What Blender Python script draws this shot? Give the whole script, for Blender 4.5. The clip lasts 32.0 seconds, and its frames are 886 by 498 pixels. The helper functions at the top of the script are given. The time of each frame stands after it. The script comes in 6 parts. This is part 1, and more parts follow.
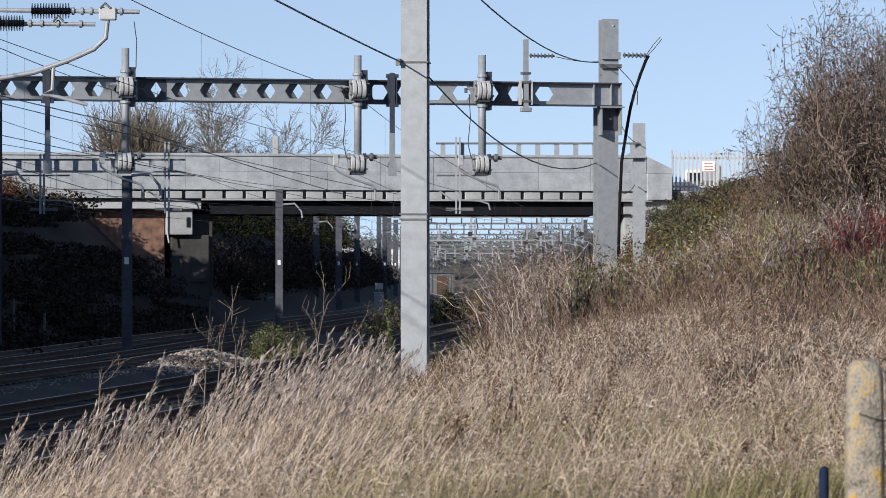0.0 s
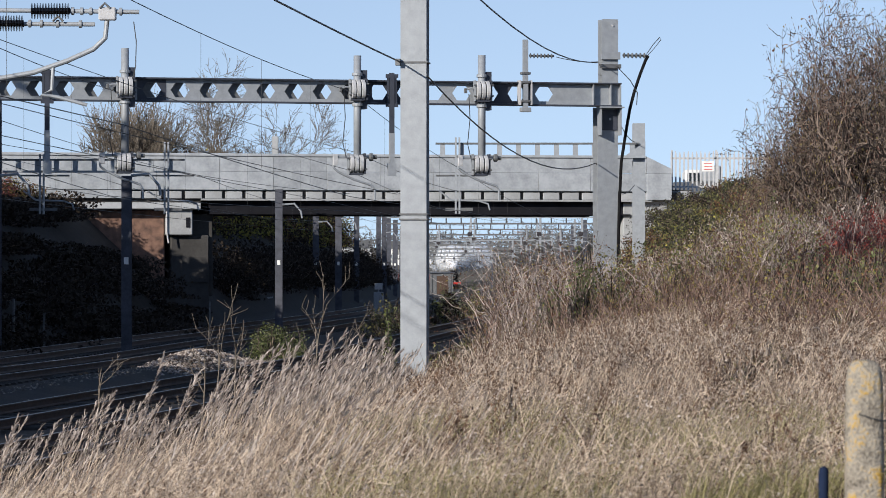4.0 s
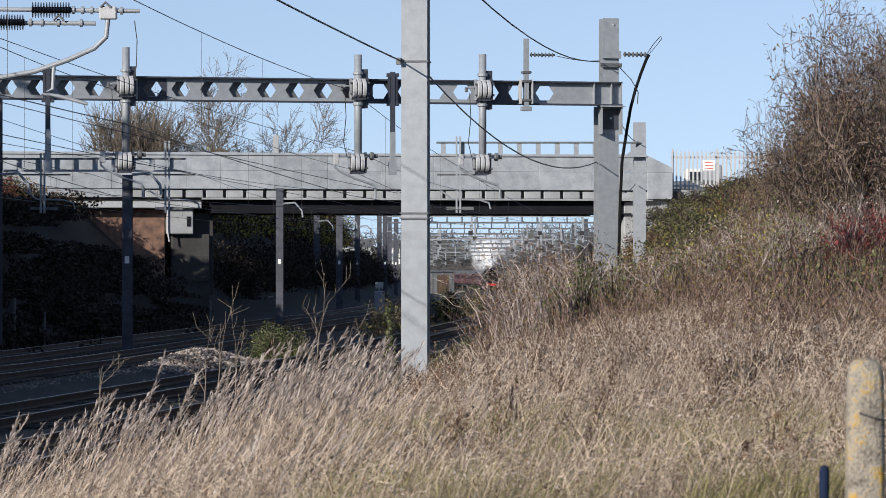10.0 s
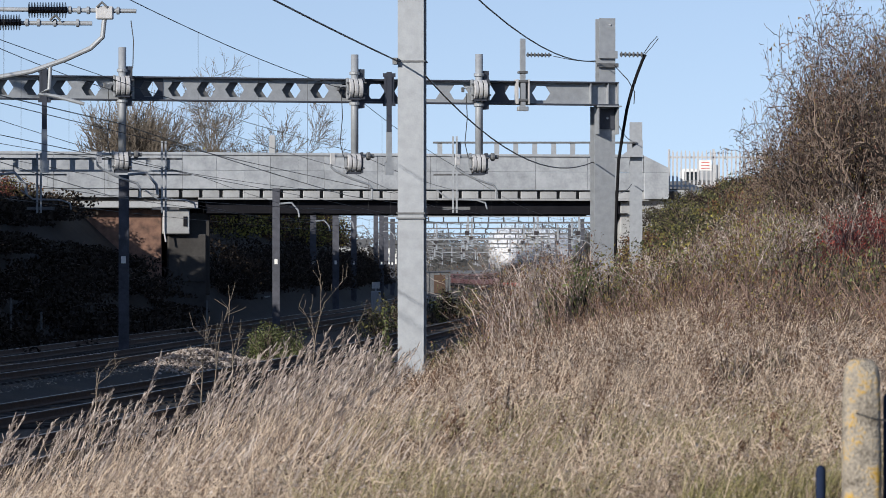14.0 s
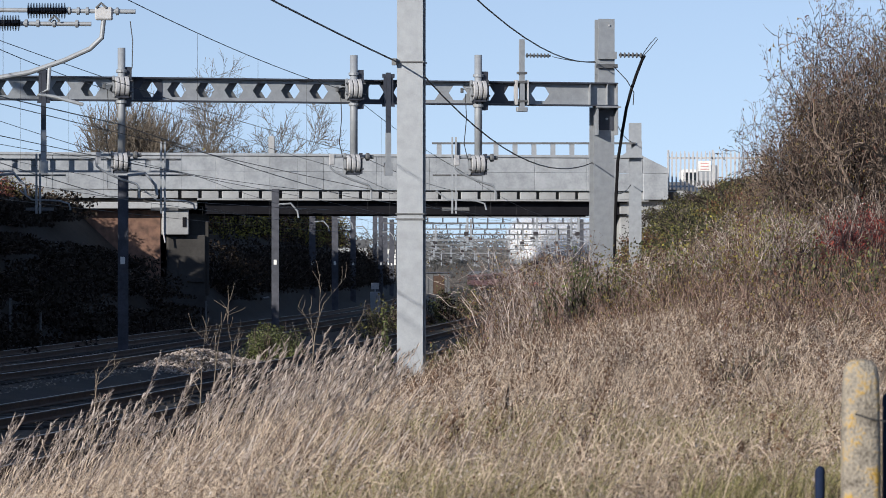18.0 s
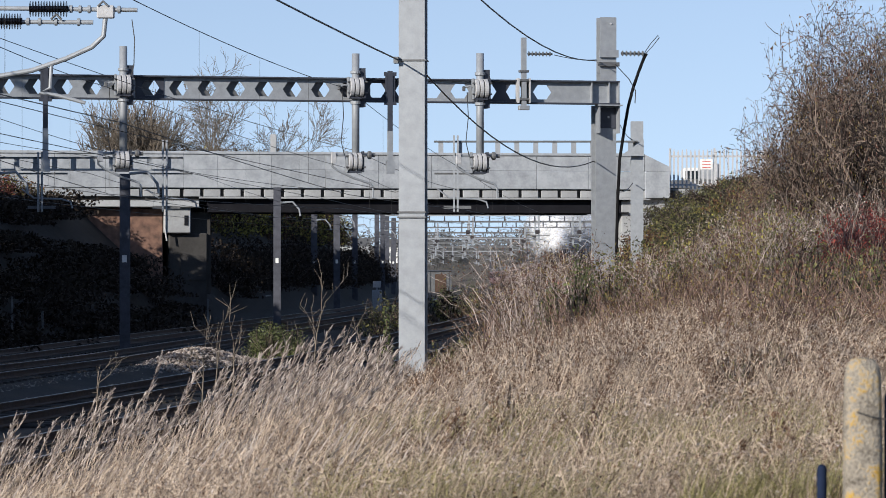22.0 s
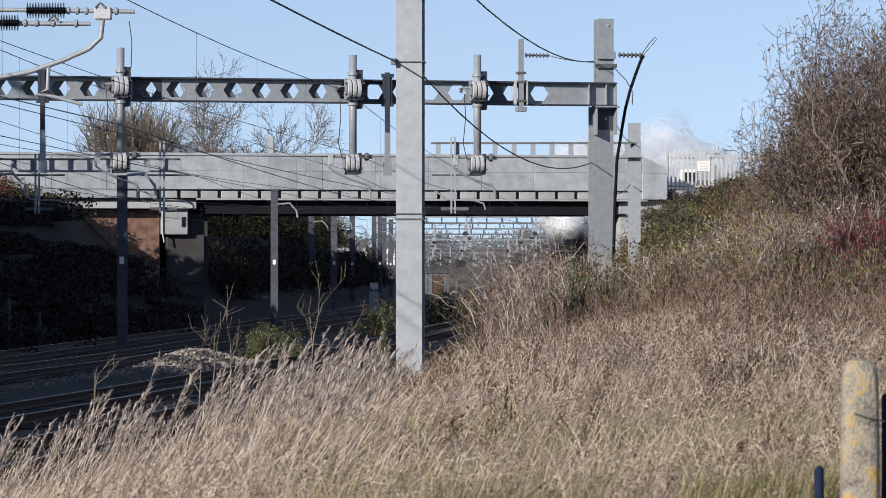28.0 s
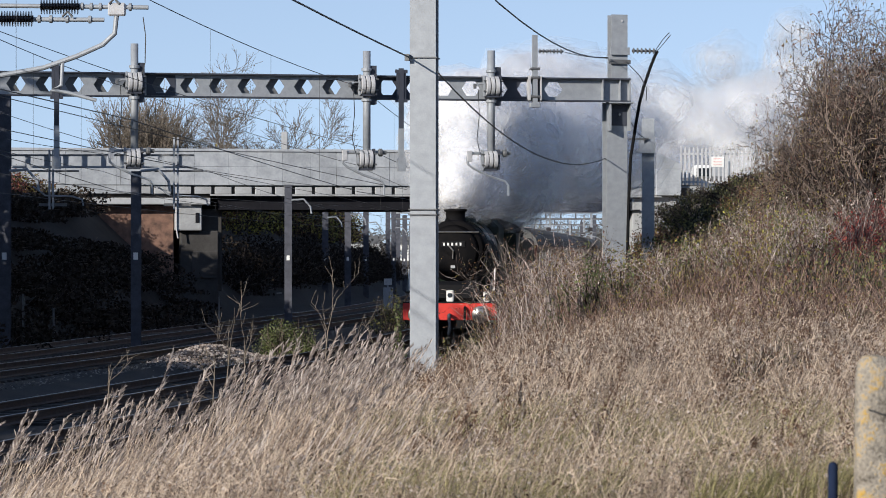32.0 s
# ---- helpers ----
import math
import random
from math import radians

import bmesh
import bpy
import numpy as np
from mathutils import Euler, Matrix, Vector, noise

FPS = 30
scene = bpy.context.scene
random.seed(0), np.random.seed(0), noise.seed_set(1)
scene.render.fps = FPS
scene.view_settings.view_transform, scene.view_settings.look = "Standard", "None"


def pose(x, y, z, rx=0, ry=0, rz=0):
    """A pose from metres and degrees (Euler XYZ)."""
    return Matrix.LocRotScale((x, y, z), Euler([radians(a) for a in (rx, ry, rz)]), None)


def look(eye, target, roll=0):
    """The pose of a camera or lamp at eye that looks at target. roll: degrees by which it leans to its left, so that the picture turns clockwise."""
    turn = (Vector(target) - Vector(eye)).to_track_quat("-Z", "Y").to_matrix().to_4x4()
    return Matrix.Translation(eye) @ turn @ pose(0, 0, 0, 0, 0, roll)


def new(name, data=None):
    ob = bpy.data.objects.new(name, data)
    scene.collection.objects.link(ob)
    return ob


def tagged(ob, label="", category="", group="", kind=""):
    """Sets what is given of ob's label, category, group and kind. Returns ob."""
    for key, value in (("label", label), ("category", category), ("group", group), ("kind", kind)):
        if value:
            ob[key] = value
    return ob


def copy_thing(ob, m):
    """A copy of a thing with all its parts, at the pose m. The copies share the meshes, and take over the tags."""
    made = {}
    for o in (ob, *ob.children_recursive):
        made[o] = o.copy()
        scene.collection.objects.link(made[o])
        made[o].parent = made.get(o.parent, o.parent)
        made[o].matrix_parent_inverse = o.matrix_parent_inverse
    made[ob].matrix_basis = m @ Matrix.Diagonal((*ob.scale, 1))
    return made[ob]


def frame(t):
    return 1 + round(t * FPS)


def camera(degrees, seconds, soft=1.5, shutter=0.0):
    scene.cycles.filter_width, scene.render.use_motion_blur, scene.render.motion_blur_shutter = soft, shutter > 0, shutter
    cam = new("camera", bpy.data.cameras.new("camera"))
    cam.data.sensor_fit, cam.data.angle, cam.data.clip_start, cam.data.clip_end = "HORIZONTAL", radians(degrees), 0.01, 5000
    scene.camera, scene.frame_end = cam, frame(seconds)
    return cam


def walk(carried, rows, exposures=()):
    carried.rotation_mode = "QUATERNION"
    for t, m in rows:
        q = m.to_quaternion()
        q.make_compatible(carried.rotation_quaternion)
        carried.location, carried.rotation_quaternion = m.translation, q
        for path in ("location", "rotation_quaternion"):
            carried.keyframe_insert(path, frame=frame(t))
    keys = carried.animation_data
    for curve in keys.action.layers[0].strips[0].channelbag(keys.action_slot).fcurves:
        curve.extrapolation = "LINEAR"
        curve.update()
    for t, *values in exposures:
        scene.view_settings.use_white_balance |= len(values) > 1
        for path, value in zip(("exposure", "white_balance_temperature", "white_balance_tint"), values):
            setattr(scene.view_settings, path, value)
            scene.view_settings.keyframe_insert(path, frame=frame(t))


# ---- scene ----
# camera on a tripod on the grassy bank, long lens; it only pans and tilts a little
LENS = 6500.0 / 784.0
EYE = (0.0, 0.0, 2.54)
cam = camera(math.degrees(2 * math.atan(1 / LENS)), 32.0, soft=0.85)
# the lens is focused on the gantries, so the grass and the post close by are a little soft
cam.data.dof.use_dof, cam.data.dof.focus_distance = True, 88.0
cam.data.dof.aperture_fstop = cam.data.lens / 11.0
# seconds, pan and tilt in units of 1/6500 radian
SWAY = [(0, 3.8, 6.4), (0.5, 4.2, 6.5), (1, 6.0, 5.7), (1.5, 4.8, 4.9), (2, 4.5, 5.7), (2.5, 4.4, 6.3),
        (3, 4.1, 6.4), (3.5, 3.1, 6.4), (5.5, 3.1, 7.9), (6, 4.0, 6.9), (7, 4.6, 5.8), (8, 4.5, 5.7),
        (9, 4.4, 4.8), (9.5, 4.6, 3.3), (10, 4.5, 4.9), (10.5, 5.8, 5.5), (11, 4.5, 5.5), (11.5, -1.5, 5.4),
        (12, -5.5, 6.8), (12.5, -6.1, 5.8), (13, -3.1, 4.9), (13.5, -1.6, 5.1), (14, -1.7, 4.9)]
SWAY += [(14.5, -1.6, 5.2), (16.5, -1.6, 7.2), (17, -1.5, 8.0), (17.5, -1.1, 7.4), (18, -3.1, 6.1),
         (18.5, -0.1, 5.2), (19, -0.7, 4.6), (19.5, -0.1, 2.0), (20, 0.0, 0.0), (20.5, -0.1, -0.4), (21, 0.1, 0.3),
         (21.5, 1.5, 2.5), (22, 0.1, 3.1), (22.5, 1.3, 3.3), (23, 0.1, 2.0), (24, 0.1, 2.0), (24.5, 1.5, 3.0)]
SWAY += [(25, 0.1, 3.3), (25.5, 0.9, 4.1), (27.5, 1.1, 4.1), (28, -4.7, 5.8), (28.5, -4.6, 6.2), (29, -3.1, 5.8),
         (29.5, 2.5, 6.4), (30, 3.0, 5.4), (30.5, 3.0, 4.1), (31, 3.3, 1.5), (31.5, 6.0, 0.5), (32, 19.7, -1.5)]


def aim(pan, tilt):
    return pose(*EYE, 90 + math.degrees((24 + tilt) / 6500), 0, math.degrees(pan / 6500))


walk(cam, [(t, aim(a, b)) for t, a, b in SWAY], exposures=[(0, 0.36), (32, 0.36)])

# ---- light: low autumn sun behind the camera's left shoulder, clear sky ----
SUN_EL, SUN_AZ = 20.0, 222.0      # elevation; azimuth clockwise from +y
world = bpy.data.worlds.new("sky")
scene.world = world
world.use_nodes = True
nt = world.node_tree
sky = nt.nodes.new("ShaderNodeTexSky")
sky.sky_type, sky.sun_disc = "NISHITA", False
sky.sun_elevation, sky.sun_rotation = radians(SUN_EL), radians(SUN_AZ)
sky.air_density, sky.dust_density, sky.ozone_density = 1.0, 0.0, 2.0
nt.nodes["Background"].inputs["Strength"].default_value = 0.122
# the clear blue of a few degrees up reaches down to the low horizon
way = nt.nodes.new("ShaderNodeTexCoord")
lift = nt.nodes.new("ShaderNodeVectorMath")
lift.operation, lift.inputs[1].default_value = "ADD", (0, 0, 0.15)
unit = nt.nodes.new("ShaderNodeVectorMath")
unit.operation = "NORMALIZE"
nt.links.new(way.outputs["Generated"], lift.inputs[0])
nt.links.new(lift.outputs[0], unit.inputs[0])
nt.links.new(unit.outputs[0], sky.inputs["Vector"])
tint = nt.nodes.new("ShaderNodeVectorMath")
tint.operation, tint.inputs[1].default_value = "MULTIPLY", (1.15, 0.99, 0.968)
nt.links.new(sky.outputs[0], tint.inputs[0])
nt.links.new(tint.outputs[0], nt.nodes["Background"].inputs["Color"])
sun_data = bpy.data.lights.new("sun", "SUN")
sun_data.energy, sun_data.angle, sun_data.color = 4.6, radians(0.5), (1.0, 0.94, 0.85)
sun = new("sun", sun_data)
sa, se = radians(SUN_AZ), radians(SUN_EL)
SUN_DIR = Vector((math.sin(sa) * math.cos(se), math.cos(sa) * math.cos(se), math.sin(se)))
sun.matrix_world = look(SUN_DIR * 300, (0, 0, 0))


# light passes through many thin skins of steam
scene.cycles.transparent_max_bounces, scene.cycles.max_bounces, scene.cycles.diffuse_bounces, scene.cycles.transmission_bounces = 64, 26, 22, 22


# ---- materials ----
def mat(name, a, b=None, scale=4.0, rough=0.8, metal=0.0, bump=0.0, fine=40.0, island=0.0, per=0.0, trans=0.0, spot=None, spots=0.62, spec=0.5):
    """A surface that mixes two colours by coarse noise, with fine grain, stains and relief."""
    m = bpy.data.materials.new(name)
    m.use_nodes = True
    t = m.node_tree
    n, k = t.nodes, t.links
    bs = n["Principled BSDF"]
    b = b or tuple(c * 0.7 for c in a)
    geo = n.new("ShaderNodeTexCoord")
    big = n.new("ShaderNodeTexNoise")
    big.inputs["Scale"].default_value, big.inputs["Detail"].default_value = scale, 5
    k.new(geo.outputs["Object"], big.inputs["Vector"])
    small = n.new("ShaderNodeTexNoise")
    small.inputs["Scale"].default_value, small.inputs["Detail"].default_value = fine, 3
    k.new(geo.outputs["Object"], small.inputs["Vector"])
    add = n.new("ShaderNodeMath")
    add.operation = "MULTIPLY_ADD"
    add.inputs[1].default_value, add.inputs[2].default_value = 0.45, -0.22
    k.new(small.outputs["Fac"], add.inputs[0])
    summed = n.new("ShaderNodeMath")
    summed.operation = "ADD"
    k.new(big.outputs["Fac"], summed.inputs[0])
    k.new(add.outputs[0], summed.inputs[1])
    last = summed
    for amount, kind in ((island, "g"), (per, "o")):
        if amount:
            src = n.new("ShaderNodeNewGeometry") if kind == "g" else n.new("ShaderNodeObjectInfo")
            ma = n.new("ShaderNodeMath")
            ma.operation = "MULTIPLY_ADD"
            ma.inputs[1].default_value = amount
            k.new(src.outputs["Random Per Island"] if kind == "g" else src.outputs["Random"], ma.inputs[0])
            k.new(last.outputs[0], ma.inputs[2])
            sub = n.new("ShaderNodeMath")
            sub.operation = "SUBTRACT"
            sub.inputs[1].default_value = amount / 2
            k.new(ma.outputs[0], sub.inputs[0])
            last = sub
    ramp = n.new("ShaderNodeValToRGB")
    ramp.color_ramp.elements[0].position, ramp.color_ramp.elements[1].position = 0.28, 0.72
    ramp.color_ramp.elements[0].color, ramp.color_ramp.elements[1].color = (*b, 1), (*a, 1)
    if spot:
        e = ramp.color_ramp.elements.new(spots)
        e.color = (*a, 1)
        ramp.color_ramp.elements[-1].color = (*spot, 1)
    k.new(last.outputs[0], ramp.inputs[0])
    k.new(ramp.outputs[0], bs.inputs["Base Color"])
    bs.inputs["Roughness"].default_value, bs.inputs["Metallic"].default_value = rough, metal
    bs.inputs["Specular IOR Level"].default_value = spec
    if bump:
        bp = n.new("ShaderNodeBump")
        bp.inputs["Strength"].default_value, bp.inputs["Distance"].default_value = bump, 0.02
        k.new(summed.outputs[0], bp.inputs["Height"])
        k.new(bp.outputs[0], bs.inputs["Normal"])
    if trans:
        tr = n.new("ShaderNodeBsdfTranslucent")
        k.new(ramp.outputs[0], tr.inputs["Color"])
        mix = n.new("ShaderNodeMixShader")
        mix.inputs[0].default_value = trans
        k.new(bs.outputs[0], mix.inputs[1])
        k.new(tr.outputs[0], mix.inputs[2])
        k.new(mix.outputs[0], n["Material Output"].inputs["Surface"])
    return m


M_GALV = mat("galvanised_steel", (0.315, 0.335, 0.36), (0.25, 0.266, 0.288), 7, 0.55, 0.2, 0.15, 45)
# weathered steel parts; on the rear web and hut it stands for shade
M_GALV_DARK = mat("weathered_and_shaded_steel", (0.16, 0.165, 0.17), (0.09, 0.09, 0.095), 5, 0.6, 0.3, 0.1)
# blue-grey of dark steel parts; on boom and mast it also paints shade
M_NAVY = mat("blue_grey_steel_and_shade", (0.05, 0.056, 0.075), (0.032, 0.036, 0.05), 4, 0.6, 0.1, 0.1)
M_DOGWOOD = mat("red_dogwood_stems", (0.24, 0.155, 0.125), (0.045, 0.022, 0.02), 0.4, 0.85, 0, 0, 3, island=1.0)
M_CANE = mat("pale_bramble_canes", (0.50, 0.42, 0.375), (0.04, 0.027, 0.024), 0.4, 0.85, 0, 0, 3, island=0.9)
M_CONC = mat("concrete", (0.40, 0.41, 0.42), (0.29, 0.295, 0.30), 1.3, 0.9, 0, 0.3, 12, per=0.25)
# darker copy of the bridge concrete, with shade put into its colour
M_CONC_DARK = mat("shade_dark_concrete", (0.055, 0.052, 0.05), (0.03, 0.028, 0.027), 0.9, 0.9, 0, 0.3, 9)
M_PARA = mat("parapet_concrete", (0.36, 0.38, 0.405), (0.245, 0.26, 0.28), 1.6, 0.85, 0, 0.4, 9, per=0.16, spot=(0.39, 0.405, 0.43), spots=0.64)
M_GIRD = mat("girder_paint", (0.014, 0.014, 0.018), (0.008, 0.008, 0.011), 2, 0.7, 0.0, spec=0.15)
M_RUST = mat("rusty_brown_steel", (0.10, 0.06, 0.04), (0.05, 0.03, 0.022), 5, 0.8, 0.2, 0.2)
M_SHINGLE = mat("loose_grey_stone", (0.20, 0.185, 0.17), (0.06, 0.055, 0.05), 6, 0.95, 0, 0, 20, island=0.9)
M_RAIL = mat("polished_rail_head", (0.30, 0.29, 0.285), (0.16, 0.155, 0.15), 3, 0.5, 0.7)
# ballast and sleepers near black: the cutting's shade is put into their colour
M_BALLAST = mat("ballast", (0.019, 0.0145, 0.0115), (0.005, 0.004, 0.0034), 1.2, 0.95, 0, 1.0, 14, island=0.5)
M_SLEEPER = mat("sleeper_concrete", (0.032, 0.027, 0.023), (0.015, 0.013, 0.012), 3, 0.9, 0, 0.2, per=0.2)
M_SOIL = mat("dry_grassy_soil", (0.13, 0.10, 0.07), (0.05, 0.04, 0.028), 0.9, 1.0, 0, 0.9, 8, spot=(0.12, 0.135, 0.045))
M_STRAW = mat("dry_grass", (0.62, 0.495, 0.38), (0.13, 0.088, 0.062), 0.35, 0.85, 0, 0, 3, island=1.0, trans=0.2)
M_PALE = mat("pale_seed_heads", (0.56, 0.485, 0.435), (0.22, 0.175, 0.15), 0.6, 0.9, 0, 0, 4, island=0.9, trans=0.3)
M_GREEN_GRASS = mat("green_grass", (0.47, 0.41, 0.20), (0.16, 0.155, 0.06), 0.6, 0.8, 0, 0, 4, island=0.6, trans=0.3)
M_WEED = mat("dead_weed_stems", (0.54, 0.45, 0.37), (0.07, 0.047, 0.037), 0.4, 0.9, 0, 0, 3, island=1.0, trans=0.1)
M_REDWEED = mat("red_brown_stems", (0.31, 0.215, 0.17), (0.06, 0.034, 0.028), 0.4, 0.9, 0, 0, 3, island=0.7, trans=0.1)
M_SEED = mat("brown_seed_clusters", (0.15, 0.085, 0.05), (0.07, 0.04, 0.028), 0.7, 0.95, 0, 0, 4, island=0.6)
M_TWIG = mat("hawthorn_bark", (0.205, 0.155, 0.125), (0.016, 0.011, 0.009), 0.8, 0.95, 0, 0, 8, island=1.0)
M_HAWLEAF = mat("brown_autumn_leaves", (0.19, 0.09, 0.045), (0.09, 0.045, 0.025), 0.5, 0.8, 0, 0, 3, island=0.8, trans=0.25, spot=(0.24, 0.20, 0.05))
M_RUSSET = mat("russet_leaves", (0.17, 0.075, 0.05), (0.06, 0.028, 0.022), 0.5, 0.8, 0, 0, 3, island=0.8, trans=0.2, spot=(0.20, 0.16, 0.05))
M_REDLEAF = mat("red_autumn_leaves", (0.30, 0.10, 0.075), (0.10, 0.035, 0.03), 0.5, 0.8, 0, 0, 3, island=0.8, trans=0.25)
M_IVY = mat("ivy_leaves", (0.088, 0.088, 0.028), (0.018, 0.019, 0.008), 0.7, 0.7, 0, 0, 3, island=0.8, trans=0.15, spot=(0.16, 0.15, 0.045))
M_GORSE = mat("olive_green_leaves", (0.13, 0.15, 0.05), (0.05, 0.06, 0.02), 0.8, 0.6, 0, 0, 3, island=0.8, trans=0.2)
M_BARETREE = mat("pale_bare_branches", (0.21, 0.175, 0.14), (0.11, 0.09, 0.07), 0.4, 0.95, 0, 0, 3, island=0.5)
M_YELLEAF = mat("yellow_green_leaves", (0.34, 0.30, 0.06), (0.09, 0.09, 0.03), 0.5, 0.8, 0, 0, 3, island=0.8, trans=0.2)
M_LICHEN = mat("lichened_concrete_post", (0.31, 0.275, 0.225), (0.085, 0.07, 0.055), 10, 0.95, 0, 0.9, 80, spot=(0.44, 0.27, 0.05), spots=0.54)
M_BLUE = mat("dark_blue_plastic", (0.015, 0.025, 0.055), (0.010, 0.015, 0.035), 8, 0.9, spec=0.1)
M_WIRE = mat("stranded_copper_wire", (0.06, 0.06, 0.062), (0.035, 0.035, 0.037), 5, 0.6, 0.4)
M_RUBBER = mat("black_cable_sheath", (0.010, 0.010, 0.011), (0.006, 0.006, 0.007), 6, 0.8, spec=0.1)
M_PORC = mat("grey_polymer_insulator", (0.50, 0.50, 0.51), (0.36, 0.36, 0.37), 9, 0.45)
M_PORC_DARK = mat("dark_porcelain", (0.05, 0.043, 0.045), (0.03, 0.026, 0.027), 9, 0.25)
M_WHITE = mat("white_paint", (0.76, 0.76, 0.74), (0.62, 0.62, 0.60), 4, 0.5)
M_BLACK = mat("black_loco_paint", (0.008, 0.008, 0.009), (0.005, 0.005, 0.006), 3, 0.5, spec=0.15)
M_SOOT = mat("smokebox_black", (0.005, 0.005, 0.006), (0.009, 0.008, 0.008), 4, 0.75, spec=0.06)
M_LOCOGREEN = mat("dark_green_loco_paint", (0.010, 0.018, 0.012), (0.007, 0.012, 0.009), 2, 0.45, spec=0.2)
M_RED = mat("buffer_beam_red", (0.62, 0.035, 0.02), (0.45, 0.02, 0.014), 4, 0.45)
# maroon made paler: distance haze is put into the paint
M_MAROON = mat("maroon_coach_paint", (0.13, 0.04, 0.038), (0.09, 0.026, 0.025), 2, 0.3)
M_ROOF = mat("grey_coach_roof", (0.12, 0.12, 0.12), (0.07, 0.07, 0.07), 2, 0.7)
M_STEEL = mat("bright_steel", (0.45, 0.43, 0.40), (0.30, 0.28, 0.26), 6, 0.3, 0.8)
M_BRICK = mat("red_brick", (0.22, 0.125, 0.09), (0.05, 0.032, 0.028), 3, 0.9, 0, 0.2, per=0.4)
M_ASPH = mat("asphalt", (0.06, 0.06, 0.062), (0.04, 0.04, 0.04), 3, 0.9)
# far bank soil and scrub: the cutting's shade is put into these colours
M_BANK_SHADE = mat("shade_dark_bank_soil", (0.03, 0.025, 0.021), (0.014, 0.012, 0.010), 1.5, 1.0, 0, 0.8, 9)
M_DARKSCRUB = mat("shade_dark_scrub", (0.05, 0.04, 0.031), (0.018, 0.014, 0.012), 0.7, 0.95, 0, 0, 3, island=0.8, spec=0.1)
# darker zinc copy for the trackside masts, with shade put into it
M_DULLMAST = mat("shade_dark_zinc", (0.09, 0.094, 0.115), (0.05, 0.053, 0.065), 4, 0.75, 0.1, 0.15, 25, spec=0.2)
M_DEEPRED = mat("deep_red_leaves", (0.27, 0.05, 0.035), (0.06, 0.014, 0.016), 0.5, 0.8, 0, 0, 3, island=0.8, trans=0.25)


def soft_steam(name, colour, heart, edge):
    """Steam that is dense in the heart of a puff and thins out in uneven wisps towards its edge."""
    m = mat(name, colour, tuple(c * 0.99 for c in colour), 0.4, 1.0, 0, 0, 1.5, trans=0.6, spec=0.0)
    t = m.node_tree
    out = t.nodes["Material Output"]
    body = out.inputs["Surface"].links[0].from_socket
    co = t.nodes.new("ShaderNodeTexCoord")
    far = t.nodes.new("ShaderNodeVectorMath")
    far.operation = "LENGTH"
    nz = t.nodes.new("ShaderNodeTexNoise")
    nz.inputs["Scale"].default_value, nz.inputs["Detail"].default_value = 1.9, 5
    fall = t.nodes.new("ShaderNodeMapRange")
    fall.inputs["From Min"].default_value, fall.inputs["From Max"].default_value = 0.45, 1.25
    fall.inputs["To Min"].default_value, fall.inputs["To Max"].default_value = heart, edge
    wisp = t.nodes.new("ShaderNodeMapRange")
    wisp.inputs["From Min"].default_value, wisp.inputs["From Max"].default_value = 0.33, 0.67
    wisp.inputs["To Min"].default_value, wisp.inputs["To Max"].default_value = 0.25, 1.45
    mul = t.nodes.new("ShaderNodeMath")
    mul.operation, mul.use_clamp = "MULTIPLY", True
    mx = t.nodes.new("ShaderNodeMixShader")
    tr = t.nodes.new("ShaderNodeBsdfTransparent")
    t.links.new(co.outputs["Object"], far.inputs[0])
    t.links.new(co.outputs["Object"], nz.inputs["Vector"])
    t.links.new(far.outputs["Value"], fall.inputs["Value"])
    t.links.new(nz.outputs["Fac"], wisp.inputs["Value"])
    t.links.new(fall.outputs[0], mul.inputs[0])
    t.links.new(wisp.outputs[0], mul.inputs[1])
    t.links.new(mul.outputs[0], mx.inputs[0])
    t.links.new(tr.outputs[0], mx.inputs[1])
    t.links.new(body, mx.inputs[2])
    t.links.new(mx.outputs[0], out.inputs["Surface"])
    return m


M_STEAM = soft_steam("white_steam", (0.99, 0.99, 0.995), 0.50, 0.09)
M_SMOKE = soft_steam("grey_coal_smoke", (0.94, 0.945, 0.97), 0.60, 0.10)
M_BODY = soft_steam("rolling_steam", (0.99, 0.99, 0.995), 0.36, 0.065)
M_HAZE = soft_steam("drifting_steam", (0.985, 0.99, 0.995), 0.26, 0.05)
M_BLACKSMOKE = soft_steam("dark_coal_smoke", (0.07, 0.07, 0.09), 0.30, 0.04)
# grey of the far trees: distance haze is put into the colour
M_FARTREE = mat("hazy_far_twigs", (0.15, 0.15, 0.15), (0.09, 0.09, 0.09), 0.4, 0.95, 0, 0, 3, island=0.6)
M_FARWOOD = mat("grey_brown_far_wood", (0.17, 0.145, 0.12), (0.06, 0.052, 0.046), 0.2, 0.95, 0, 0, 2, island=0.8)
M_GLASS = bpy.data.materials.new("dark_window_glass")
M_GLASS.use_nodes = True
M_GLASS.node_tree.nodes["Principled BSDF"].inputs["Base Color"].default_value = (0.02, 0.025, 0.03, 1)
M_GLASS.node_tree.nodes["Principled BSDF"].inputs["Roughness"].default_value = 0.06


# ---- mesh helpers ----
def mesh_of(bm, name, material, smooth=False):
    me = bpy.data.meshes.new(name)
    bm.to_mesh(me)
    bm.free()
    me.materials.append(material)
    if smooth:
        me.shade_smooth()
    return me


def part(name, bm, material, parent=None, label="", smooth=False):
    """Links a bmesh as one mesh object, under a thing or a part if one is given."""
    ob = new(name, mesh_of(bm, name, material, smooth) if isinstance(bm, bmesh.types.BMesh) else bm)
    if parent is not None:
        ob.parent = parent
    if label:
        tagged(ob, label)
    return ob


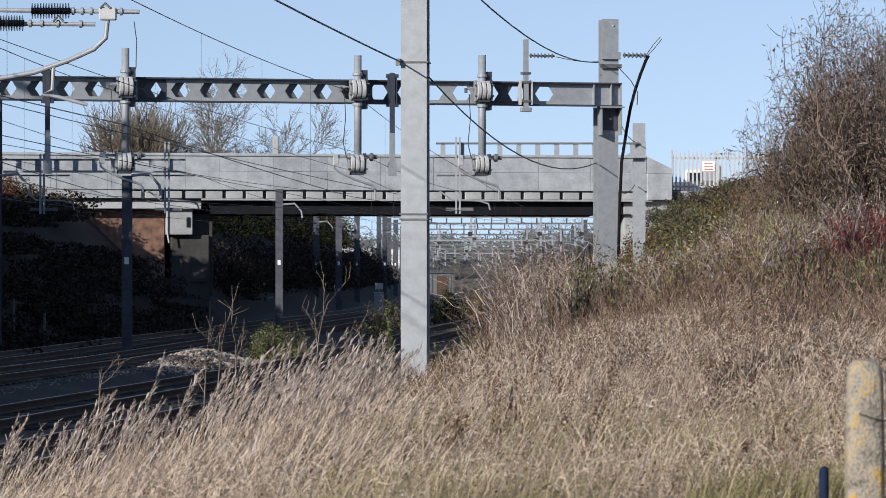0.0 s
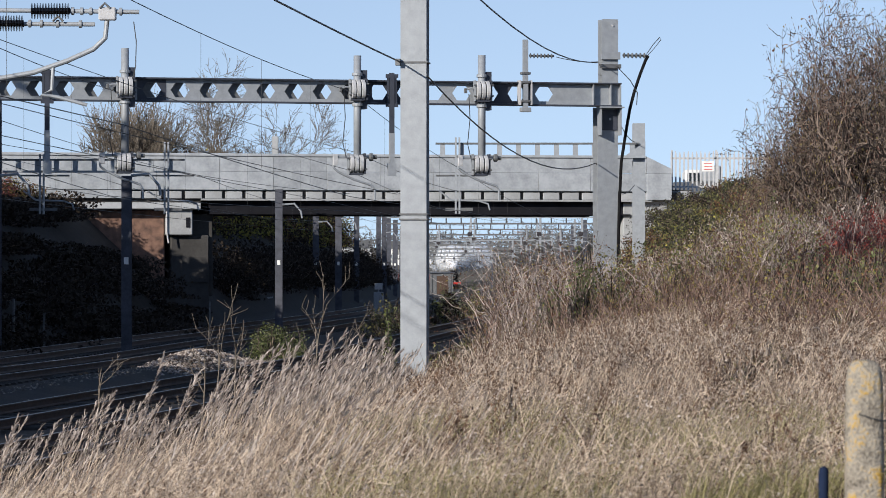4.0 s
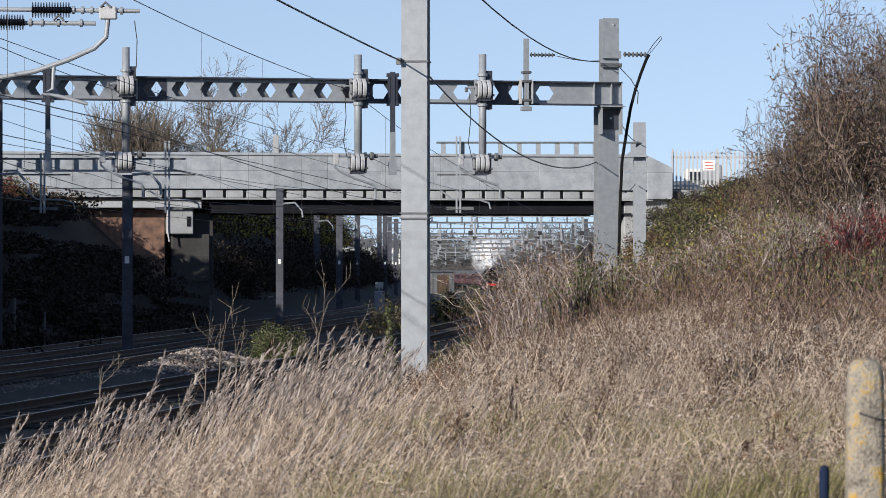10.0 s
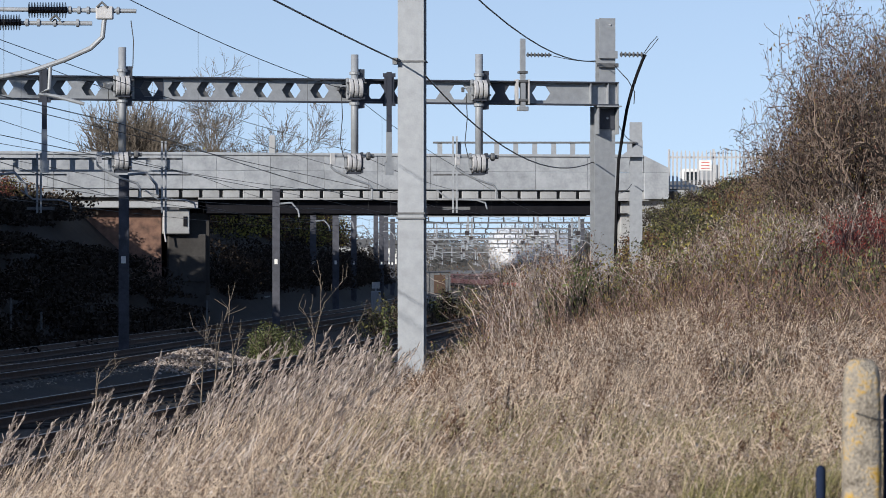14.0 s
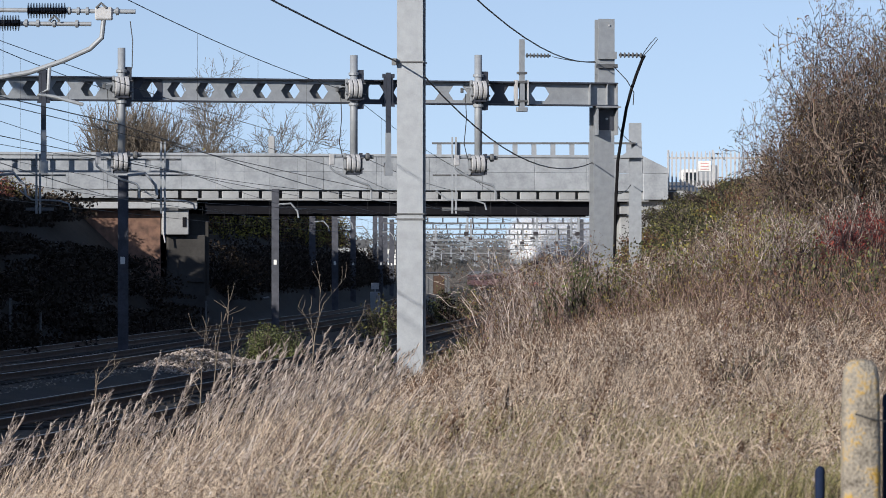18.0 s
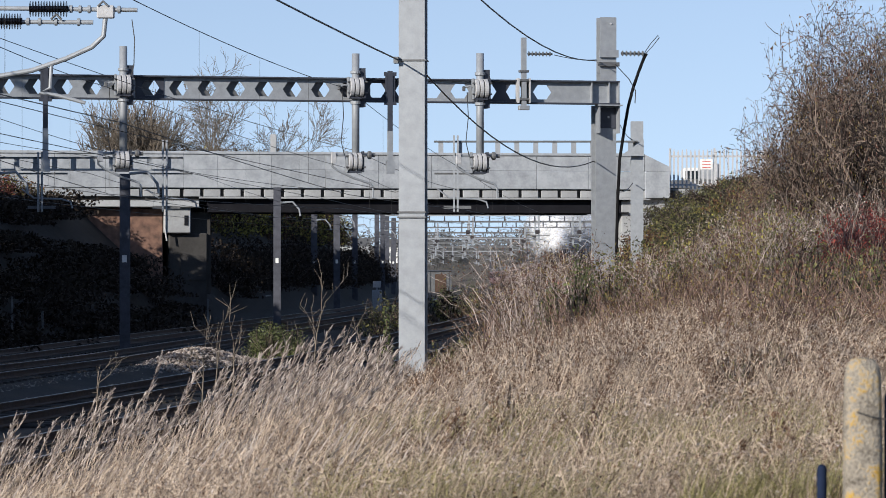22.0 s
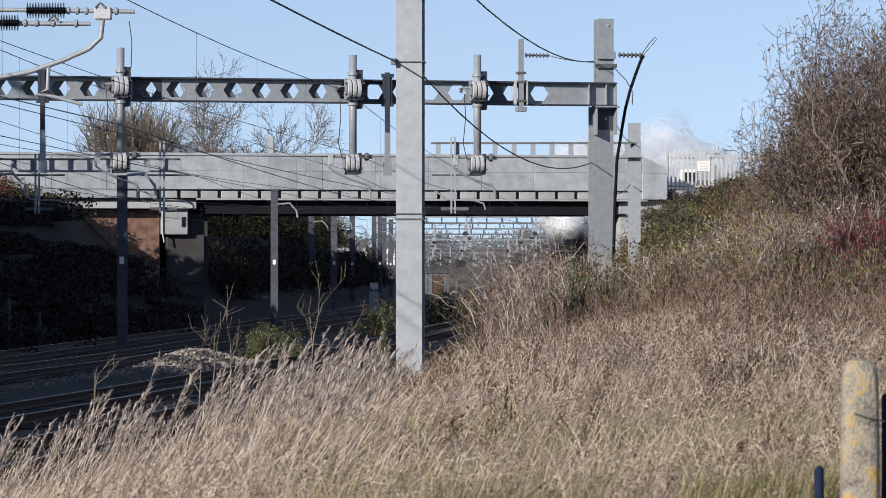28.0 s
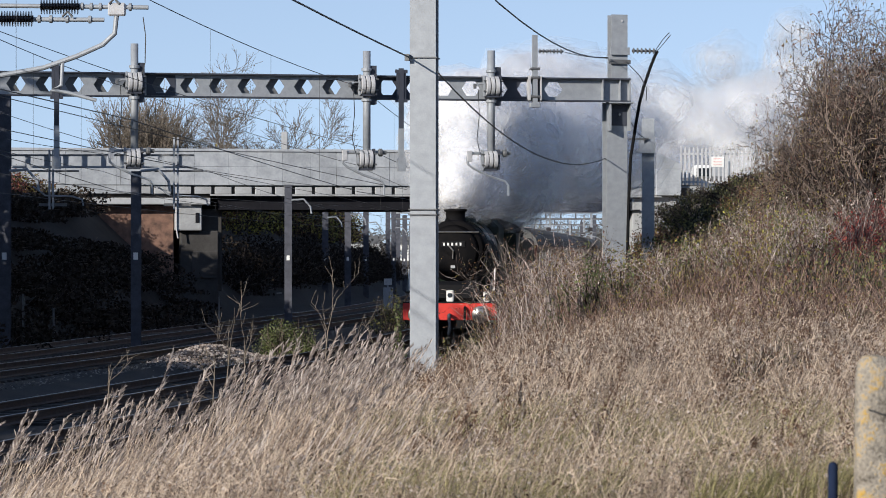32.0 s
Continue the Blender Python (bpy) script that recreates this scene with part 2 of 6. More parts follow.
def thing(name, label, category, at=(0, 0, 0), group="", kind="", turn=0.0):
    ob = new(name)
    ob.empty_display_size = 0.2
    ob.matrix_basis = pose(*at, 0, 0, turn)
    return tagged(ob, label, category, group, kind)


def box(bm, x0, x1, y0, y1, z0, z1, bevel=0.0):
    g = bmesh.ops.create_cube(bm, size=1, matrix=Matrix.Translation(((x0 + x1) / 2, (y0 + y1) / 2, (z0 + z1) / 2))
                              @ Matrix.Diagonal((x1 - x0, y1 - y0, z1 - z0, 1)))
    if bevel:
        edges = {e for v in g["verts"] for e in v.link_edges}
        bmesh.ops.bevel(bm, geom=list(edges), offset=bevel, segments=1, affect="EDGES")
    return bm


def boxed(*a, bevel=0.0):
    return box(bmesh.new(), *a, bevel=bevel)


def rod(bm, a, b, r, r2=None, n=8):
    a, b = Vector(a), Vector(b)
    d = b - a
    q = Vector((0, 0, 1)).rotation_difference(d).to_matrix().to_4x4()
    bmesh.ops.create_cone(bm, cap_ends=True, segments=n, radius1=r, radius2=r if r2 is None else r2, depth=d.length,
                          matrix=Matrix.Translation((a + b) / 2) @ q)
    return bm


def rods(pts, r, n=6):
    """A bent tube through points."""
    bm = bmesh.new()
    pts = [Vector(p) for p in pts]
    rings = []
    for i, p in enumerate(pts):
        d = (pts[min(i + 1, len(pts) - 1)] - pts[max(i - 1, 0)]).normalized()
        u = d.orthogonal().normalized() if i == 0 else (rings_u - d * rings_u.dot(d)).normalized()
        rings_u = u
        w = d.cross(u)
        rings.append([bm.verts.new(p + (u * math.cos(2 * math.pi * k / n) + w * math.sin(2 * math.pi * k / n)) * r) for k in range(n)])
    for A, B in zip(rings, rings[1:]):
        for k in range(n):
            bm.faces.new((A[k], A[(k + 1) % n], B[(k + 1) % n], B[k]))
    bm.faces.new(rings[0][::-1])
    bm.faces.new(rings[-1])
    return bm


def lathe(profile, n=16, axis="z", at=(0, 0, 0)):
    """A turned body: profile of (distance along, radius)."""
    bm = bmesh.new()
    rings = []
    for h, r in profile:
        ring = []
        for k in range(n):
            c, s = math.cos(2 * math.pi * k / n) * r, math.sin(2 * math.pi * k / n) * r
            p = {"z": (c, s, h), "y": (c, h, s), "x": (h, c, s)}[axis]
            ring.append(bm.verts.new(Vector(p) + Vector(at)))
        rings.append(ring)
    for A, B in zip(rings, rings[1:]):
        for k in range(n):
            bm.faces.new((A[k], A[(k + 1) % n], B[(k + 1) % n], B[k]))
    bm.faces.new(rings[0][::-1])
    bm.faces.new(rings[-1])
    bmesh.ops.recalc_face_normals(bm, faces=bm.faces[:])
    return bm


def ibeam(bm, x, y, z0, z1, w, d, t=0.02):
    """An upright H-section mast: flanges across x, web along y."""
    a, b, c = w / 2, d / 2, t / 2
    prof = [(-a, -b), (a, -b), (a, -b + t), (c, -b + t), (c, b - t), (a, b - t), (a, b), (-a, b), (-a, b - t), (-c, b - t), (-c, -b + t), (-a, -b + t)]
    lo, hi = [bm.verts.new((x + p, y + q, z0)) for p, q in prof], [bm.verts.new((x + p, y + q, z1)) for p, q in prof]
    for k in range(12):
        bm.faces.new((lo[k], lo[(k + 1) % 12], hi[(k + 1) % 12], hi[k]))
    bm.faces.new(hi)
    bm.faces.new(lo[::-1])
    return bm


def raw(name, verts, faces, material, smooth=False):
    me = bpy.data.meshes.new(name)
    me.from_pydata(verts, [], faces)
    me.materials.append(material)
    if smooth:
        me.shade_smooth()
    return me


# ---- the line of the railway ----
WAY = [(-40, -16.5), (20, -9.6), (60, -4.7), (100.5, -0.12), (113, 0.83), (126, 1.71), (170, 4.9), (217, 7.9), (308, 10.7), (412, 11.5),
       (503, 11.3), (594, 10.1), (698, 7.6), (776, 4.9), (854, -0.5), (932, -7.0), (1010, -15.0), (1300, -60.0)]


def track_x(y):
    """Where the near track's centre line runs at a distance y."""
    i = 0
    while i < len(WAY) - 2 and y > WAY[i + 1][0]:
        i += 1
    (y0, x0), (y1, x1) = WAY[i], WAY[i + 1]
    ym, xm = WAY[max(i - 1, 0)]
    yp, xp = WAY[min(i + 2, len(WAY) - 1)]
    m0 = (x1 - xm) / (y1 - ym)
    m1 = (xp - x0) / (yp - y0)
    h = y1 - y0
    s = (y - y0) / h
    return ((2 * s ** 3 - 3 * s * s + 1) * x0 + (s ** 3 - 2 * s * s + s) * h * m0 + (-2 * s ** 3 + 3 * s * s) * x1 + (s ** 3 - s * s) * h * m1)


def lerp(v, pts):
    return float(np.interp(v, [p[0] for p in pts], [p[1] for p in pts]))


def dip(y):
    """The line falls gently away beyond the bridge."""
    return lerp(y, [(280, 0.0), (420, -0.7), (690, -2.3), (900, -2.5)])


def ground_z(x, y):
    """Height of the ground: trackbed in a cutting, a low bank this side, a higher one beyond."""
    o = x - track_x(y)
    rough = 0.10 * noise.noise((x * 0.35, y * 0.22, 0.0)) + 0.05 * noise.noise((x * 1.1, y * 0.8, 3.0))
    if o > 2.3:
        s = lerp(y, [(20, 0.20), (56, 0.24), (90, 0.30), (106, 0.45), (120, 0.7), (150, 1.1), (170, 1.4), (210, 1.2), (300, 0.3), (500, 0.1)])
        top = lerp(y, [(0, 1.25), (30, 1.3), (60, 1.9), (90, 2.6), (108, 3.6), (120, 4.3), (150, 4.9), (166, 5.2), (173, 6.0), (230, 6.1), (320, 2.0), (600, 1.0)])
        z = (o - 2.3) * s
        z = top + (z - top) * 0.12 if z > top else z
        return -0.32 + min(z + 0.32, z + 0.32) + rough * min(1, (o - 2.3) / 2)
    if o < -15.5:
        top = lerp(y, [(0, 5.0), (120, 5.2), (150, 5.2), (164, 6.0), (300, 5.0), (600, 2.0)])
        z = (-15.5 - o) * 0.95
        z = top + (z - top) * 0.03 if z > top else z
        return -0.32 + z + rough * 1.5
    bed = -0.21 if o > -14.6 else -0.32
    if -7.0 < o < -5.5:
        bed -= 0.20 - 0.06 * noise.noise((x * 0.6, y * 0.4, 9.0))
    return bed + rough * 0.2


# ---- ground: one sheet to the horizon ----
def rise(y):
    """The land climbs gently beyond the curve."""
    return lerp(y, [(900, 0.0), (1350, 9.0), (4500, 26.0)])


def build_ground():
    rows = [-60, -40, -20, -5] + [float(v) for v in np.arange(4, 180, 2.0)] + [float(v) for v in np.arange(180, 330, 6)] + [360, 400, 460, 540, 640, 760, 900, 1100, 1500, 2200, 3200, 4500]
    offs = [-1800, -600, -200, -90, -55, -40, -32] + [float(v) for v in np.arange(-27, -15, 1.0)] + [float(v) for v in np.arange(-15, 2.3, 1.2)] + [2.3] + [float(v) for v in np.arange(3, 16, 0.8)] + [18, 21, 25, 32, 45, 90, 200, 600, 1800]
    verts, faces = [], []
    for y in rows:
        c = track_x(min(y, 1300))
        for o in offs:
            x = c + o
            verts.append((x, y, ground_z(x, min(y, 1300)) + dip(y) + rise(y)))
    w = len(offs)
    for j in range(len(rows) - 1):
        for i in range(w - 1):
            a = j * w + i
            faces.append((a, a + 1, a + 1 + w, a + w))
    me = raw("ground", verts, faces, M_SOIL, True)
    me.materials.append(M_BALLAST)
    # soil of the far bank, with the shade in its colour
    me.materials.append(M_BANK_SHADE)
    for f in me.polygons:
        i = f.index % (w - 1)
        # the dark ballast colour also paints shaded gaps at the grass foot
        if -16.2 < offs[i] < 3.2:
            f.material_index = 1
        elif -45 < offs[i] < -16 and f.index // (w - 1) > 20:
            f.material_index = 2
    tagged(new("ground", me), "dry grassy railway banks and trackbed", "ground", kind="structure")


build_ground()

# ---- tracks ----
TRACKS = (0.0, -3.5, -9.5, -13.0)


def rail_mesh(off, y0, y1, step, prof):
    verts, faces = [], []
    ys = list(np.arange(y0, y1, step))
    n = len(prof)
    for y in ys:
        x = track_x(float(y)) + off
        for a, z in prof:
            verts.append((x + a, float(y), z + dip(float(y))))
    for j in range(len(ys) - 1):
        for k in range(n):
            faces.append((j * n + k, j * n + (k + 1) % n, (j + 1) * n + (k + 1) % n, (j + 1) * n + k))
    return verts, faces


RAIL = [(-0.07, -0.16), (-0.07, -0.145), (-0.012, -0.12), (-0.012, -0.04), (-0.036, -0.03), (-0.036, -0.002), (0.036, -0.002), (0.036, -0.03), (0.012, -0.04), (0.012, -0.12), (0.07, -0.145), (0.07, -0.16)]
sleeper_bm = boxed(-1.25, 1.25, -0.14, 0.14, -0.36, -0.165, bevel=0.02)
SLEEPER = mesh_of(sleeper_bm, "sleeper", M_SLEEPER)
track_things = []
for off in TRACKS:
    tr = thing("railway_track", "steel rails on concrete sleepers in stone ballast", "railway track", group="parallel tracks", kind="structure")
    for side in (-0.7525, 0.7525):
        v, f = rail_mesh(off + side, 30.0, 330.0, 4.0, RAIL)
        part("rail", raw("rail", v, f, M_RUST), None, tr)
        v, f = rail_mesh(off + side, 30.0, 330.0, 4.0, [(-0.03, -0.003), (-0.028, 0.001), (0.028, 0.001), (0.03, -0.003)])
        part("rail_head", raw("rail_head", v, f, M_RAIL), None, tr, "rail top polished by wheels")
    track_things.append((off, tr))


# ---- the road bridge ----
def build_bridge():
    y0 = 170.0
    # the bridge crosses askew, turned about its near end
    skew = radians(11.0)
    br = thing("road_bridge", "grey concrete road bridge over the railway cutting", "bridge", (9.5 - 9.5 * math.cos(skew), y0 - 9.5 * math.sin(skew), 0), kind="structure", turn=11.0)
    part("deck", boxed(-45, 11.6, 0.25, 9.75, 5.60, 6.05, bevel=0.03), M_CONC, br)
    # main girder over the open span, shallower slab over the side span
    g = boxed(-11.0, 8.6, 0.35, 0.75, 4.93, 5.50)
    box(g, -11.0, 8.6, 0.12, 0.98, 4.90, 4.95)
    box(g, -11.0, 8.6, 0.12, 0.98, 5.46, 5.51)
    part("girder", g, M_GIRD, br, "dark painted steel girder")
    for yy in (3.0, 5.5, 8.5):
        part("girder", boxed(-11.0, 8.6, yy, yy + 0.45, 4.93, 5.58), M_GIRD, br)
    part("edge_slab", boxed(-45, -11.4, -0.02, 9.7, 5.12, 5.42, bevel=0.03), M_CONC, br)
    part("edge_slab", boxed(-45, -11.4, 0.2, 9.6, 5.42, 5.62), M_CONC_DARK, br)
    part("ledge", boxed(-11.4, 9.6, -0.06, 0.5, 5.515, 5.60, bevel=0.01), M_CONC, br)
    # small light panels of the fascia, with dark gaps between them
    pan = mesh_of(boxed(-0.38, 0.38, -0.03, 0.10, 5.605, 5.93, bevel=0.015), "fascia_panel", M_CONC)
    part("fascia_slab", boxed(-45, -15.0, -0.05, 0.11, 5.605, 5.985, bevel=0.01), M_PARA, br)
    x = -14.5
    while x < 9.8:
        ob = part("fascia_panel", pan, None, br)
        ob.location = (x, 0.0, 0)
        x += 0.92
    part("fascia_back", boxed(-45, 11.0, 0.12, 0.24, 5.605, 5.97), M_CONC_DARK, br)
    # parapet of precast panels in two courses
    for x0 in np.arange(-45.0, 10.4, 2.46):
        x1 = min(float(x0) + 2.45, 10.5)
        part("parapet_panel", boxed(float(x0), x1, -0.10, 0.12, 6.00, 6.82, bevel=0.012), M_PARA, br)
        x2 = min(x1, 9.3)
        part("parapet_panel", boxed(float(x0), x2, -0.07, 0.12, 6.835, 7.515, bevel=0.012), M_PARA, br)
    part("coping", boxed(-45, 9.3, -0.13, 0.20, 7.52, 7.65, bevel=0.02), M_PARA, br)
    b = bmesh.new()
    vs = [b.verts.new((x, y, z)) for y in (-0.14, 0.24) for x, z in ((9.32, 6.83), (10.5, 6.83), (10.5, 7.05), (9.32, 7.61))]
    for f in ((0, 1, 2, 3), (7, 6, 5, 4), (0, 4, 5, 1), (1, 5, 6, 2), (2, 6, 7, 3), (3, 7, 4, 0)):
        b.faces.new([vs[i] for i in f])
    bmesh.ops.recalc_face_normals(b, faces=b.faces[:])
    part("parapet_end", b, M_PARA, br, "sloping end of the parapet")
    part("parapet_pier", boxed(9.32, 10.52, -0.13, 0.24, 5.6, 6.825, bevel=0.02), M_PARA, br)
    part("parapet", boxed(-45, 10.5, 9.6, 9.85, 6.05, 7.6, bevel=0.02), M_PARA, br, "far parapet")
    part("road_surface", boxed(-45, 11.6, 0.25, 9.6, 6.052, 6.09), M_ASPH, br)
    # pier between the spans and the abutment
    p = boxed(-12.95, -11.75, 0.25, 1.3, 3.95, 5.42, bevel=0.04)
    part("pier_cap", p, M_CONC, br, "pale sunlit concrete bearing block")
    part("pipe", rods([(-12.93, 0.2, 5.4), (-12.93, 0.2, 4.1), (-12.85, 0.2, 3.6)], 0.04), M_PORC, br)
    part("hatch", boxed(-12.05, -11.88, 0.22, 0.26, 4.3, 4.75), M_GIRD, br)
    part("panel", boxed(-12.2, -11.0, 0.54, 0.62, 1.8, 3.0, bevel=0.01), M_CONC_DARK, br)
    # below the block the shadow on the pier is put into the concrete
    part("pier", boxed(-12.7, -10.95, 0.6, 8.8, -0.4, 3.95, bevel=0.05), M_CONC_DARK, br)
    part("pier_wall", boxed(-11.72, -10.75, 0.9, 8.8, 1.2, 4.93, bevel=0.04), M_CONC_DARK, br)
    part("abutment", boxed(8.3, 10.4, 0.3, 1.2, -0.4, 5.59, bevel=0.04), M_CONC, br)
    part("wing_wall", boxed(10.45, 16.0, 0.35, 1.0, -0.4, 5.95, bevel=0.05), M_CONC, br)
    part("brick_cheek", boxed(-19.0, -12.97, 0.7, 1.6, 1.6, 5.1, bevel=0.05), M_BRICK, br, "orange brick beside the bearing block")
    part("revetment", boxed(-26, -12.9, 6.0, 9.5, -0.4, 4.4, bevel=0.05), M_BRICK, br, "brick revetment under the side span")
    part("abutment", boxed(-40, -26, 1.0, 9.5, -0.4, 5.1, bevel=0.04), M_BRICK, br, "brick abutment of the side span")
    return br


build_bridge()


# ---- overhead line structures ----
def castellated_web(bm, x0, n, pitch, z0, z1, y, t, hw, hh):
    """A beam web with a row of hexagonal openings."""
    zc = (z0 + z1) / 2
    for i in range(n):
        a, b = x0 + i * pitch, x0 + (i + 1) * pitch
        m = (a + b) / 2
        outer = [(a, zc), (a, z1), (b, z1), (b, zc), (b, z0), (a, z0)]
        inner = [(m - hw, zc), (m - hw / 2, zc + hh), (m + hw / 2, zc + hh), (m + hw, zc), (m + hw / 2, zc - hh), (m - hw / 2, zc - hh)]
        of, inf = [bm.verts.new((p, y, q)) for p, q in outer], [bm.verts.new((p, y, q)) for p, q in inner]
        ob_, inb = [bm.verts.new((p, y + t, q)) for p, q in outer], [bm.verts.new((p, y + t, q)) for p, q in inner]
        for k in range(6):
            j = (k + 1) % 6
            bm.faces.new((of[k], of[j], inf[j], inf[k]))
            bm.faces.new((ob_[j], ob_[k], inb[k], inb[j]))
            bm.faces.new((inf[k], inf[j], inb[j], inb[k]))
    bmesh.ops.remove_doubles(bm, verts=bm.verts[:], dist=0.0005)
    return bm


def insulator(name, parent, at, axis, length, r, sheds, material, label="ribbed insulator"):
    prof = [(0, r * 0.45)]
    for i in range(sheds):
        s = length * (i + 0.15) / sheds
        d = length / sheds
        prof += [(s, r * 0.4), (s + d * 0.12, r), (s + d * 0.30, r * 0.94), (s + d * 0.42, r * 0.4)]
    prof.append((length, r * 0.45))
    return part(name, lathe(prof, 12, axis, at), material, parent, label)


def drop_tube(parent, x, y, z0, z1, r, label=""):
    bm = rod(bmesh.new(), (x, y, z0), (x, y, z1), r, n=14)
    return part("drop_tube", bm, M_GALV, parent, label, True)


def clamp(parent, x, y, z, r, h):
    """A pair of round clamp discs with a pale insulator body on a drop tube."""
    c = None
    for dx in (-0.165, -0.05, 0.07):
        c = part("clamp_disc", lathe([(0, r * 0.90), (0.012, r), (0.085, r), (0.097, r * 0.90)], 26, "x", (x + dx, y, z)), M_PORC, parent, "pale grey clamp disc")
    part("clamp_hub", lathe([(-0.17, r * 0.72), (0.17, r * 0.72)], 18, "x", (x, y, z)), M_GALV_DARK, parent)
    for dz in (-0.13, 0.13):
        part("clamp_bolt", lathe([(-0.23, 0.022), (0.25, 0.022)], 8, "x", (x, y - 0.14, z + dz)), M_GALV_DARK, parent)
    part("clamp_plate", boxed(x - 0.20, x - 0.175, y - 0.1, y + 0.1, z - h / 2, z + h / 2), M_GALV, parent)
    part("clamp_plate", boxed(x + 0.185, x + 0.225, y - 0.12, y + 0.1, z - h / 2, z + h / 2), M_NAVY, parent)
    part("clamp_shoe", boxed(x - 0.15, x + 0.17, y - 0.08, y + 0.1, z - h / 2 - 0.02, z - h / 2 + 0.03), M_NAVY, parent)
    return c


def portal():
    y = 90.0
    # the portal stands askew to the view, turned about its mast
    skew = radians(13.5)
    th = thing("overhead_line_portal", "galvanised steel portal with castellated boom and drop tubes", "gantry", (4.0 - 4.0 * math.cos(skew) + 0.36 * math.sin(skew), y + 0.36 - 4.0 * math.sin(skew) - 0.36 * math.cos(skew), 0), turn=13.5)
    mast = part("mast", ibeam(bmesh.new(), 3.95, 0.36, -0.4, 6.45, 0.52, 0.42, 0.03), M_GALV, th)
    part("mast_head", ibeam(bmesh.new(), 4.02, 0.36, 6.45, 8.61, 0.41, 0.36, 0.025), M_GALV, th)
    part("mast", ibeam(bmesh.new(), -16.0, -1.6, -0.4, 8.0, 0.52, 0.42, 0.03), M_GALV, th)
    # boom: slightly skewed, the left half double
    z0, z1 = 6.485, 6.995
    # flanges darker than the web: their edge shade is put into the colour
    top = boxed(-16.2, 4.22, -0.16, 0.16, z1, z1 + 0.035)
    part("boom_flange", top, M_NAVY, th)
    part("boom_flange", boxed(-16.2, 4.22, -0.16, 0.16, z0 - 0.035, z0), M_NAVY, th)
    n = 27
    pitch = 0.69
    part("boom_web", castellated_web(bmesh.new(), -16.0, n, pitch, z0, z1, -0.012, 0.024, 0.23, 0.175), M_GALV, th, "web with hexagonal openings")
    part("boom_end", boxed(-16.0 + n * pitch, 4.2, -0.012, 0.012, z0, z1), M_GALV, th)
    for sx in (3.50, 3.94, 4.19):
        part("stiffener", boxed(sx, sx + 0.02, -0.15, 0.15, z0 + 0.001, z1 - 0.001), M_GALV, th)
    part("bracket", boxed(3.66, 4.28, -0.2, 0.15, z0 - 0.07, z0 - 0.037), M_GALV, th)
    for gx in (3.70, 4.2):
        part("gusset", boxed(gx, gx + 0.03, -0.12, 0.14, 5.75, z0 - 0.07), M_GALV, th)
    # rear web: the front web's shadow is put into its darker steel
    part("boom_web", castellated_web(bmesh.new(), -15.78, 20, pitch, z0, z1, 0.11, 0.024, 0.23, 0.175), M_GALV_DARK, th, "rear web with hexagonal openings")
    # thick drop tubes with clamp discs at the boom and at the foot
    for x, zt, zb in ((-8.06, 7.70, 4.95), (-2.44, 7.60, 4.92), (0.64, 7.65, 4.92)):
        drop_tube(th, x, -0.34, zb, zt, 0.092)
        clamp(th, x - 0.02, -0.46, 6.78, 0.24, 0.5)
        clamp(th, x - 0.05, -0.40, 5.00, 0.22, 0.5)
        part("tube_bracket", boxed(x + 0.10, x + 0.24, -0.36, -0.02, 6.32, 7.25), M_NAVY, th)
        c = rods([(x - 0.5, -0.42, 5.16), (x + 0.32, -0.42, 5.17)], 0.035)
        part("registration_tube", c, M_GALV, th)
        part("tube_insulator", lathe([(0, 0.05), (0.03, 0.10), (0.09, 0.10), (0.12, 0.05), (0.2, 0.05)], 10, "x", (x + 0.26, -0.42, 5.16)), M_GALV_DARK, th)
        part("arm_bracket", boxed(x - 0.62, x - 0.50, -0.48, -0.40, 4.96, 5.22, bevel=0.01), M_PORC, th)
        part("catenary_bracket", rods([(x - 0.12, -0.46, 6.82), (x - 0.30, -0.46, 6.84), (x - 0.42, -0.46, 6.80)], 0.02), M_GALV, th)
        part("catenary_clamp", boxed(x - 0.47, x - 0.40, -0.49, -0.43, 6.72, 6.84, bevel=0.01), M_GALV_DARK, th)
        part("tube_collar", lathe([(-0.04, 0.11), (-0.03, 0.13), (0.03, 0.13), (0.04, 0.11)], 14, "z", (x, -0.34, 7.15)), M_GALV, th)
        part("tube_collar", lathe([(-0.04, 0.11), (-0.03, 0.13), (0.03, 0.13), (0.04, 0.11)], 14, "z", (x, -0.34, 6.42)), M_GALV, th)
        arm = rods([(x - 0.62, -0.42, 5.10), (x - 0.60, -0.42, 4.90), (x - 0.48, -0.42, 4.80), (x - 0.10, -0.42, 4.62), (x + 0.34, -0.42, 4.48), (x + 0.41, -0.42, 4.38), (x + 0.41, -0.42, 4.14)], 0.027)
        part("steady_arm", arm, M_GALV, th)
        part("jumper", rods([(x - 0.35, -0.45, 6.7), (x - 0.32, -0.45, 6.1), (x - 0.38, -0.45, 5.5), (x - 0.30, -0.45, 5.15)], 0.012, 4), M_WIRE, th)
    # shadows beside the drop tubes, painted as dark plates over the web
    for cell in (12, 20, 21, 24, 25):
        part("splice_plate", castellated_web(bmesh.new(), -16.0 + cell * pitch, 1, pitch, z0 + 0.01, z1 - 0.01, -0.022, 0.007, 0.225, 0.185), M_NAVY, th, "dark cut-out plate that paints a shadow on the boom")
    # added dark plate that paints the boom's shadow on the mast
    part("cover_plate", boxed(3.73, 4.19, 0.12, 0.145, 5.88, 6.38), M_NAVY, th)
    part("bolt", lathe([(0.095, 0.03), (0.12, 0.03)], 8, "y", (4.0, 0, 6.15)), M_PORC, th)
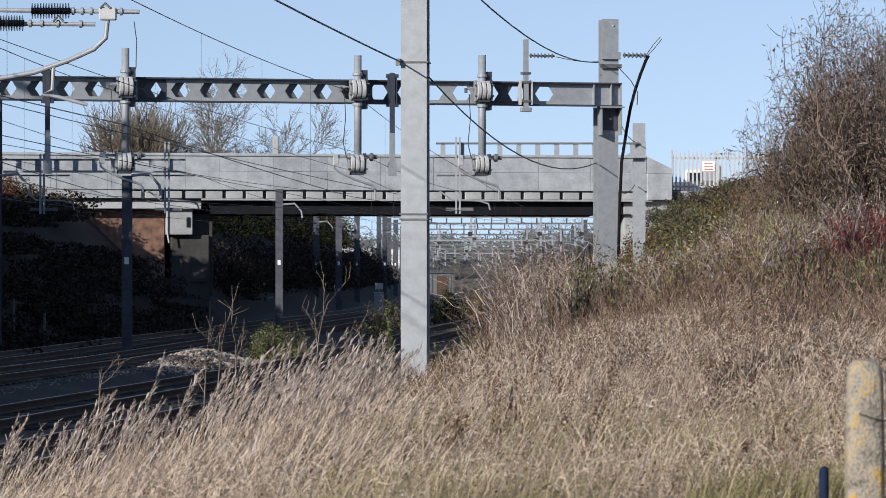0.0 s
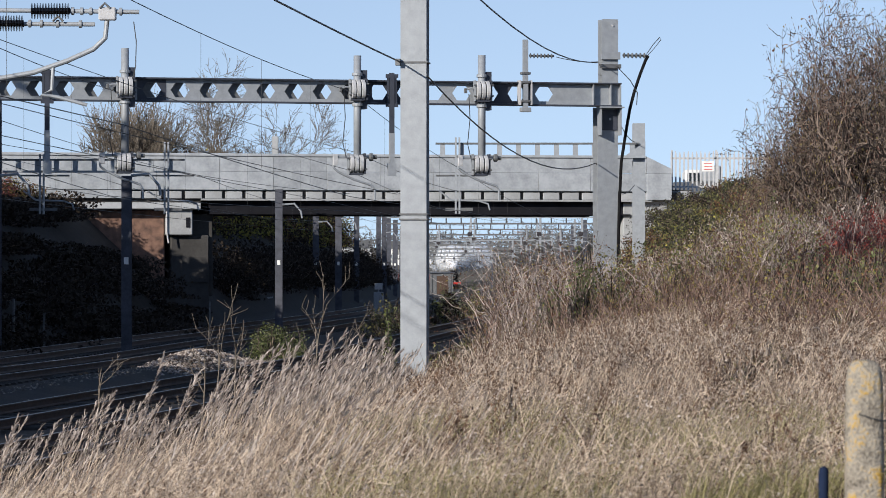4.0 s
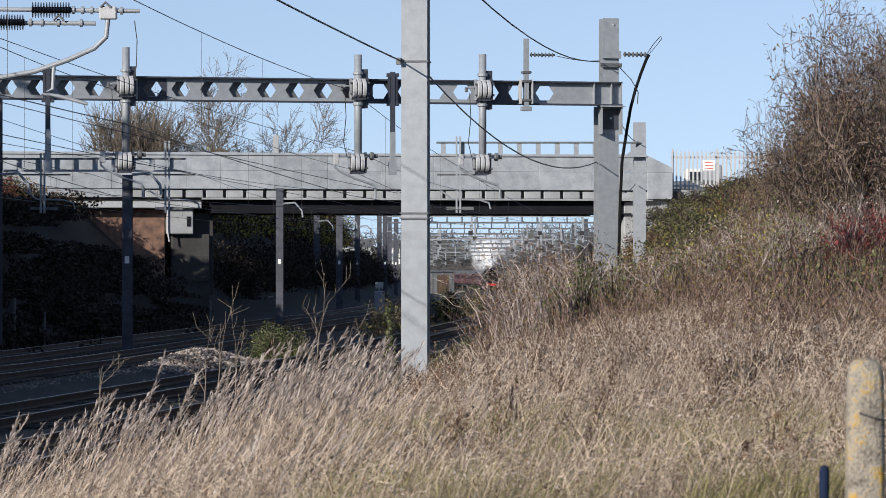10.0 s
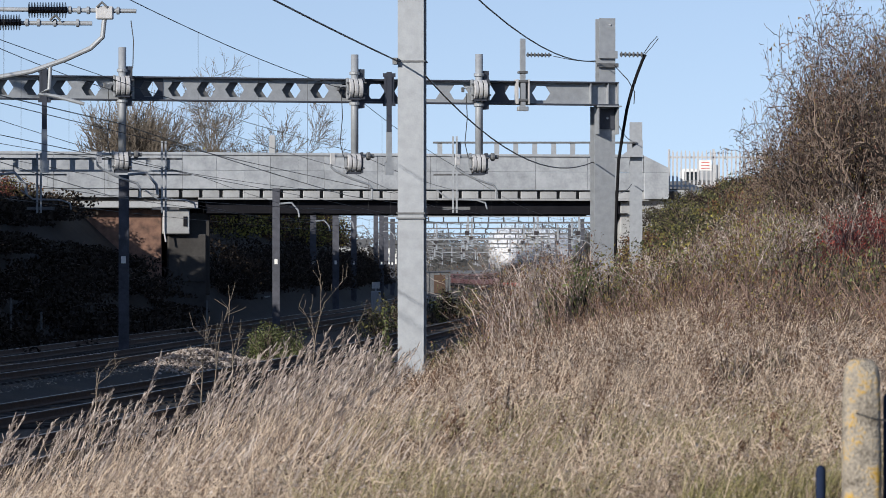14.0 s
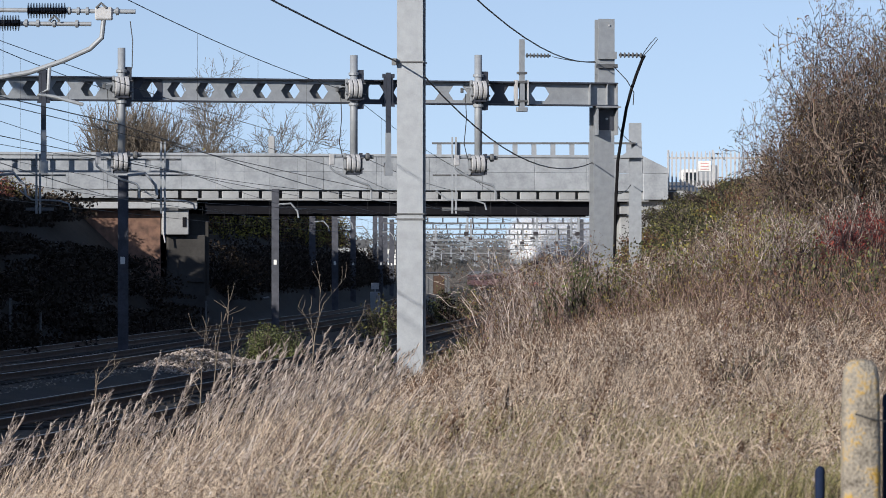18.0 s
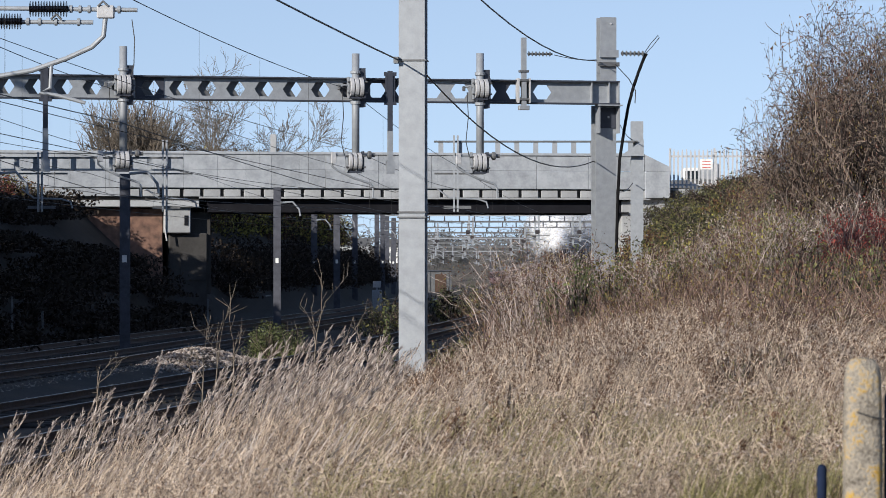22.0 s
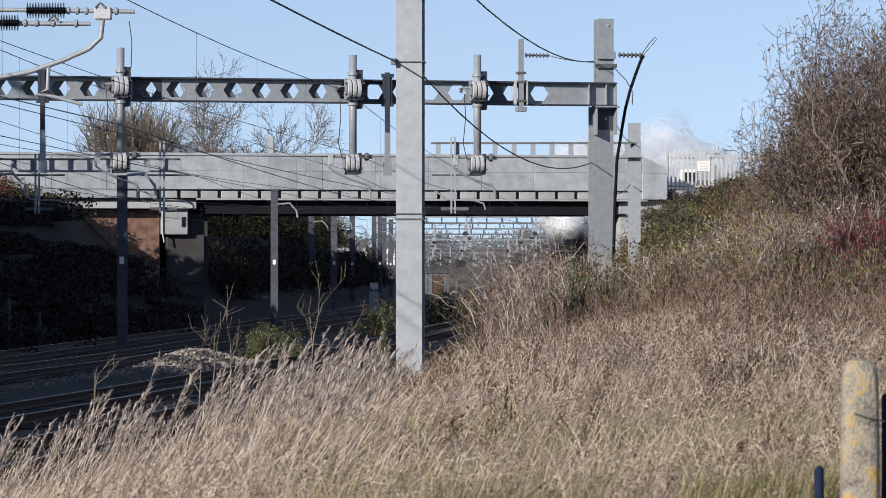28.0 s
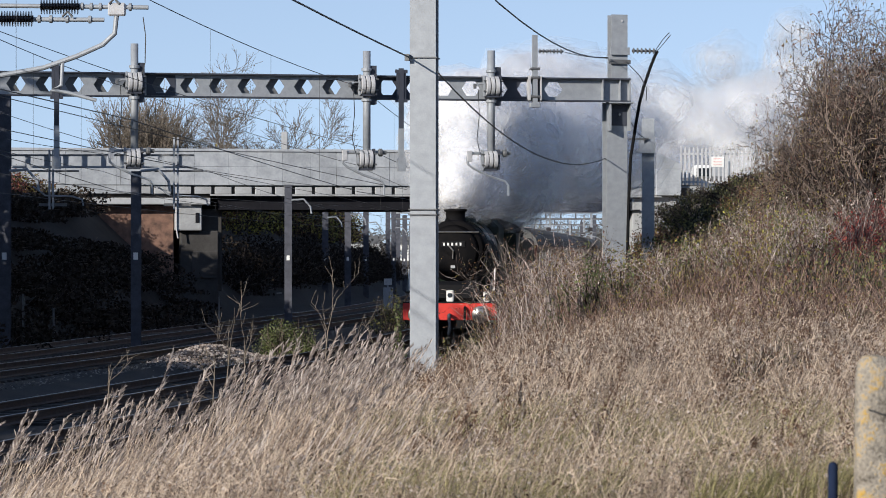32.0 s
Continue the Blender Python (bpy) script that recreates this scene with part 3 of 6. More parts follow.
    part("bolt", lathe([(0.155, 0.025), (0.18, 0.025)], 8, "y", (4.08, 0, 8.45)), M_PORC, th)
    # thin dark drop posts
    for x in (-9.89, -1.56):
        part("drop_post", boxed(x - 0.055, x + 0.055, -0.25, -0.15, 5.75, 7.2), M_NAVY, th)
        part("drop_post", boxed(x - 0.06, x + 0.06, -0.255, -0.145, 5.0, 5.75), M_GALV, th)
        for hx in (-0.09, 0.09):
            part("head_strap", boxed(x + hx - 0.025, x + hx + 0.025, -0.23, -0.17, 6.38, 7.16), M_NAVY, th)
        part("head_plate", boxed(x - 0.15, x + 0.15, -0.24, -0.19, 6.38, 6.46), M_NAVY, th)
        part("head_plate", boxed(x - 0.15, x + 0.15, -0.24, -0.19, 7.08, 7.17), M_NAVY, th)
        b = boxed(x - 0.10, x + 0.10, -0.26, -0.16, 4.72, 5.02)
        part("drop_post_foot", b, M_GALV, th)
    # earth wire post with small insulator, and one on the mast head
    part("wire_post", boxed(1.70, 1.82, -0.28, -0.18, 6.3, 8.05), M_GALV, th)
    part("post_foot", boxed(1.63, 1.89, -0.31, -0.16, 6.29, 6.40, bevel=0.01), M_GALV, th)
    for z in (6.52, 6.98, 7.2):
        part("post_band", boxed(1.64, 1.88, -0.30, -0.17, z, z + 0.06, bevel=0.01), M_GALV_DARK, th)
    for x in (1.61, 1.89):
        part("post_plate", boxed(x, x + 0.03, -0.30, -0.02, 6.46, 7.06), M_PORC, th)
    insulator("insulator", th, (1.86, -0.23, 7.66), "x", 0.62, 0.06, 7, M_GALV_DARK)
    insulator("insulator", th, (4.32, 0.1, 7.72), "x", 0.62, 0.07, 6, M_GALV_DARK)
    part("strap", boxed(3.78, 4.26, 0.10, 0.17, 7.62, 7.80), M_GALV, th)
    part("strap", boxed(3.75, 4.28, 0.09, 0.17, 7.40, 7.50), M_GALV_DARK, th)
    part("feeder_cable", rods([(4.97, 0.1, 7.72), (4.90, 0.1, 7.60), (4.76, 0.1, 7.25), (4.62, 0.1, 6.85), (4.50, 0.1, 6.40), (4.41, 0.1, 5.90), (4.28, 0.1, 5.10), (4.23, 0.1, 4.0), (4.20, 0.1, 2.9), (4.20, 0.1, 1.2)], 0.038), M_RUBBER, th, "black feeder cable")
    part("jumper", rods([(4.95, 0.1, 7.72), (5.12, 0.1, 7.9), (5.30, 0.1, 8.12), (5.27, 0.1, 8.18), (5.10, 0.1, 8.0), (4.93, 0.1, 7.76)], 0.012, 4), M_WIRE, th)
    part("jumper", rods([(4.15, 0.05, 7.45), (4.5, 0.05, 7.1), (4.68, 0.05, 6.8), (4.66, 0.05, 6.5)], 0.014, 4), M_WIRE, th)


portal()


def near_mast():
    th = thing("overhead_line_mast", "tall pale galvanised steel mast standing in dry grass", "mast", (-0.46, 56.5, 0), turn=-6.0)
    part("mast", ibeam(bmesh.new(), 0, 0, 0.2, 8.8, 0.40, 0.40, 0.028), M_GALV, th)
    part("base_block", boxed(-0.4, 0.4, -0.4, 0.4, -0.3, 0.42, bevel=0.03), M_CONC, th, "concrete foundation block")
    for z in (5.66, 3.25, 3.33):
        b = boxed(-0.22, 0.22, -0.225, -0.205, z, z + 0.022)
        box(b, -0.22, -0.205, -0.21, 0.21, z, z + 0.022)
        box(b, 0.205, 0.22, -0.21, 0.21, z, z + 0.022)
        part("band", b, M_GALV_DARK, th)
    part("wire_clamp", boxed(-0.27, -0.20, -0.30, -0.15, 5.62, 5.72), M_GALV_DARK, th)


near_mast()


def ttc(x_mast, x_end, z, y, mast_w, mast_top, drops, depth=0.36):
    """A cantilever boom of two chords and posts on one mast, reaching over two tracks."""
    th = thing("cantilever_gantry", "galvanised steel mast with ladder boom over two tracks", "gantry", (0, y, 0), group="cantilever gantries")
    part("mast", ibeam(bmesh.new(), x_mast, 0.3, -0.4, mast_top, mast_w, 0.36, 0.025), M_GALV, th)
    lo, hi = min(x_mast, x_end), max(x_mast, x_end)
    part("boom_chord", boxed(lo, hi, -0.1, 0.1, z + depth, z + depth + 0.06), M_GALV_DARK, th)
    part("boom_chord", boxed(lo, hi, -0.1, 0.1, z, z + 0.06), M_GALV, th)
    x = lo + 0.15
    while x < hi - 0.1:
        part("boom_post", boxed(x, x + 0.16, -0.08, 0.08, z + 0.06, z + depth), M_GALV, th)
        x += 0.62
    d = 1 if x_end < x_mast else -1
    b = bmesh.new()
    vs = [b.verts.new((x_mast + d * sx, yy, zz)) for yy in (-0.13, -0.10) for sx, zz in ((0.2, z - 0.02), (0.2, z + depth + 0.1), (-0.55, z - 0.02))]
    for fc in ((0, 1, 2), (5, 4, 3), (0, 3, 4, 1), (1, 4, 5, 2), (2, 5, 3, 0)):
        b.faces.new([vs[i] for i in fc])
    part("knee_plate", b, M_GALV, th)
    for x, zt, zb in drops:
        for dx in (-0.09, 0.03):
            part("drop_post", boxed(x + dx, x + dx + 0.06, -0.2, -0.1, zb, zt), M_GALV, th)
        part("registration_tube", rods([(x - 0.7, -0.16, zb + 1.25), (x + 0.9, -0.16, zb + 1.25)], 0.03), M_GALV_DARK, th)
        part("steady_arm", rods([(x - 0.6, -0.16, zb + 0.75), (x - 0.2, -0.16, zb + 0.45), (x + 0.7, -0.16, zb + 0.42), (x + 1.0, -0.16, zb + 0.32), (x + 1.05, -0.16, zb + 0.12)], 0.03), M_GALV, th)
        part("cross_tie", boxed(x - 0.4, x + 0.5, -0.18, -0.12, zb + 0.1, zb + 0.2), M_GALV_DARK, th)
    return th


ttc(6.35, -0.3, 6.10, 120.0, 0.40, 7.22, [(0.42, 6.75, 4.25)], 0.42)
ttc(-18.5, -8.5, 5.60, 120.0, 0.40, 6.6, [(-13.15, 6.2, 4.25), (-9.08, 6.6, 4.25)], 0.39)


def plain_mast(x, y, z0, z1, w, label):
    th = thing("line_mast", label, "mast", (x, y, 0), group="masts along the line")
    # the cutting's shade on these masts is put into the zinc colour
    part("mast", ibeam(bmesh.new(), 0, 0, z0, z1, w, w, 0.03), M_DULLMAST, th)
    part("plate", boxed(-0.07, 0.07, -w / 2 - 0.02, -w / 2 - 0.004, 2.6, 2.82), M_WHITE, th, "small white plate")
    c = part("cantilever", rods([(0.15, -w / 2 - 0.03, 5.3), (0.7, -w / 2 - 0.03, 5.35), (1.0, -w / 2 - 0.03, 5.0), (1.05, -w / 2 - 0.03, 4.7)], 0.045), M_GALV, th)
    return th


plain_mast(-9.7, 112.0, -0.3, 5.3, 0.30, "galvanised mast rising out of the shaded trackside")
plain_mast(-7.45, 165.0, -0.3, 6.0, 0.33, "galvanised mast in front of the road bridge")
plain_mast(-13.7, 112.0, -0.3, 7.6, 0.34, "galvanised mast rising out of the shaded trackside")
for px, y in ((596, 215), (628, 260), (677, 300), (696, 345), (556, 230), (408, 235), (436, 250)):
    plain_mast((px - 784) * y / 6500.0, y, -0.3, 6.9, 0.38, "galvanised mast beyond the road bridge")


# ---- vegetation ----
rng = np.random.default_rng(7)
GX, GY = np.arange(-36, 36.01, 0.6), np.arange(8, 345, 1.5)
GZ = np.array([[ground_z(float(x), float(y)) for x in GX] for y in GY])
TX = np.array([track_x(float(y)) for y in GY])


def ground_many(x, y):
    fx = np.clip((x - GX[0]) / 0.6, 0, len(GX) - 1.001)
    fy = np.clip((y - GY[0]) / 1.5, 0, len(GY) - 1.001)
    i, j = fx.astype(int), fy.astype(int)
    u, v = fx - i, fy - j
    return (GZ[j, i] * (1 - u) + GZ[j, i + 1] * u) * (1 - v) + (GZ[j + 1, i] * (1 - u) + GZ[j + 1, i + 1] * u) * v


def offset_many(x, y):
    return x - np.interp(y, GY, TX)


def quads(name, verts, faces, material):
    """A mesh from arrays of corners and four-cornered faces."""
    me = bpy.data.meshes.new(name)
    verts, faces = np.asarray(verts, np.float32), np.asarray(faces, np.int32)
    me.vertices.add(len(verts))
    me.vertices.foreach_set("co", verts.ravel())
    me.loops.add(faces.size)
    me.loops.foreach_set("vertex_index", faces.ravel())
    me.polygons.add(len(faces))
    me.polygons.foreach_set("loop_start", np.arange(0, faces.size, 4, dtype=np.int32))
    me.update(calc_edges=True)
    me.materials.append(material)
    return me


def strips(name, pts, wide, side, material):
    """Thin blades: pts (n, k, 3), wide (n, k), side (n, 3)."""
    n, k, _ = pts.shape
    half = side[:, None, :] * wide[:, :, None] * 0.5
    v = np.stack((pts - half, pts + half), 2).reshape(-1, 3)
    base = (np.arange(n) * k * 2)[:, None, None] + (np.arange(k - 1) * 2)[None, :, None]
    f = (base + np.array([0, 1, 3, 2])[None, None, :]).reshape(-1, 4)
    return quads(name, v, f, material)


def sticks(name, segs, material):
    """Twigs from an array of (a, b, radius a, radius b): three-sided, the finest ones flat."""
    s = np.asarray(segs, float)
    d = s[:, 3:6] - s[:, 0:3]
    d /= np.linalg.norm(d, axis=1, keepdims=True) + 1e-9
    ref = np.where(np.abs(d[:, 2:3]) < 0.9, np.array([[0, 0, 1.0]]), np.array([[1.0, 0, 0]]))
    u = np.cross(d, ref)
    u /= np.linalg.norm(u, axis=1, keepdims=True) + 1e-9
    w = np.cross(d, u)
    fine = s[:, 6] < 0.0068 if len(s) > 300 else np.zeros(len(s), bool)
    a, b, ra, rb = s[:, 0:3], s[:, 3:6], s[:, 6:7], s[:, 7:8]
    k = ~fine
    ring = [(u * math.cos(q) + w * math.sin(q))[k] for q in (0, 2.094, 4.189)]
    v1 = np.stack([a[k] + c * ra[k] for c in ring] + [b[k] + c * rb[k] for c in ring], 1).reshape(-1, 3)
    f1 = ((np.arange(k.sum()) * 6)[:, None, None] + np.array([[0, 1, 4, 3], [1, 2, 5, 4], [2, 0, 3, 5]])[None]).reshape(-1, 4)
    q = rng.uniform(0, 3.14, (len(s), 1))
    side = ((u * np.cos(q) + w * np.sin(q)) * 1.3)[fine]
    v2 = np.stack((a[fine] - side * ra[fine], a[fine] + side * ra[fine], b[fine] + side * rb[fine], b[fine] - side * rb[fine]), 1).reshape(-1, 3)
    f2 = (np.arange(fine.sum()) * 4)[:, None] + np.arange(4)[None, :] + len(v1)
    return quads(name, np.concatenate((v1, v2)), np.concatenate((f1, f2)), material)


def leaves(name, pos, size, material, flat=0.0):
    """Small leaf blades, each a folded diamond with its own tilt."""
    n = len(pos)
    a = rng.normal(size=(n, 3))
    a[:, 2] *= 1 - flat
    a /= np.linalg.norm(a, axis=1, keepdims=True)
    b = np.cross(a, rng.normal(size=(n, 3)))
    b /= np.linalg.norm(b, axis=1, keepdims=True) + 1e-9
    s = np.asarray(size).reshape(-1, 1) * rng.uniform(0.6, 1.3, (n, 1))
    v = np.stack((pos - a * s * 0.6, pos + b * s * 0.35, pos + a * s * 0.6, pos - b * s * 0.35), 1).reshape(-1, 3)
    f = (np.arange(n) * 4)[:, None] + np.arange(4)[None, :]
    return quads(name, v, f, material)


def sown(n, y0, y1, o0, o1, power=1.0, margin=1.5, wide=0.135):
    """Random places on the bank within a stretch of it, denser towards y0."""
    y = y0 + (y1 - y0) * rng.random(n * 3) ** power
    x = (rng.random(n * 3) * 2 - 1) * (y * wide + margin)
    o = offset_many(x, y)
    keep = (o > o0) & (o < o1)
    return x[keep][:n], y[keep][:n]


def patchy(x, y, s, seed=0.0):
    """Smooth random patches between -1 and 1."""
    return (np.sin(x * s * 1.3 + seed) * np.cos(y * s * 0.7 + seed * 2) + np.sin(x * s * 2.9 - y * s * 1.1 + seed * 3) * 0.6 + np.cos(x * s * 0.6 + y * s * 1.9 + seed) * 0.7) / 2.0


def blades(x, y, h, lean, bend, w, name, material, k=4, drift=0.35):
    n = len(x)
    z = ground_many(x, y) - 0.03
    ang = rng.normal(0, 0.9, n)
    dx = drift + np.cos(ang * 2) * lean * rng.normal(0, 1, n)
    dy = np.sin(ang) * lean
    t = np.linspace(0, 1, k)[None, :]
    px = x[:, None] + dx[:, None] * h[:, None] * (t * 0.6 + bend[:, None] * t ** 2.2)
    py = y[:, None] + dy[:, None] * h[:, None] * (t * 0.6 + bend[:, None] * t ** 2.2)
    pz = z[:, None] + h[:, None] * (t - 0.25 * bend[:, None] * t ** 3)
    th = rng.uniform(-1.2, 1.2, n)
    side = np.stack((np.cos(th), np.sin(th), np.zeros(n)), 1)
    return strips(name, np.stack((px, py, pz), 2), w[:, None] * (1.05 - t), side, material)


def thinned(x, y):
    """Fewer stems towards the foot of the slope beside the track."""
    keep = rng.random(len(x)) < np.clip((offset_many(x, y) - np.where(x < -0.016 * y, 4.6, 3.3)) / 3.8, 0.02, 1.0) ** np.where(x < -0.016 * y, 1.5, 0.3)
    return x[keep], y[keep]


def grassland():
    # low matted straw
    x, y = sown(210000, 17, 74, 2.1, 40, 1.35)
    keep = rng.random(len(x)) < np.clip((offset_many(x, y) - np.where(x < -0.016 * y, 4.6, 3.3)) / 3.8, 0.02, 1.0) ** np.where(x < -0.016 * y, 1.5, 0.3)
    keep &= rng.random(len(x)) < np.where(patchy(x, y, 1.6, 5.0) > 0.42, 0.35, 1.0)
    x, y = x[keep], y[keep]
    h = rng.uniform(0.07, 0.30, len(x)) * (1.0 + 0.5 * patchy(x, y, 0.9))
    me = blades(x, y, h, 0.75, rng.uniform(0.2, 1.4, len(x)), rng.uniform(0.003, 0.007, len(x)) * (0.7 + y / 60), "grass", M_STRAW, 3, 0.12)
    tagged(new("dry_grass", me), "tangled straw-coloured dead grass covering the bank", "grass", kind="stuff")
    # broken stems lying every way across the tangle
    x, y = thinned(*sown(42000, 17, 70, 3.4, 40, 1.3))
    n = len(x)
    a, L = rng.normal(0.2, 1.5, n), rng.uniform(0.05, 0.18, n)
    z = ground_many(x, y) + rng.uniform(0.0, 0.20, n)
    dz = rng.normal(1.3, 0.8, n)
    pts = np.stack([np.stack((x + np.cos(a) * L * t, y + np.sin(a) * L * t, z + dz * L * t + 0.05 * math.sin(3.1 * t)), 1) for t in (0, 0.5, 1.0)], 1)
    th = rng.uniform(-1.0, 1.0, n)
    side = np.stack((np.sin(th) * 0.5, np.zeros(n), np.cos(th)), 1)
    w = rng.uniform(0.003, 0.006, n)[:, None] * (0.7 + y / 60)[:, None] * np.array([[0.9, 1.0, 0.4]])
    tagged(new("fallen_straw", strips("fallen_straw", pts, w, side, M_STRAW)), "broken pale stems lying across the dry grass", "grass", kind="stuff")
    # long stems that all lean one way before the wind, each ending in a narrow soft head
    for label, m, n0, o0, lo, hi, wide in (("long pale grass leaning before the wind", M_STRAW, 30000, 3.2, 0.20, 0.50, 0.62), ("soft greyish seed heads leaning before the wind", M_PALE, 9500, 2.9, 0.28, 0.62, 0.85)):
        x, y = sown(n0, 18, 62, o0, 24, 1.1)
        keep = rng.random(len(x)) < np.interp(x / y, [-0.13, -0.03, 0.01, 0.06], [0.9, 0.8, 0.30, 0.12]) * np.clip((offset_many(x, y) - 3.7) / 5.2, 0.03, 1.0) ** 1.3
        x, y = x[keep], y[keep]
        n = len(x)
        h = rng.uniform(lo, hi, n) * np.interp(x / y, [-0.12, -0.02, 0.03], [1.0, 0.85, 0.62])
        t = np.array([0, 0.35, 0.66, 0.78, 0.9, 1.0])[None, :]
        dx, dy = rng.normal(0.40, 0.12, n)[:, None], rng.normal(0.0, 0.22, n)[:, None]
        curve = h[:, None] * (t * 0.75 + rng.uniform(0.05, 0.5, n)[:, None] * t ** 3)
        pts = np.stack((x[:, None] + dx * curve, y[:, None] + dy * curve, (ground_many(x, y) - 0.03)[:, None] + h[:, None] * (t - 0.10 * t ** 3)), 2)
        th = rng.uniform(-1.0, 1.0, n)
        side = np.stack((np.cos(th), np.sin(th), np.zeros(n)), 1)
        w = np.array([[0.0042, 0.0036, 0.003, 0.0075, 0.0085, 0.0015]]) * (rng.uniform(0.7, 1.2, n) * (0.65 + y / 70) * wide)[:, None]
        tagged(new("leaning_grass", strips("leaning_grass", pts, w, side, m)), label, "grass", kind="stuff")
    # small seed heads and bits of leaf that give the tangle its grain
    for label, m, n0, lo, hi in (("brown specks of seed heads among the straw", M_SEED, 42000, 0.05, 0.28), ("pale husks and seed heads among the straw", M_PALE, 45000, 0.08, 0.30)):
        x, y = thinned(*sown(n0, 17, 66, 3.0, 40, 1.25))
        x = x + 0.25 * np.sin(y * 9.1)
        p = np.stack((x, y, ground_many(x, y) + rng.uniform(lo, hi, len(x))), 1)
        tagged(new("seed_specks", leaves("seed_specks", p, (0.009 + y * 0.0003) * rng.uniform(0.7, 1.3, len(x)), m)), label, "grass", kind="stuff")
    # green tufts low down among the straw
    x, y = sown(110000, 17, 34, 4.0, 40, 1.2)
    keep = (patchy(x, y, 1.6, 2.0) > 0.16) & (x > -0.7) & (x < 2.5) & (y < 26.5)
    x, y = x[keep], y[keep]
    me = blades(x, y, rng.uniform(0.16, 0.40, len(x)), 0.7, rng.uniform(0.2, 1.4, len(x)), rng.uniform(0.004, 0.009, len(x)), "green_grass", M_GREEN_GRASS)
    tagged(new("green_grass", me), "low green grass tufts showing through dead straw", "grass", kind="stuff")


grassland()


def plume_clump(n, spread, hmin, hmax, seed):
    """A clump of tall dry stalks with feathery seed heads, as meshes round its own base."""
    r = np.random.default_rng(seed)
    bx, by = r.normal(0, spread, n), r.normal(0, spread, n)
    h = r.uniform(hmin, hmax, n)
    lean = r.uniform(0.18, 0.42, n)
    yaw = r.normal(0, 0.5, n)
    dirx, diry = np.cos(yaw) * lean, np.sin(yaw) * lean
    t = np.linspace(0, 1, 5)[None, :]
    p = np.stack((bx[:, None] + dirx[:, None] * h[:, None] * (t * 0.5 + t * t * 0.6),
                  by[:, None] + diry[:, None] * h[:, None] * (t * 0.5 + t * t * 0.6), h[:, None] * (t - 0.06 * t ** 3)), 2)
    th = r.uniform(-1, 1, n)
    side = np.stack((np.cos(th), np.sin(th), th * 0), 1)
    stalk = strips("stalk", p, np.broadcast_to(np.array([0.007, 0.006, 0.005, 0.004, 0.003]), (n, 5)), side, M_STRAW)
    # heads: short bristles along the top quarter of each stalk
    m = 26
    tt = r.uniform(0.70, 1.02, (n, m))
    hx = bx[:, None] + dirx[:, None] * h[:, None] * (tt * 0.5 + tt * tt * 0.6)
    hy = by[:, None] + diry[:, None] * h[:, None] * (tt * 0.5 + tt * tt * 0.6)
    hz = h[:, None] * (tt - 0.06 * tt ** 3)
    a = np.stack((hx, hy, hz), 2).reshape(-1, 3)
    d = r.normal(0, 0.016, (n * m, 3)) + np.array([0.034, 0, 0.046])
    pts = np.stack((a, a + d * 0.6, a + d * 1.1), 1)
    th = r.uniform(-1.3, 1.3, n * m)
    side = np.stack((np.cos(th), np.sin(th), th * 0), 1)
    head = strips("seed_head", pts, np.broadcast_to(np.array([0.004, 0.012, 0.003]), (n * m, 3)), side, M_PALE)
    return stalk, head


CLUMPS = [plume_clump(7, 0.22, 0.55, 1.05, s) for s in range(7)]
swaying = []


def tall_grass():
    x, y = sown(520, 24, 54, 2.5, 9.0, 0.8, 0.6, 0.125)
    keep = (x < -0.016 * y - 0.1) & (rng.random(len(x)) < np.clip((offset_many(x, y) - 2.5) / 6.5, 0.08, 1.0))
    x, y = x[keep][:150], y[keep][:150]
    z = ground_many(x, y)
    for i in range(len(x)):
        stalk, head = CLUMPS[i % 7]
        th = thing("tall_grass_clump", "clump of tall dry grass with feathery seed heads", "grass", (float(x[i]), float(y[i]), float(z[i]) - 0.03), "tall grass clumps", "", float(rng.uniform(-25, 25)))
        k = float(rng.uniform(0.5, 1.0))
        a = tagged(part("tuft", stalk, None, th), kind="stuff")
        b = tagged(part("plume", head, None, th, "pale feathery seed heads"), kind="stuff")
        a.scale = b.scale = (k, k, k)
        if i % 7 == 0:
            swaying.append(th)


tall_grass()


def weed_segs(r, h, branches, curl=0.25):
    """One dead weed: a stem with rising side shoots."""
    segs, tips = [], []
    p = np.zeros(3)
    d = np.array([r.normal(0.12, 0.30), r.normal(0, 0.30), 1.0])
    n = 5
    for i in range(n):
        d = d + r.normal(0, curl * 0.35, 3) * np.array([1, 1, 0.3])
        d /= np.linalg.norm(d)
        q = p + d * h / n
        rr = 0.0065 * (1 - i / n * 0.6)
        segs.append((*p, *q, rr, rr * 0.85))
        if i > 0:
            for _ in range(branches):
                e = d * 0.9 + r.normal(0, 0.55, 3)
                e[2] = abs(e[2]) + 0.25
                e /= np.linalg.norm(e)
                L = h * r.uniform(0.14, 0.42) * (1.15 - i / n * 0.5)
                m = p + (q - p) * r.random()
                m2 = m + e * L * 0.55
                e2 = e + r.normal(0, 0.35, 3)
                e2[2] += 0.25
                e2 /= np.linalg.norm(e2)
                m3 = m2 + e2 * L * 0.5
                segs.append((*m, *m2, rr * 0.6, rr * 0.45))
                segs.append((*m2, *m3, rr * 0.45, rr * 0.25))
                tips.append(m3)
                tips.append(m2)
        p = q
    tips.append(p)
    return np.array(segs), np.array(tips)


WEEDS = [weed_segs(np.random.default_rng(s + 40), 1.0, 3 + s % 3, 0.6) for s in range(9)]


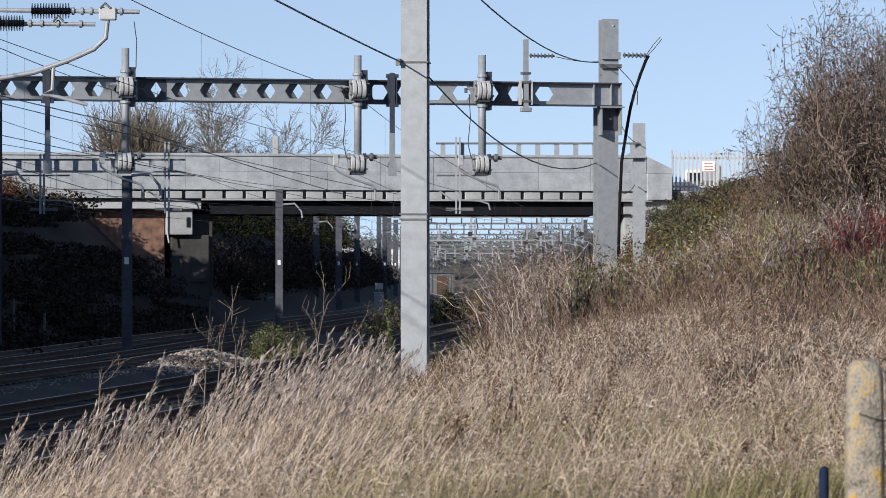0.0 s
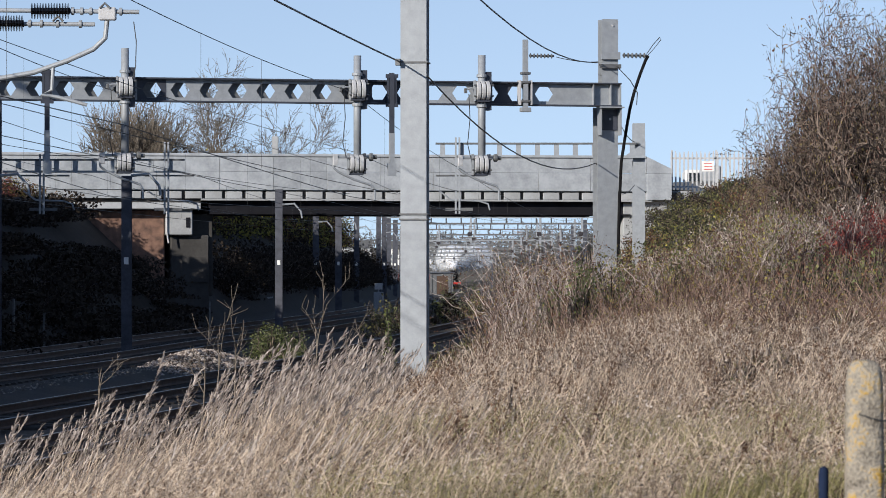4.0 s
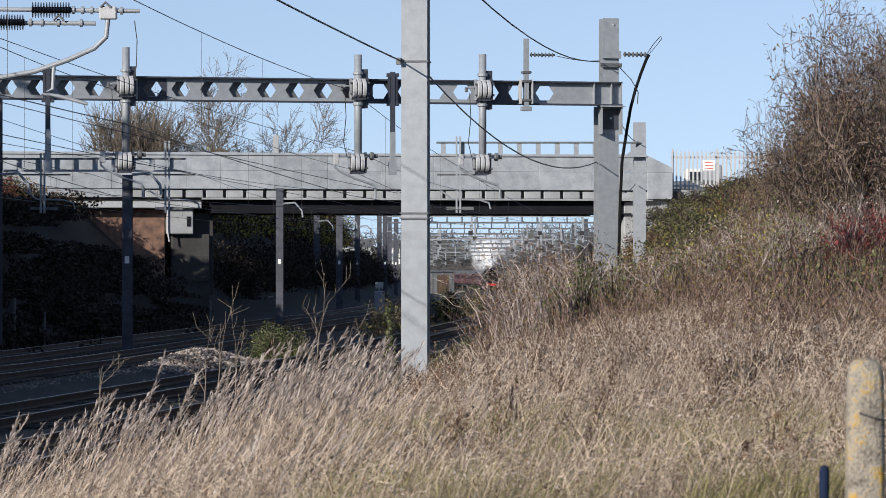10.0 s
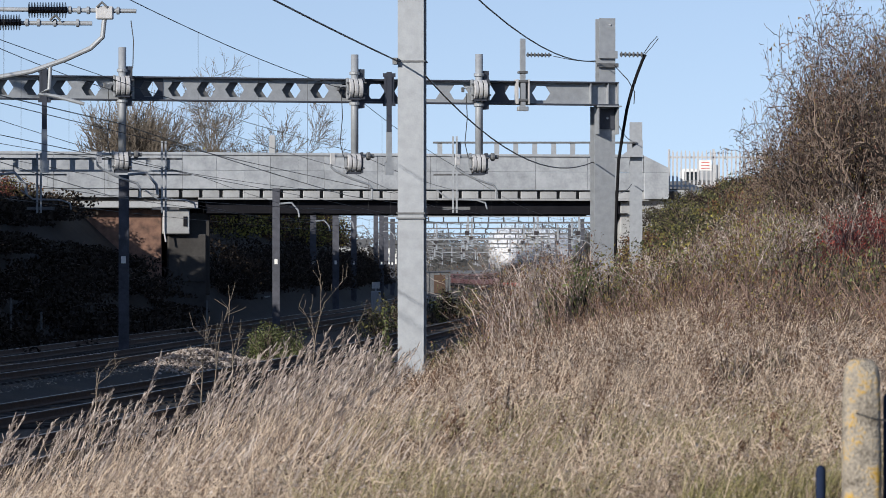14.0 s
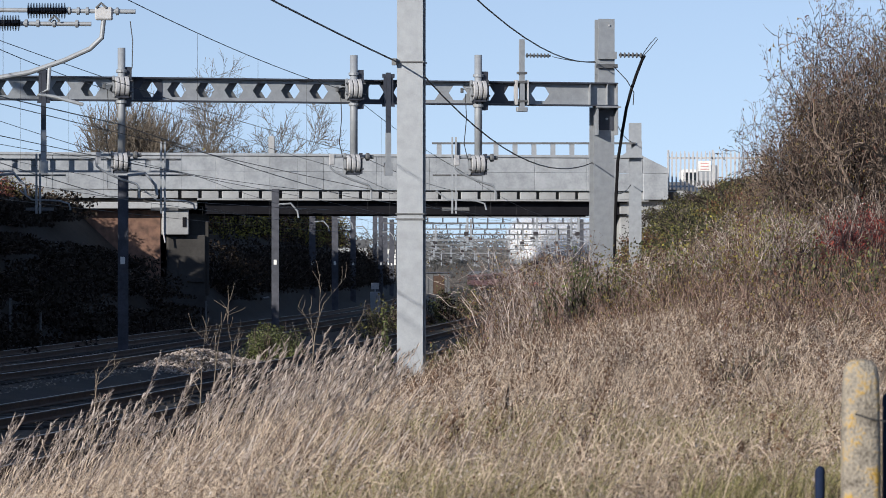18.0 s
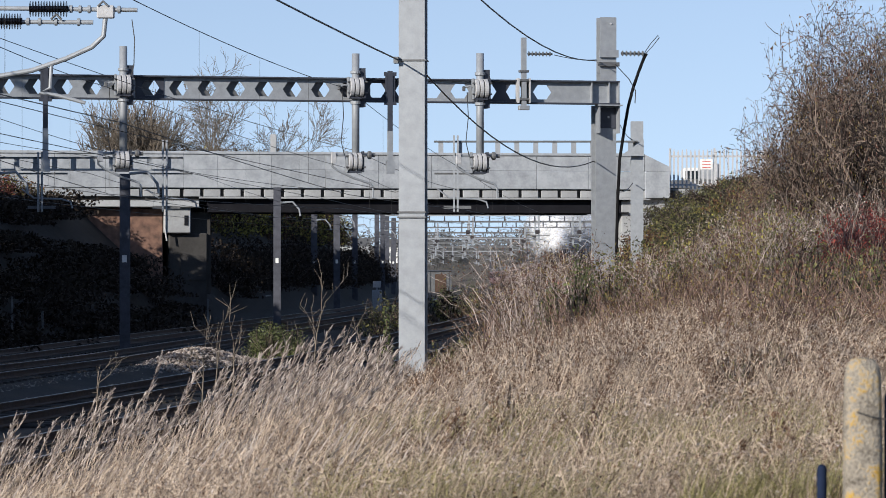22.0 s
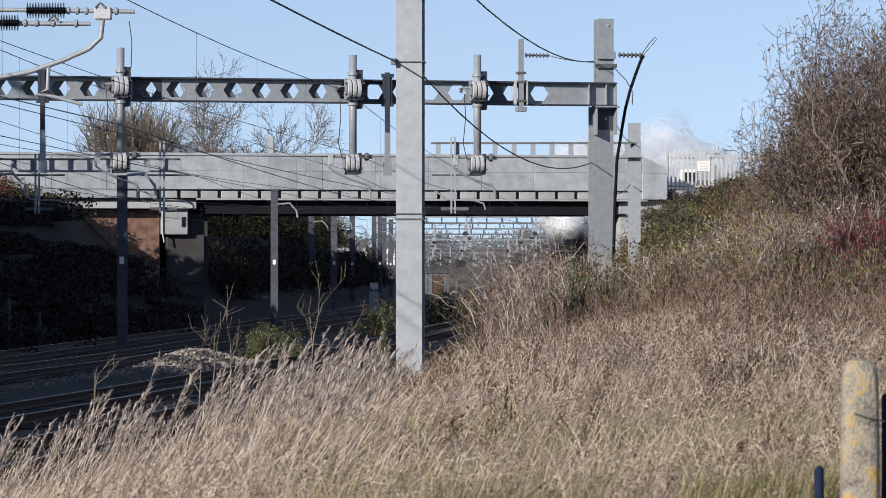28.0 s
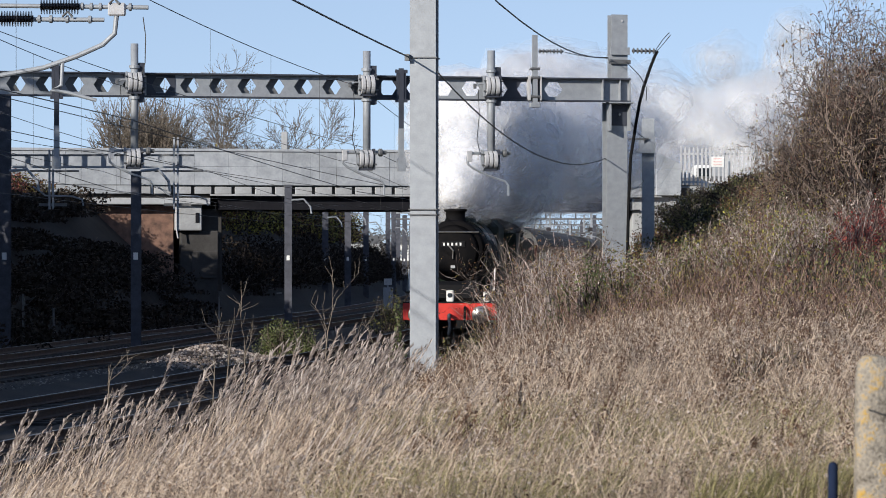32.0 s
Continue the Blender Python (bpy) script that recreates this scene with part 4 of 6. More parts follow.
def scattered(name, label, x, y, h, material, tip_material=None, tip=0.03, tip_share=0.6, thick=1.0, dz=-0.05):
    """Many weeds joined into one stand."""
    z = ground_many(x, y) + dz
    out, tips = [], []
    for i in range(len(x)):
        s, t = WEEDS[int(rng.integers(9))]
        a = rng.uniform(0, 6.283)
        c, sn = math.cos(a) * h[i] * 0.9, math.sin(a) * h[i] * 0.9
        m = np.array([[c, -sn, 0], [sn, c, 0], [0, 0, h[i]]])
        o = np.array([x[i], y[i], z[i]])
        k = np.empty_like(s)
        k[:, 0:3], k[:, 3:6] = s[:, 0:3] @ m.T + o, s[:, 3:6] @ m.T + o
        k[:, 6:8] = s[:, 6:8] * thick * (0.7 + h[i] * 0.4)
        out.append(k)
        if tip_material is not None:
            tt = t[rng.random(len(t)) < tip_share]
            tips.append(tt @ m.T + o)
    th = tagged(new(name, sticks(name, np.concatenate(out), material)), label, "weeds", kind="stuff")
    if tip_material is not None:
        tp = np.concatenate(tips)
        tp = np.repeat(tp, 2, 0) + rng.normal(0, tip * 0.6, (len(tp) * 2, 3))
        part("seed_cluster", leaves("seed_cluster", tp, np.full(len(tp), tip), tip_material), None, th)
    return th


def weed_banks():
    x, y = sown(5600, 30, 84, 3.0, 18, 1.0)
    keep = (patchy(x, y, 0.35, 1.0) > -0.55) & (x > 0.0 + (y - 34) * 0.012) & (y < np.interp(x / y, [0.0, 0.03, 0.045, 0.07, 0.12], [82, 74, 64, 55, 50]))
    keep &= rng.random(len(x)) < np.where((y > 56) & (x / y < 0.021), 0.4, 1.0)
    x, y = x[keep], y[keep]
    scattered("dead_weeds", "stand of grey-brown dead weeds on the bank", x, y, rng.uniform(0.3, 0.75, len(x)) * np.interp(y, [30, 60, 75, 110], [0.75, 0.85, 1.3, 1.3]) * np.interp(x / y, [0.03, 0.07], [1.0, 0.75]), M_WEED, M_SEED, 0.024, 0.3)
    x, y = sown(2200, 42, 88, 6.5, 20, 1.0)
    keep = (patchy(x, y, 0.3, 4.0) > 0.0) & (y < np.interp(x / y, [0.0, 0.045, 0.07, 0.12], [84, 74, 64, 58]))
    x, y = x[keep], y[keep]
    scattered("red_weeds", "red-brown dead willowherb stems among grass", x, y, rng.uniform(0.5, 1.1, len(x)), M_REDWEED, M_HAWLEAF, 0.028, 0.3)
    x, y = sown(1500, 18, 60, 5.0, 18, 1.0)
    keep = (patchy(x, y, 1.6, 5.0) > 0.30) & (x > -0.02 * y)
    x, y = x[keep], y[keep]
    scattered("dock_spikes", "dark brown dock seed spikes in dry grass", x, y, rng.uniform(0.25, 0.5, len(x)), M_SEED, M_SEED, 0.022, 1.0, 0.8)
    # taller pale brambles at the brow, in front of the portal's mast
    x, y = sown(3200, 66, 86, 3.0, 10, 1.0)
    way = x / y
    keep = (way > -0.004) & (way < 0.040) & (rng.random(len(x)) < 0.22 * np.interp(way, [0.010, 0.024], [0.25, 1.0]))
    x, y, way = x[keep], y[keep], way[keep]
    h = np.interp(way, [-0.003, 0.003, 0.006, 0.0085, 0.011, 0.0135, 0.018, 0.033, 0.045], [0.4, 0.5, 0.6, 0.9, 1.75, 2.0, 2.3, 2.2, 1.6]) * rng.uniform(0.6, 1.06, len(x))
    scattered("bramble_canes", "tall pale bare bramble canes on the brow", x, y, h, M_CANE, M_HAWLEAF, 0.03, 0.2, 0.45)


weed_banks()


def leafy_stems():
    """Upright pale stems with a few coloured leaves, in patches over the bank."""
    for label, stem, leaf, n, lo, hi, seed, cut in (("pale upright stems with yellowing leaves on the bank", M_CANE, M_YELLEAF, 800, 0.050, 0.100, 1.0, 0.15), ("upright stems with olive green leaves on the bank", M_CANE, M_GORSE, 650, 0.048, 0.100, 3.0, 0.1), ("brown stems with russet leaves on the bank", M_REDWEED, M_RUSSET, 2600, 0.004, 0.100, 7.0, -0.15), ("bare pale upright stems on the bank", M_CANE, M_PALE, 1500, 0.040, 0.120, 9.0, -0.5)):
        y = rng.uniform(64, 88, n)
        way = rng.uniform(lo, hi, n)
        x = way * y
        keep = (offset_many(x, y) > 3.2) & (patchy(x, y, 0.8, seed) > cut) & (rng.random(n) < np.interp(way, [0.010, 0.022, 0.088, 0.1], [0.12, 0.8, 1.0, 0.35])) & (y > np.interp(way, [0.0, 0.02, 0.045, 0.07, 0.12], [78, 74, 68, 64, 62]))
        x, y, way = x[keep], y[keep], way[keep]
        h = rng.uniform(0.55, 1.25, len(x)) * np.interp(way, [0.004, 0.0085, 0.0115, 0.016, 0.022, 0.036, 0.05, 0.12], [0.3, 0.5, 1.3, 1.55, 1.7, 1.6, 1.15, 1.5])
        scattered("leafy_stems", label, x, y, h, stem, leaf, 0.042, 0.12 if leaf is M_PALE else 0.75, 0.75)


leafy_stems()


def bramble_arcs(n, seed):
    """Long arching bramble canes that cross one another on the brow."""
    r = np.random.default_rng(seed)
    segs, tips = [], []
    done = 0
    while done < n:
        y = r.uniform(66, 90)
        way = r.uniform(-0.001, 0.052)
        x = way * y
        if x - track_x(float(y)) < 3.0 or r.random() > np.interp(way, [0.010, 0.02], [0.3, 1.0]):
            continue
        done += 1
        top = float(np.interp(way, [0.0, 0.006, 0.0085, 0.011, 0.0135, 0.02, 0.035, 0.052], [0.5, 0.65, 0.9, 1.7, 2.0, 2.3, 2.2, 1.4])) * r.uniform(0.5, 1.08)
        a, L = r.uniform(0, 6.283), r.uniform(0.5, 1.8)
        z = float(ground_many(np.array([x]), np.array([y]))[0])
        p = np.array([x, y, z - 0.05])
        for i in range(1, 9):
            t = i / 8.0
            q = np.array([x + math.cos(a) * L * t ** 1.4 + r.normal(0, 0.02), y + math.sin(a) * L * t ** 1.4, z + top * (1.9 * t - 1.0 * t * t * r.uniform(0.85, 1.2)) + r.normal(0, 0.02)])
            rad = 0.0062 * (1.1 - 0.75 * t)
            segs.append((*p, *q, rad, rad * 0.9))
            if i > 2 and r.random() < 0.6:
                e = q + r.normal(0, 0.16, 3) + np.array([0, 0, 0.08])
                segs.append((*q, *e, rad * 0.6, rad * 0.35))
                tips.append(e)
            p = q
        tips.append(p)
    ob = tagged(new("bramble_arcs", sticks("bramble_arcs", segs, M_CANE)), "long arching pale bramble canes over the bank", "brambles", kind="stuff")
    tp = np.array(tips)
    tp = np.repeat(tp, 2, 0) + r.normal(0, 0.035, (len(tp) * 2, 3))
    part("dead_leafage", leaves("dead_leafage", tp, np.full(len(tp), 0.04), M_HAWLEAF), None, ob)


bramble_arcs(300, 77)


def grow(r, segs, tips, p, d, L, rad, lvl, top, wig, up, spread, kids, n=4, short=0.62, least=0.003):
    for i in range(n):
        d = d + r.normal(0, wig, 3)
        d[2] += up
        d = d / np.linalg.norm(d)
        q = p + d * (L / n)
        r1 = rad * (1 - 0.7 * (i + 1) / n)
        segs.append((*p, *q, rad * (1 - 0.7 * i / n), max(r1, least)))
        if lvl < top and i > 0:
            for _ in range(kids):
                e = d + r.normal(0, spread, 3)
                e = e / np.linalg.norm(e)
                grow(r, segs, tips, q, e, L * short * r.uniform(0.7, 1.15), max(r1 * 0.75, least), lvl + 1, top, wig, up, spread, kids, n, short, least)
        p = q
    if lvl >= top:
        tips.append(p)


def tree(name, label, at, height, trunk_r, seed, top, material, leaf=None, leaf_size=0.05, leaf_share=0.3, stems=1, wig=0.16, up=0.05, spread=0.55, kids=2, thin=1.0, group="", least=0.004, short=0.62, lean=0.45, joints=4):
    r = np.random.default_rng(seed)
    segs, tips = [], []
    for s in range(stems):
        d = np.array([r.normal(0, 0.18 if stems == 1 else lean), r.normal(0, 0.18 if stems == 1 else lean), 1.0])
        grow(r, segs, tips, np.array([r.normal(0, 0.05), r.normal(0, 0.05), -0.3]) * (stems > 1) + np.array([0, 0, -0.25]), d, height * 0.62, trunk_r * (1 if stems == 1 else 0.7), 0, top, wig, up, spread, kids, joints, short, least)
    segs = np.array(segs)
    big = np.maximum(segs[:, 6], segs[:, 7]) > trunk_r * 0.28
    th = thing(name, label, "tree" if "tree" in name else "bush", at, group)
    segs[:, 6:8] *= thin
    part("trunk", sticks("trunk", segs[big], material), None, th)
    tagged(part("crown", sticks("crown", segs[~big], material), None, th), kind="stuff")
    if leaf is not None:
        t = np.array(tips)
        t = t[r.random(len(t)) < leaf_share]
        t = np.repeat(t, 2, 0) + r.normal(0, leaf_size * 0.5, (len(t) * 2, 3))
        tagged(part("leafage", leaves("leafage", t, np.full(len(t), leaf_size), leaf), None, th), kind="stuff")
    return th


def g(x, y):
    return float(ground_many(np.array([float(x)]), np.array([float(y)]))[0])


# the hawthorns on the bank: each grown once, then set out by its place and the height of its top
BUSHES = []
HAW = [tree("hawthorn_tree", "tangled hawthorn with grey twigs and few brown leaves", (11.5 + i, 88, g(11.5 + i, 88)), 5.0, 0.085, 105 + 4 * i, 3, M_TWIG, M_RUSSET, 0.042, (0.5, 0.9, 0.6)[i], 5, 0.31, 0.02, 0.7, 2, 1.0, "hawthorns on the bank", 0.0048, 0.5, 0.2, 5) for i in range(3)]
HAW_TOP = [float(np.percentile([v.co.z for c in h.children for v in c.data.vertices], 97)) for h in HAW]
for i, (px, y, top) in enumerate(((1562, 86, 8.2), (1524, 88, 7.9), (1604, 84, 8.4), (1496, 85, 7.2), (1470, 90, 6.8), (1442, 87, 6.2), (1416, 92, 5.7), (1404, 90, 5.3), (1386, 93, 5.0), (1538, 92, 7.2), (1484, 89, 5.9), (1580, 93, 7.9), (1428, 86, 5.1), (1504, 87, 5.4), (1568, 88, 6.0), (1400, 87, 4.8), (1456, 90, 5.4), (1546, 90, 7.7), (1530, 86, 6.4), (1486, 87, 6.4), (1512, 91, 6.9), (1566, 91, 7.4), (1450, 88, 5.8), (1590, 88, 7.0), (1396, 89, 4.9))):
    x = (px - 784) * y / 6500.0
    z = g(x, y)
    j = (0, 2, 0, 2, 0, 2, 1, 1, 1, 0, 1, 2, 1, 1, 0, 1, 2, 1, 1, 2, 1, 0, 1, 2, 1)[i]
    k = (top - z) / HAW_TOP[j]
    t2 = copy_thing(HAW[j], pose(x, y, z, 0, 0, 47.0 * i))
    t2.scale = (0.6 * k, 0.6 * k, k)
for i, (x, y, h) in enumerate(((8.5, 77, 1.5), (9.0, 76, 1.3), (8.1, 79, 1.1), (9.3, 78, 1.7), (7.3, 84, 1.2))):
    BUSHES.append(("red_bush", "small bush with deep red autumn leaves", (x, y, g(x, y)), 0.75, 0.6, h, 420, M_REDLEAF, 0.045, 140, 70 + i))

# low tangles of bramble and blackthorn that cover the bank
BRUSH = [tree(("blackthorn_bush", "bramble_bush", "dogwood_thicket_bush", "ivy_thicket_bush")[i], ("tangled brown blackthorn twigs on the bank", "tangled pale bramble canes on the bank", "red dogwood stems with few red leaves", "twiggy scrub with dark ivy leaves")[i], (6.0 + i, 86 + i, g(6.0 + i, 86 + i)), 1.0, 0.02, 140 + i, 2, (M_TWIG, M_CANE, M_DOGWOOD, M_TWIG)[i], (M_HAWLEAF, M_YELLEAF, M_DEEPRED, M_IVY)[i], 0.05, (0.5, 0.35, 1.0, 0.9)[i], 9, 0.26, 0.0, 0.8, 2, 1.0, "brambles on the bank", 0.0045, 0.62, 0.9) for i in range(4)]
for i in range(400):
    y = float(rng.uniform(58, 122))
    x = float(rng.uniform(0.012, 0.128) * y)
    o = x - track_x(y)
    if o < 4.0:
        continue
    if y < lerp(x / y, [(0.02, 74), (0.045, 66), (0.07, 60), (0.12, 55)]):
        continue
    red = rng.random() < lerp(x / y, [(0.03, 0.0), (0.08, 0.06), (0.087, 0.25), (0.096, 0.20), (0.099, 0.06), (0.104, 0.2), (0.107, 0.4), (0.125, 0.35)])
    t2 = copy_thing(BRUSH[2 if red else (1, 1, 3, 1, 0, 3, 1)[i % 7]], pose(x, y, g(x, y) - 0.08, 0, 0, float(rng.uniform(0, 360))))
    k = float(rng.uniform(0.8, 1.5)) * lerp(x / y, [(0.01, 0.75), (0.03, 1.0), (0.05, 1.0), (0.10, 1.25)]) * lerp(y, [(64, 0.7), (80, 1.0), (120, 1.25)])
    t2.scale = (k, k, k)

for i in range(64):
    y = float(rng.uniform(79, 91))
    x = float(rng.uniform(0.003, 0.038) * y)
    if x - track_x(y) < 2.7:
        continue
    t2 = copy_thing(BRUSH[(0, 3, 0, 3, 1)[i % 5]], pose(x, y, g(x, y) - 0.1, 0, 0, float(rng.uniform(0, 360))))
    k = float(rng.uniform(0.8, 1.15)) * lerp(x / y, [(0.003, 0.4), (0.006, 0.45), (0.0085, 0.45), (0.0135, 0.7), (0.018, 1.2), (0.02, 1.65), (0.038, 1.5)])
    t2.scale = (0.8 * k, 0.8 * k, k)

# paler tangles that catch the sun half way up the bank
for i in range(34):
    y = float(rng.uniform(70, 83))
    x = float(rng.uniform(0.064, 0.099) * y)
    t2 = copy_thing(BRUSH[(1, 1, 0, 1)[i % 4]], pose(x, y, g(x, y) - 0.08, 0, 0, float(rng.uniform(0, 360))))
    k = float(rng.uniform(1.0, 1.4)) * lerp(x / y, [(0.064, 0.9), (0.08, 1.2), (0.099, 1.45)])
    t2.scale = (0.8 * k, 0.8 * k, k)

# bare trees behind the bridge
TREES = "bare trees behind the bridge"
tree("bare_tree", "leafless twiggy tree behind the bridge parapet", (-22.4, 262, 5.0), 7.6, 0.14, 21, 3, M_BARETREE, None, stems=26, wig=0.10, up=0.06, spread=0.34, thin=1.2, group=TREES, least=0.016, lean=0.24)
tree("bare_tree", "leafless tree with spreading pale limbs behind the bridge", (-17.4, 258, 5.0), 9.3, 0.24, 23, 4, M_BARETREE, None, stems=1, wig=0.12, up=0.05, spread=0.5, thin=1.2, group=TREES, least=0.011, lean=0.25)
tree("bare_tree", "leafless tree with spreading pale limbs behind the bridge", (-12.4, 262, 5.0), 8.6, 0.2, 26, 4, M_BARETREE, None, stems=2, wig=0.12, up=0.04, spread=0.55, thin=1.2, group=TREES, least=0.011, lean=0.5)


def bush(name, label, at, rx, ry, h, n, material, leaf=0.07, twigs=140, seed=0, twig_mat=None, group="", low=0.0):
    """A rounded, uneven bush: leaning stems and a mass of separate leaves with gaps."""
    r = np.random.default_rng(seed)
    th = thing(name, label, "bush", at, group)
    d = r.normal(size=(n * 2, 3))
    d /= np.linalg.norm(d, axis=1, keepdims=True)
    d[:, 2] = np.abs(d[:, 2])
    lump = 1 + 0.25 * np.sin(d[:, 0] * 5 + seed) * np.cos(d[:, 1] * 4 + seed * 2) + 0.18 * np.sin(d[:, 2] * 9 + d[:, 0] * 7 + seed)
    rad = (0.45 + 0.55 * r.random(n * 2) ** 0.5) * lump
    pos = d * rad[:, None] * np.array([rx, ry, h * 0.92])
    gap = patchy(pos[:, 0] * 3 / rx, pos[:, 2] * 3 / h, 1.2, seed) + patchy(pos[:, 1] * 3 / ry, pos[:, 2] * 2 / h, 1.5, seed + 2)
    pos = pos[gap > -0.75][:n]
    pos[:, 2] += low
    tagged(part("foliage", leaves("foliage", pos, np.full(len(pos), leaf), material), None, th), kind="stuff")
    m = twigs
    e = r.normal(size=(m, 3))
    e[:, 2] = np.abs(e[:, 2]) + 0.3
    e /= np.linalg.norm(e, axis=1, keepdims=True)
    tip = e * np.array([rx, ry, h]) * r.uniform(0.7, 1.12, (m, 1))
    mid = tip * 0.5 + r.normal(0, 0.08, (m, 3)) * h
    base = r.normal(0, 0.06, (m, 3)) * np.array([rx, ry, 0])
    s = np.concatenate((np.hstack((base, mid, np.full((m, 1), 0.016), np.full((m, 1), 0.011))), np.hstack((mid, tip, np.full((m, 1), 0.011), np.full((m, 1), 0.004)))))
    tagged(part("framework", sticks("framework", s, twig_mat or M_TWIG), None, th), kind="stuff")
    return th


for b in BUSHES:
    bush(*b, group="red bushes")
# green and brown scrub on the steep bank below the fence
for i in range(60):
    y = float(rng.uniform(106, 168))
    x = float(track_x(y) + rng.uniform(3.6, 10.5))
    # every fourth bush takes the scrub colour with shade put into it
    m = (M_IVY, M_DARKSCRUB, M_IVY, M_HAWLEAF)[i % 4]
    bush("ivy_bush", "dark green ivy and bramble scrub on the steep bank", (x, y, g(x, y) - 0.1), float(rng.uniform(1.0, 1.7)), 1.4, float(rng.uniform(0.7, 1.25)), 1700, m, 0.075, 70, i, group="scrub on the steep bank")
for i in range(16):
    y = float(rng.uniform(84, 112))
    x = float(track_x(y) + rng.uniform(8.5, 14.5))
    m = (M_HAWLEAF, M_REDLEAF, M_HAWLEAF, M_YELLEAF)[i % 4]
    bush("bramble_bush", "brown and reddish bramble scrub in autumn colour", (x, y, g(x, y) - 0.1), float(rng.uniform(0.8, 1.4)), 1.2, float(rng.uniform(0.8, 1.4)), 900, m, 0.055, 160, 60 + i, group="bramble scrub")
for i, (x, y, h) in enumerate(((2.47, 66, 1.75), (2.60, 67, 1.85), (2.85, 68, 1.5), (3.15, 67, 1.3), (2.0, 68, 1.4), (3.3, 69, 1.35), (5.6, 88, 1.6))):
    bush("elder_bush", "small leafy green bush at the foot of the mast", (x, y, g(x, y)), 0.32, 0.35, h, 520, (M_GORSE, M_GORSE, M_YELLEAF)[i % 3], 0.06, 30, 90 + i, group="leafy bushes")
for i in range(24):
    deep = i < 15
    y = 64.0 + 0.5 * i if deep else 74.0 + 0.9 * (i - 15)
    x = ((1482 + (i * 41) % 100 if deep else 1362 + (i * 29) % 74) - 784) * y / 6500.0
    bush("dogwood_bush", "red-leaved dogwood on the bank" if deep else "dull red dogwood on the bank", (x, y, g(x, y)), 0.6, 0.5, 1.0 + 0.4 * (i % 4) / 3 if deep else 1.15, 1700 if deep else 480, M_DEEPRED if deep else M_REDLEAF, 0.042, 120, 640 + i, M_DOGWOOD, group="coloured bushes")
for i in range(12):
    y = 81.0 + 0.4 * i
    px = 856 + (i * 53) % 150
    x = (px - 784) * y / 6500.0
    bush("ivy_bush", "dark bramble leaves under pale canes", (x, y, g(x, y) - 0.1), 0.5, 0.5, lerp(px, [(850, 0.4), (890, 0.75), (920, 1.4), (1010, 1.7)]), 620, (M_IVY, M_IVY, M_HAWLEAF)[i % 3], 0.06, 60, 720 + i, group="leafy bushes")
for i in range(12):
    y = 65.0 + 0.8 * i
    x = (1170 + (i * 59) % 150 - 784) * y / 6500.0
    bush("yellowing_bush", "small bush with yellowing leaves", (x, y, g(x, y)), 0.45, 0.4, 0.75 + 0.1 * (i % 4), 260, (M_YELLEAF, M_YELLEAF, M_HAWLEAF)[i % 3], 0.042, 60, 670 + i, group="coloured bushes")
for i, (x, y, h) in enumerate(((-0.25, 84, 0.9), (0.1, 85, 1.0), (0.45, 84, 1.0), (0.8, 86, 1.1))):
    bush("ivy_bush", "dark green leafy bush beside the tall mast", (x, y, g(x, y) - 0.1), 0.5, 0.5, h, 900, M_IVY, 0.075, 60, 210 + i, group="leafy bushes")
for i in range(64):
    y = float(rng.uniform(66, 100))
    way = float(rng.choice([0.052, 0.060, 0.0655, 0.0725, 0.080, 0.090, 0.110, 0.114, 0.118]) + rng.normal(0, 0.004))
    x = way * y
    deep = way > 0.1
    m = M_DEEPRED if deep else ((M_YELLEAF, M_GORSE)[i % 2] if way < 0.08 else M_REDLEAF)
    label = "red-leaved dogwood on the bank" if way > 0.08 else "small bush with yellowing leaves"
    bush("dogwood_bush" if way > 0.08 else "yellowing_bush", label, (x, y, g(x, y)), float(rng.uniform(0.4, 0.75)), 0.5, float(rng.uniform(0.8, 1.5 if way > 0.08 else 1.1)), 620, m, 0.048, 110, 500 + i, (M_DOGWOOD, M_TWIG)[i % 2] if way > 0.08 else M_TWIG, group="coloured bushes")
for i, (x, y) in enumerate(((3.4, 78), (3.8, 79), (4.1, 77), (3.15, 71), (3.5, 73), (3.9, 72), (2.8, 74), (4.4, 74), (6.6, 78), (7.4, 76))):
    bush("yellowing_bush", "low bush with yellow-green autumn leaves", (x, y, g(x, y)), 0.5, 0.45, 0.95 if i < 3 else 0.8, 260, M_YELLEAF, 0.045, 70, 160 + i, group="leafy bushes")
for i in range(9):
    y = 150.0 + i * 9.5
    x = track_x(y) - 6.1 + 0.5 * math.sin(i * 2.2)
    bush("lineside_bush", "dark green bush between the pairs of tracks", (x, y, -0.5), 0.9, 1.2, 1.7 + 0.4 * math.sin(i * 1.7), 800, (M_IVY, M_DARKSCRUB, M_GORSE)[i % 3], 0.10, 60, 180 + i, group="bushes between the tracks")
# dark low growth on the slope under the red bushes
for i in range(26):
    y = 51.0 + 0.6 * i
    x = (1390 + (i * 67) % 190 - 784) * y / 6500.0
    bush("ivy_bush", "low dark green ivy and bramble among pale stems", (x, y, g(x, y) - 0.08), 0.45, 0.4, 0.75 + 0.12 * (i % 4), 420, (M_IVY, M_IVY, M_GORSE, M_RUSSET)[i % 4], 0.05, 40, 850 + i, group="leafy bushes")
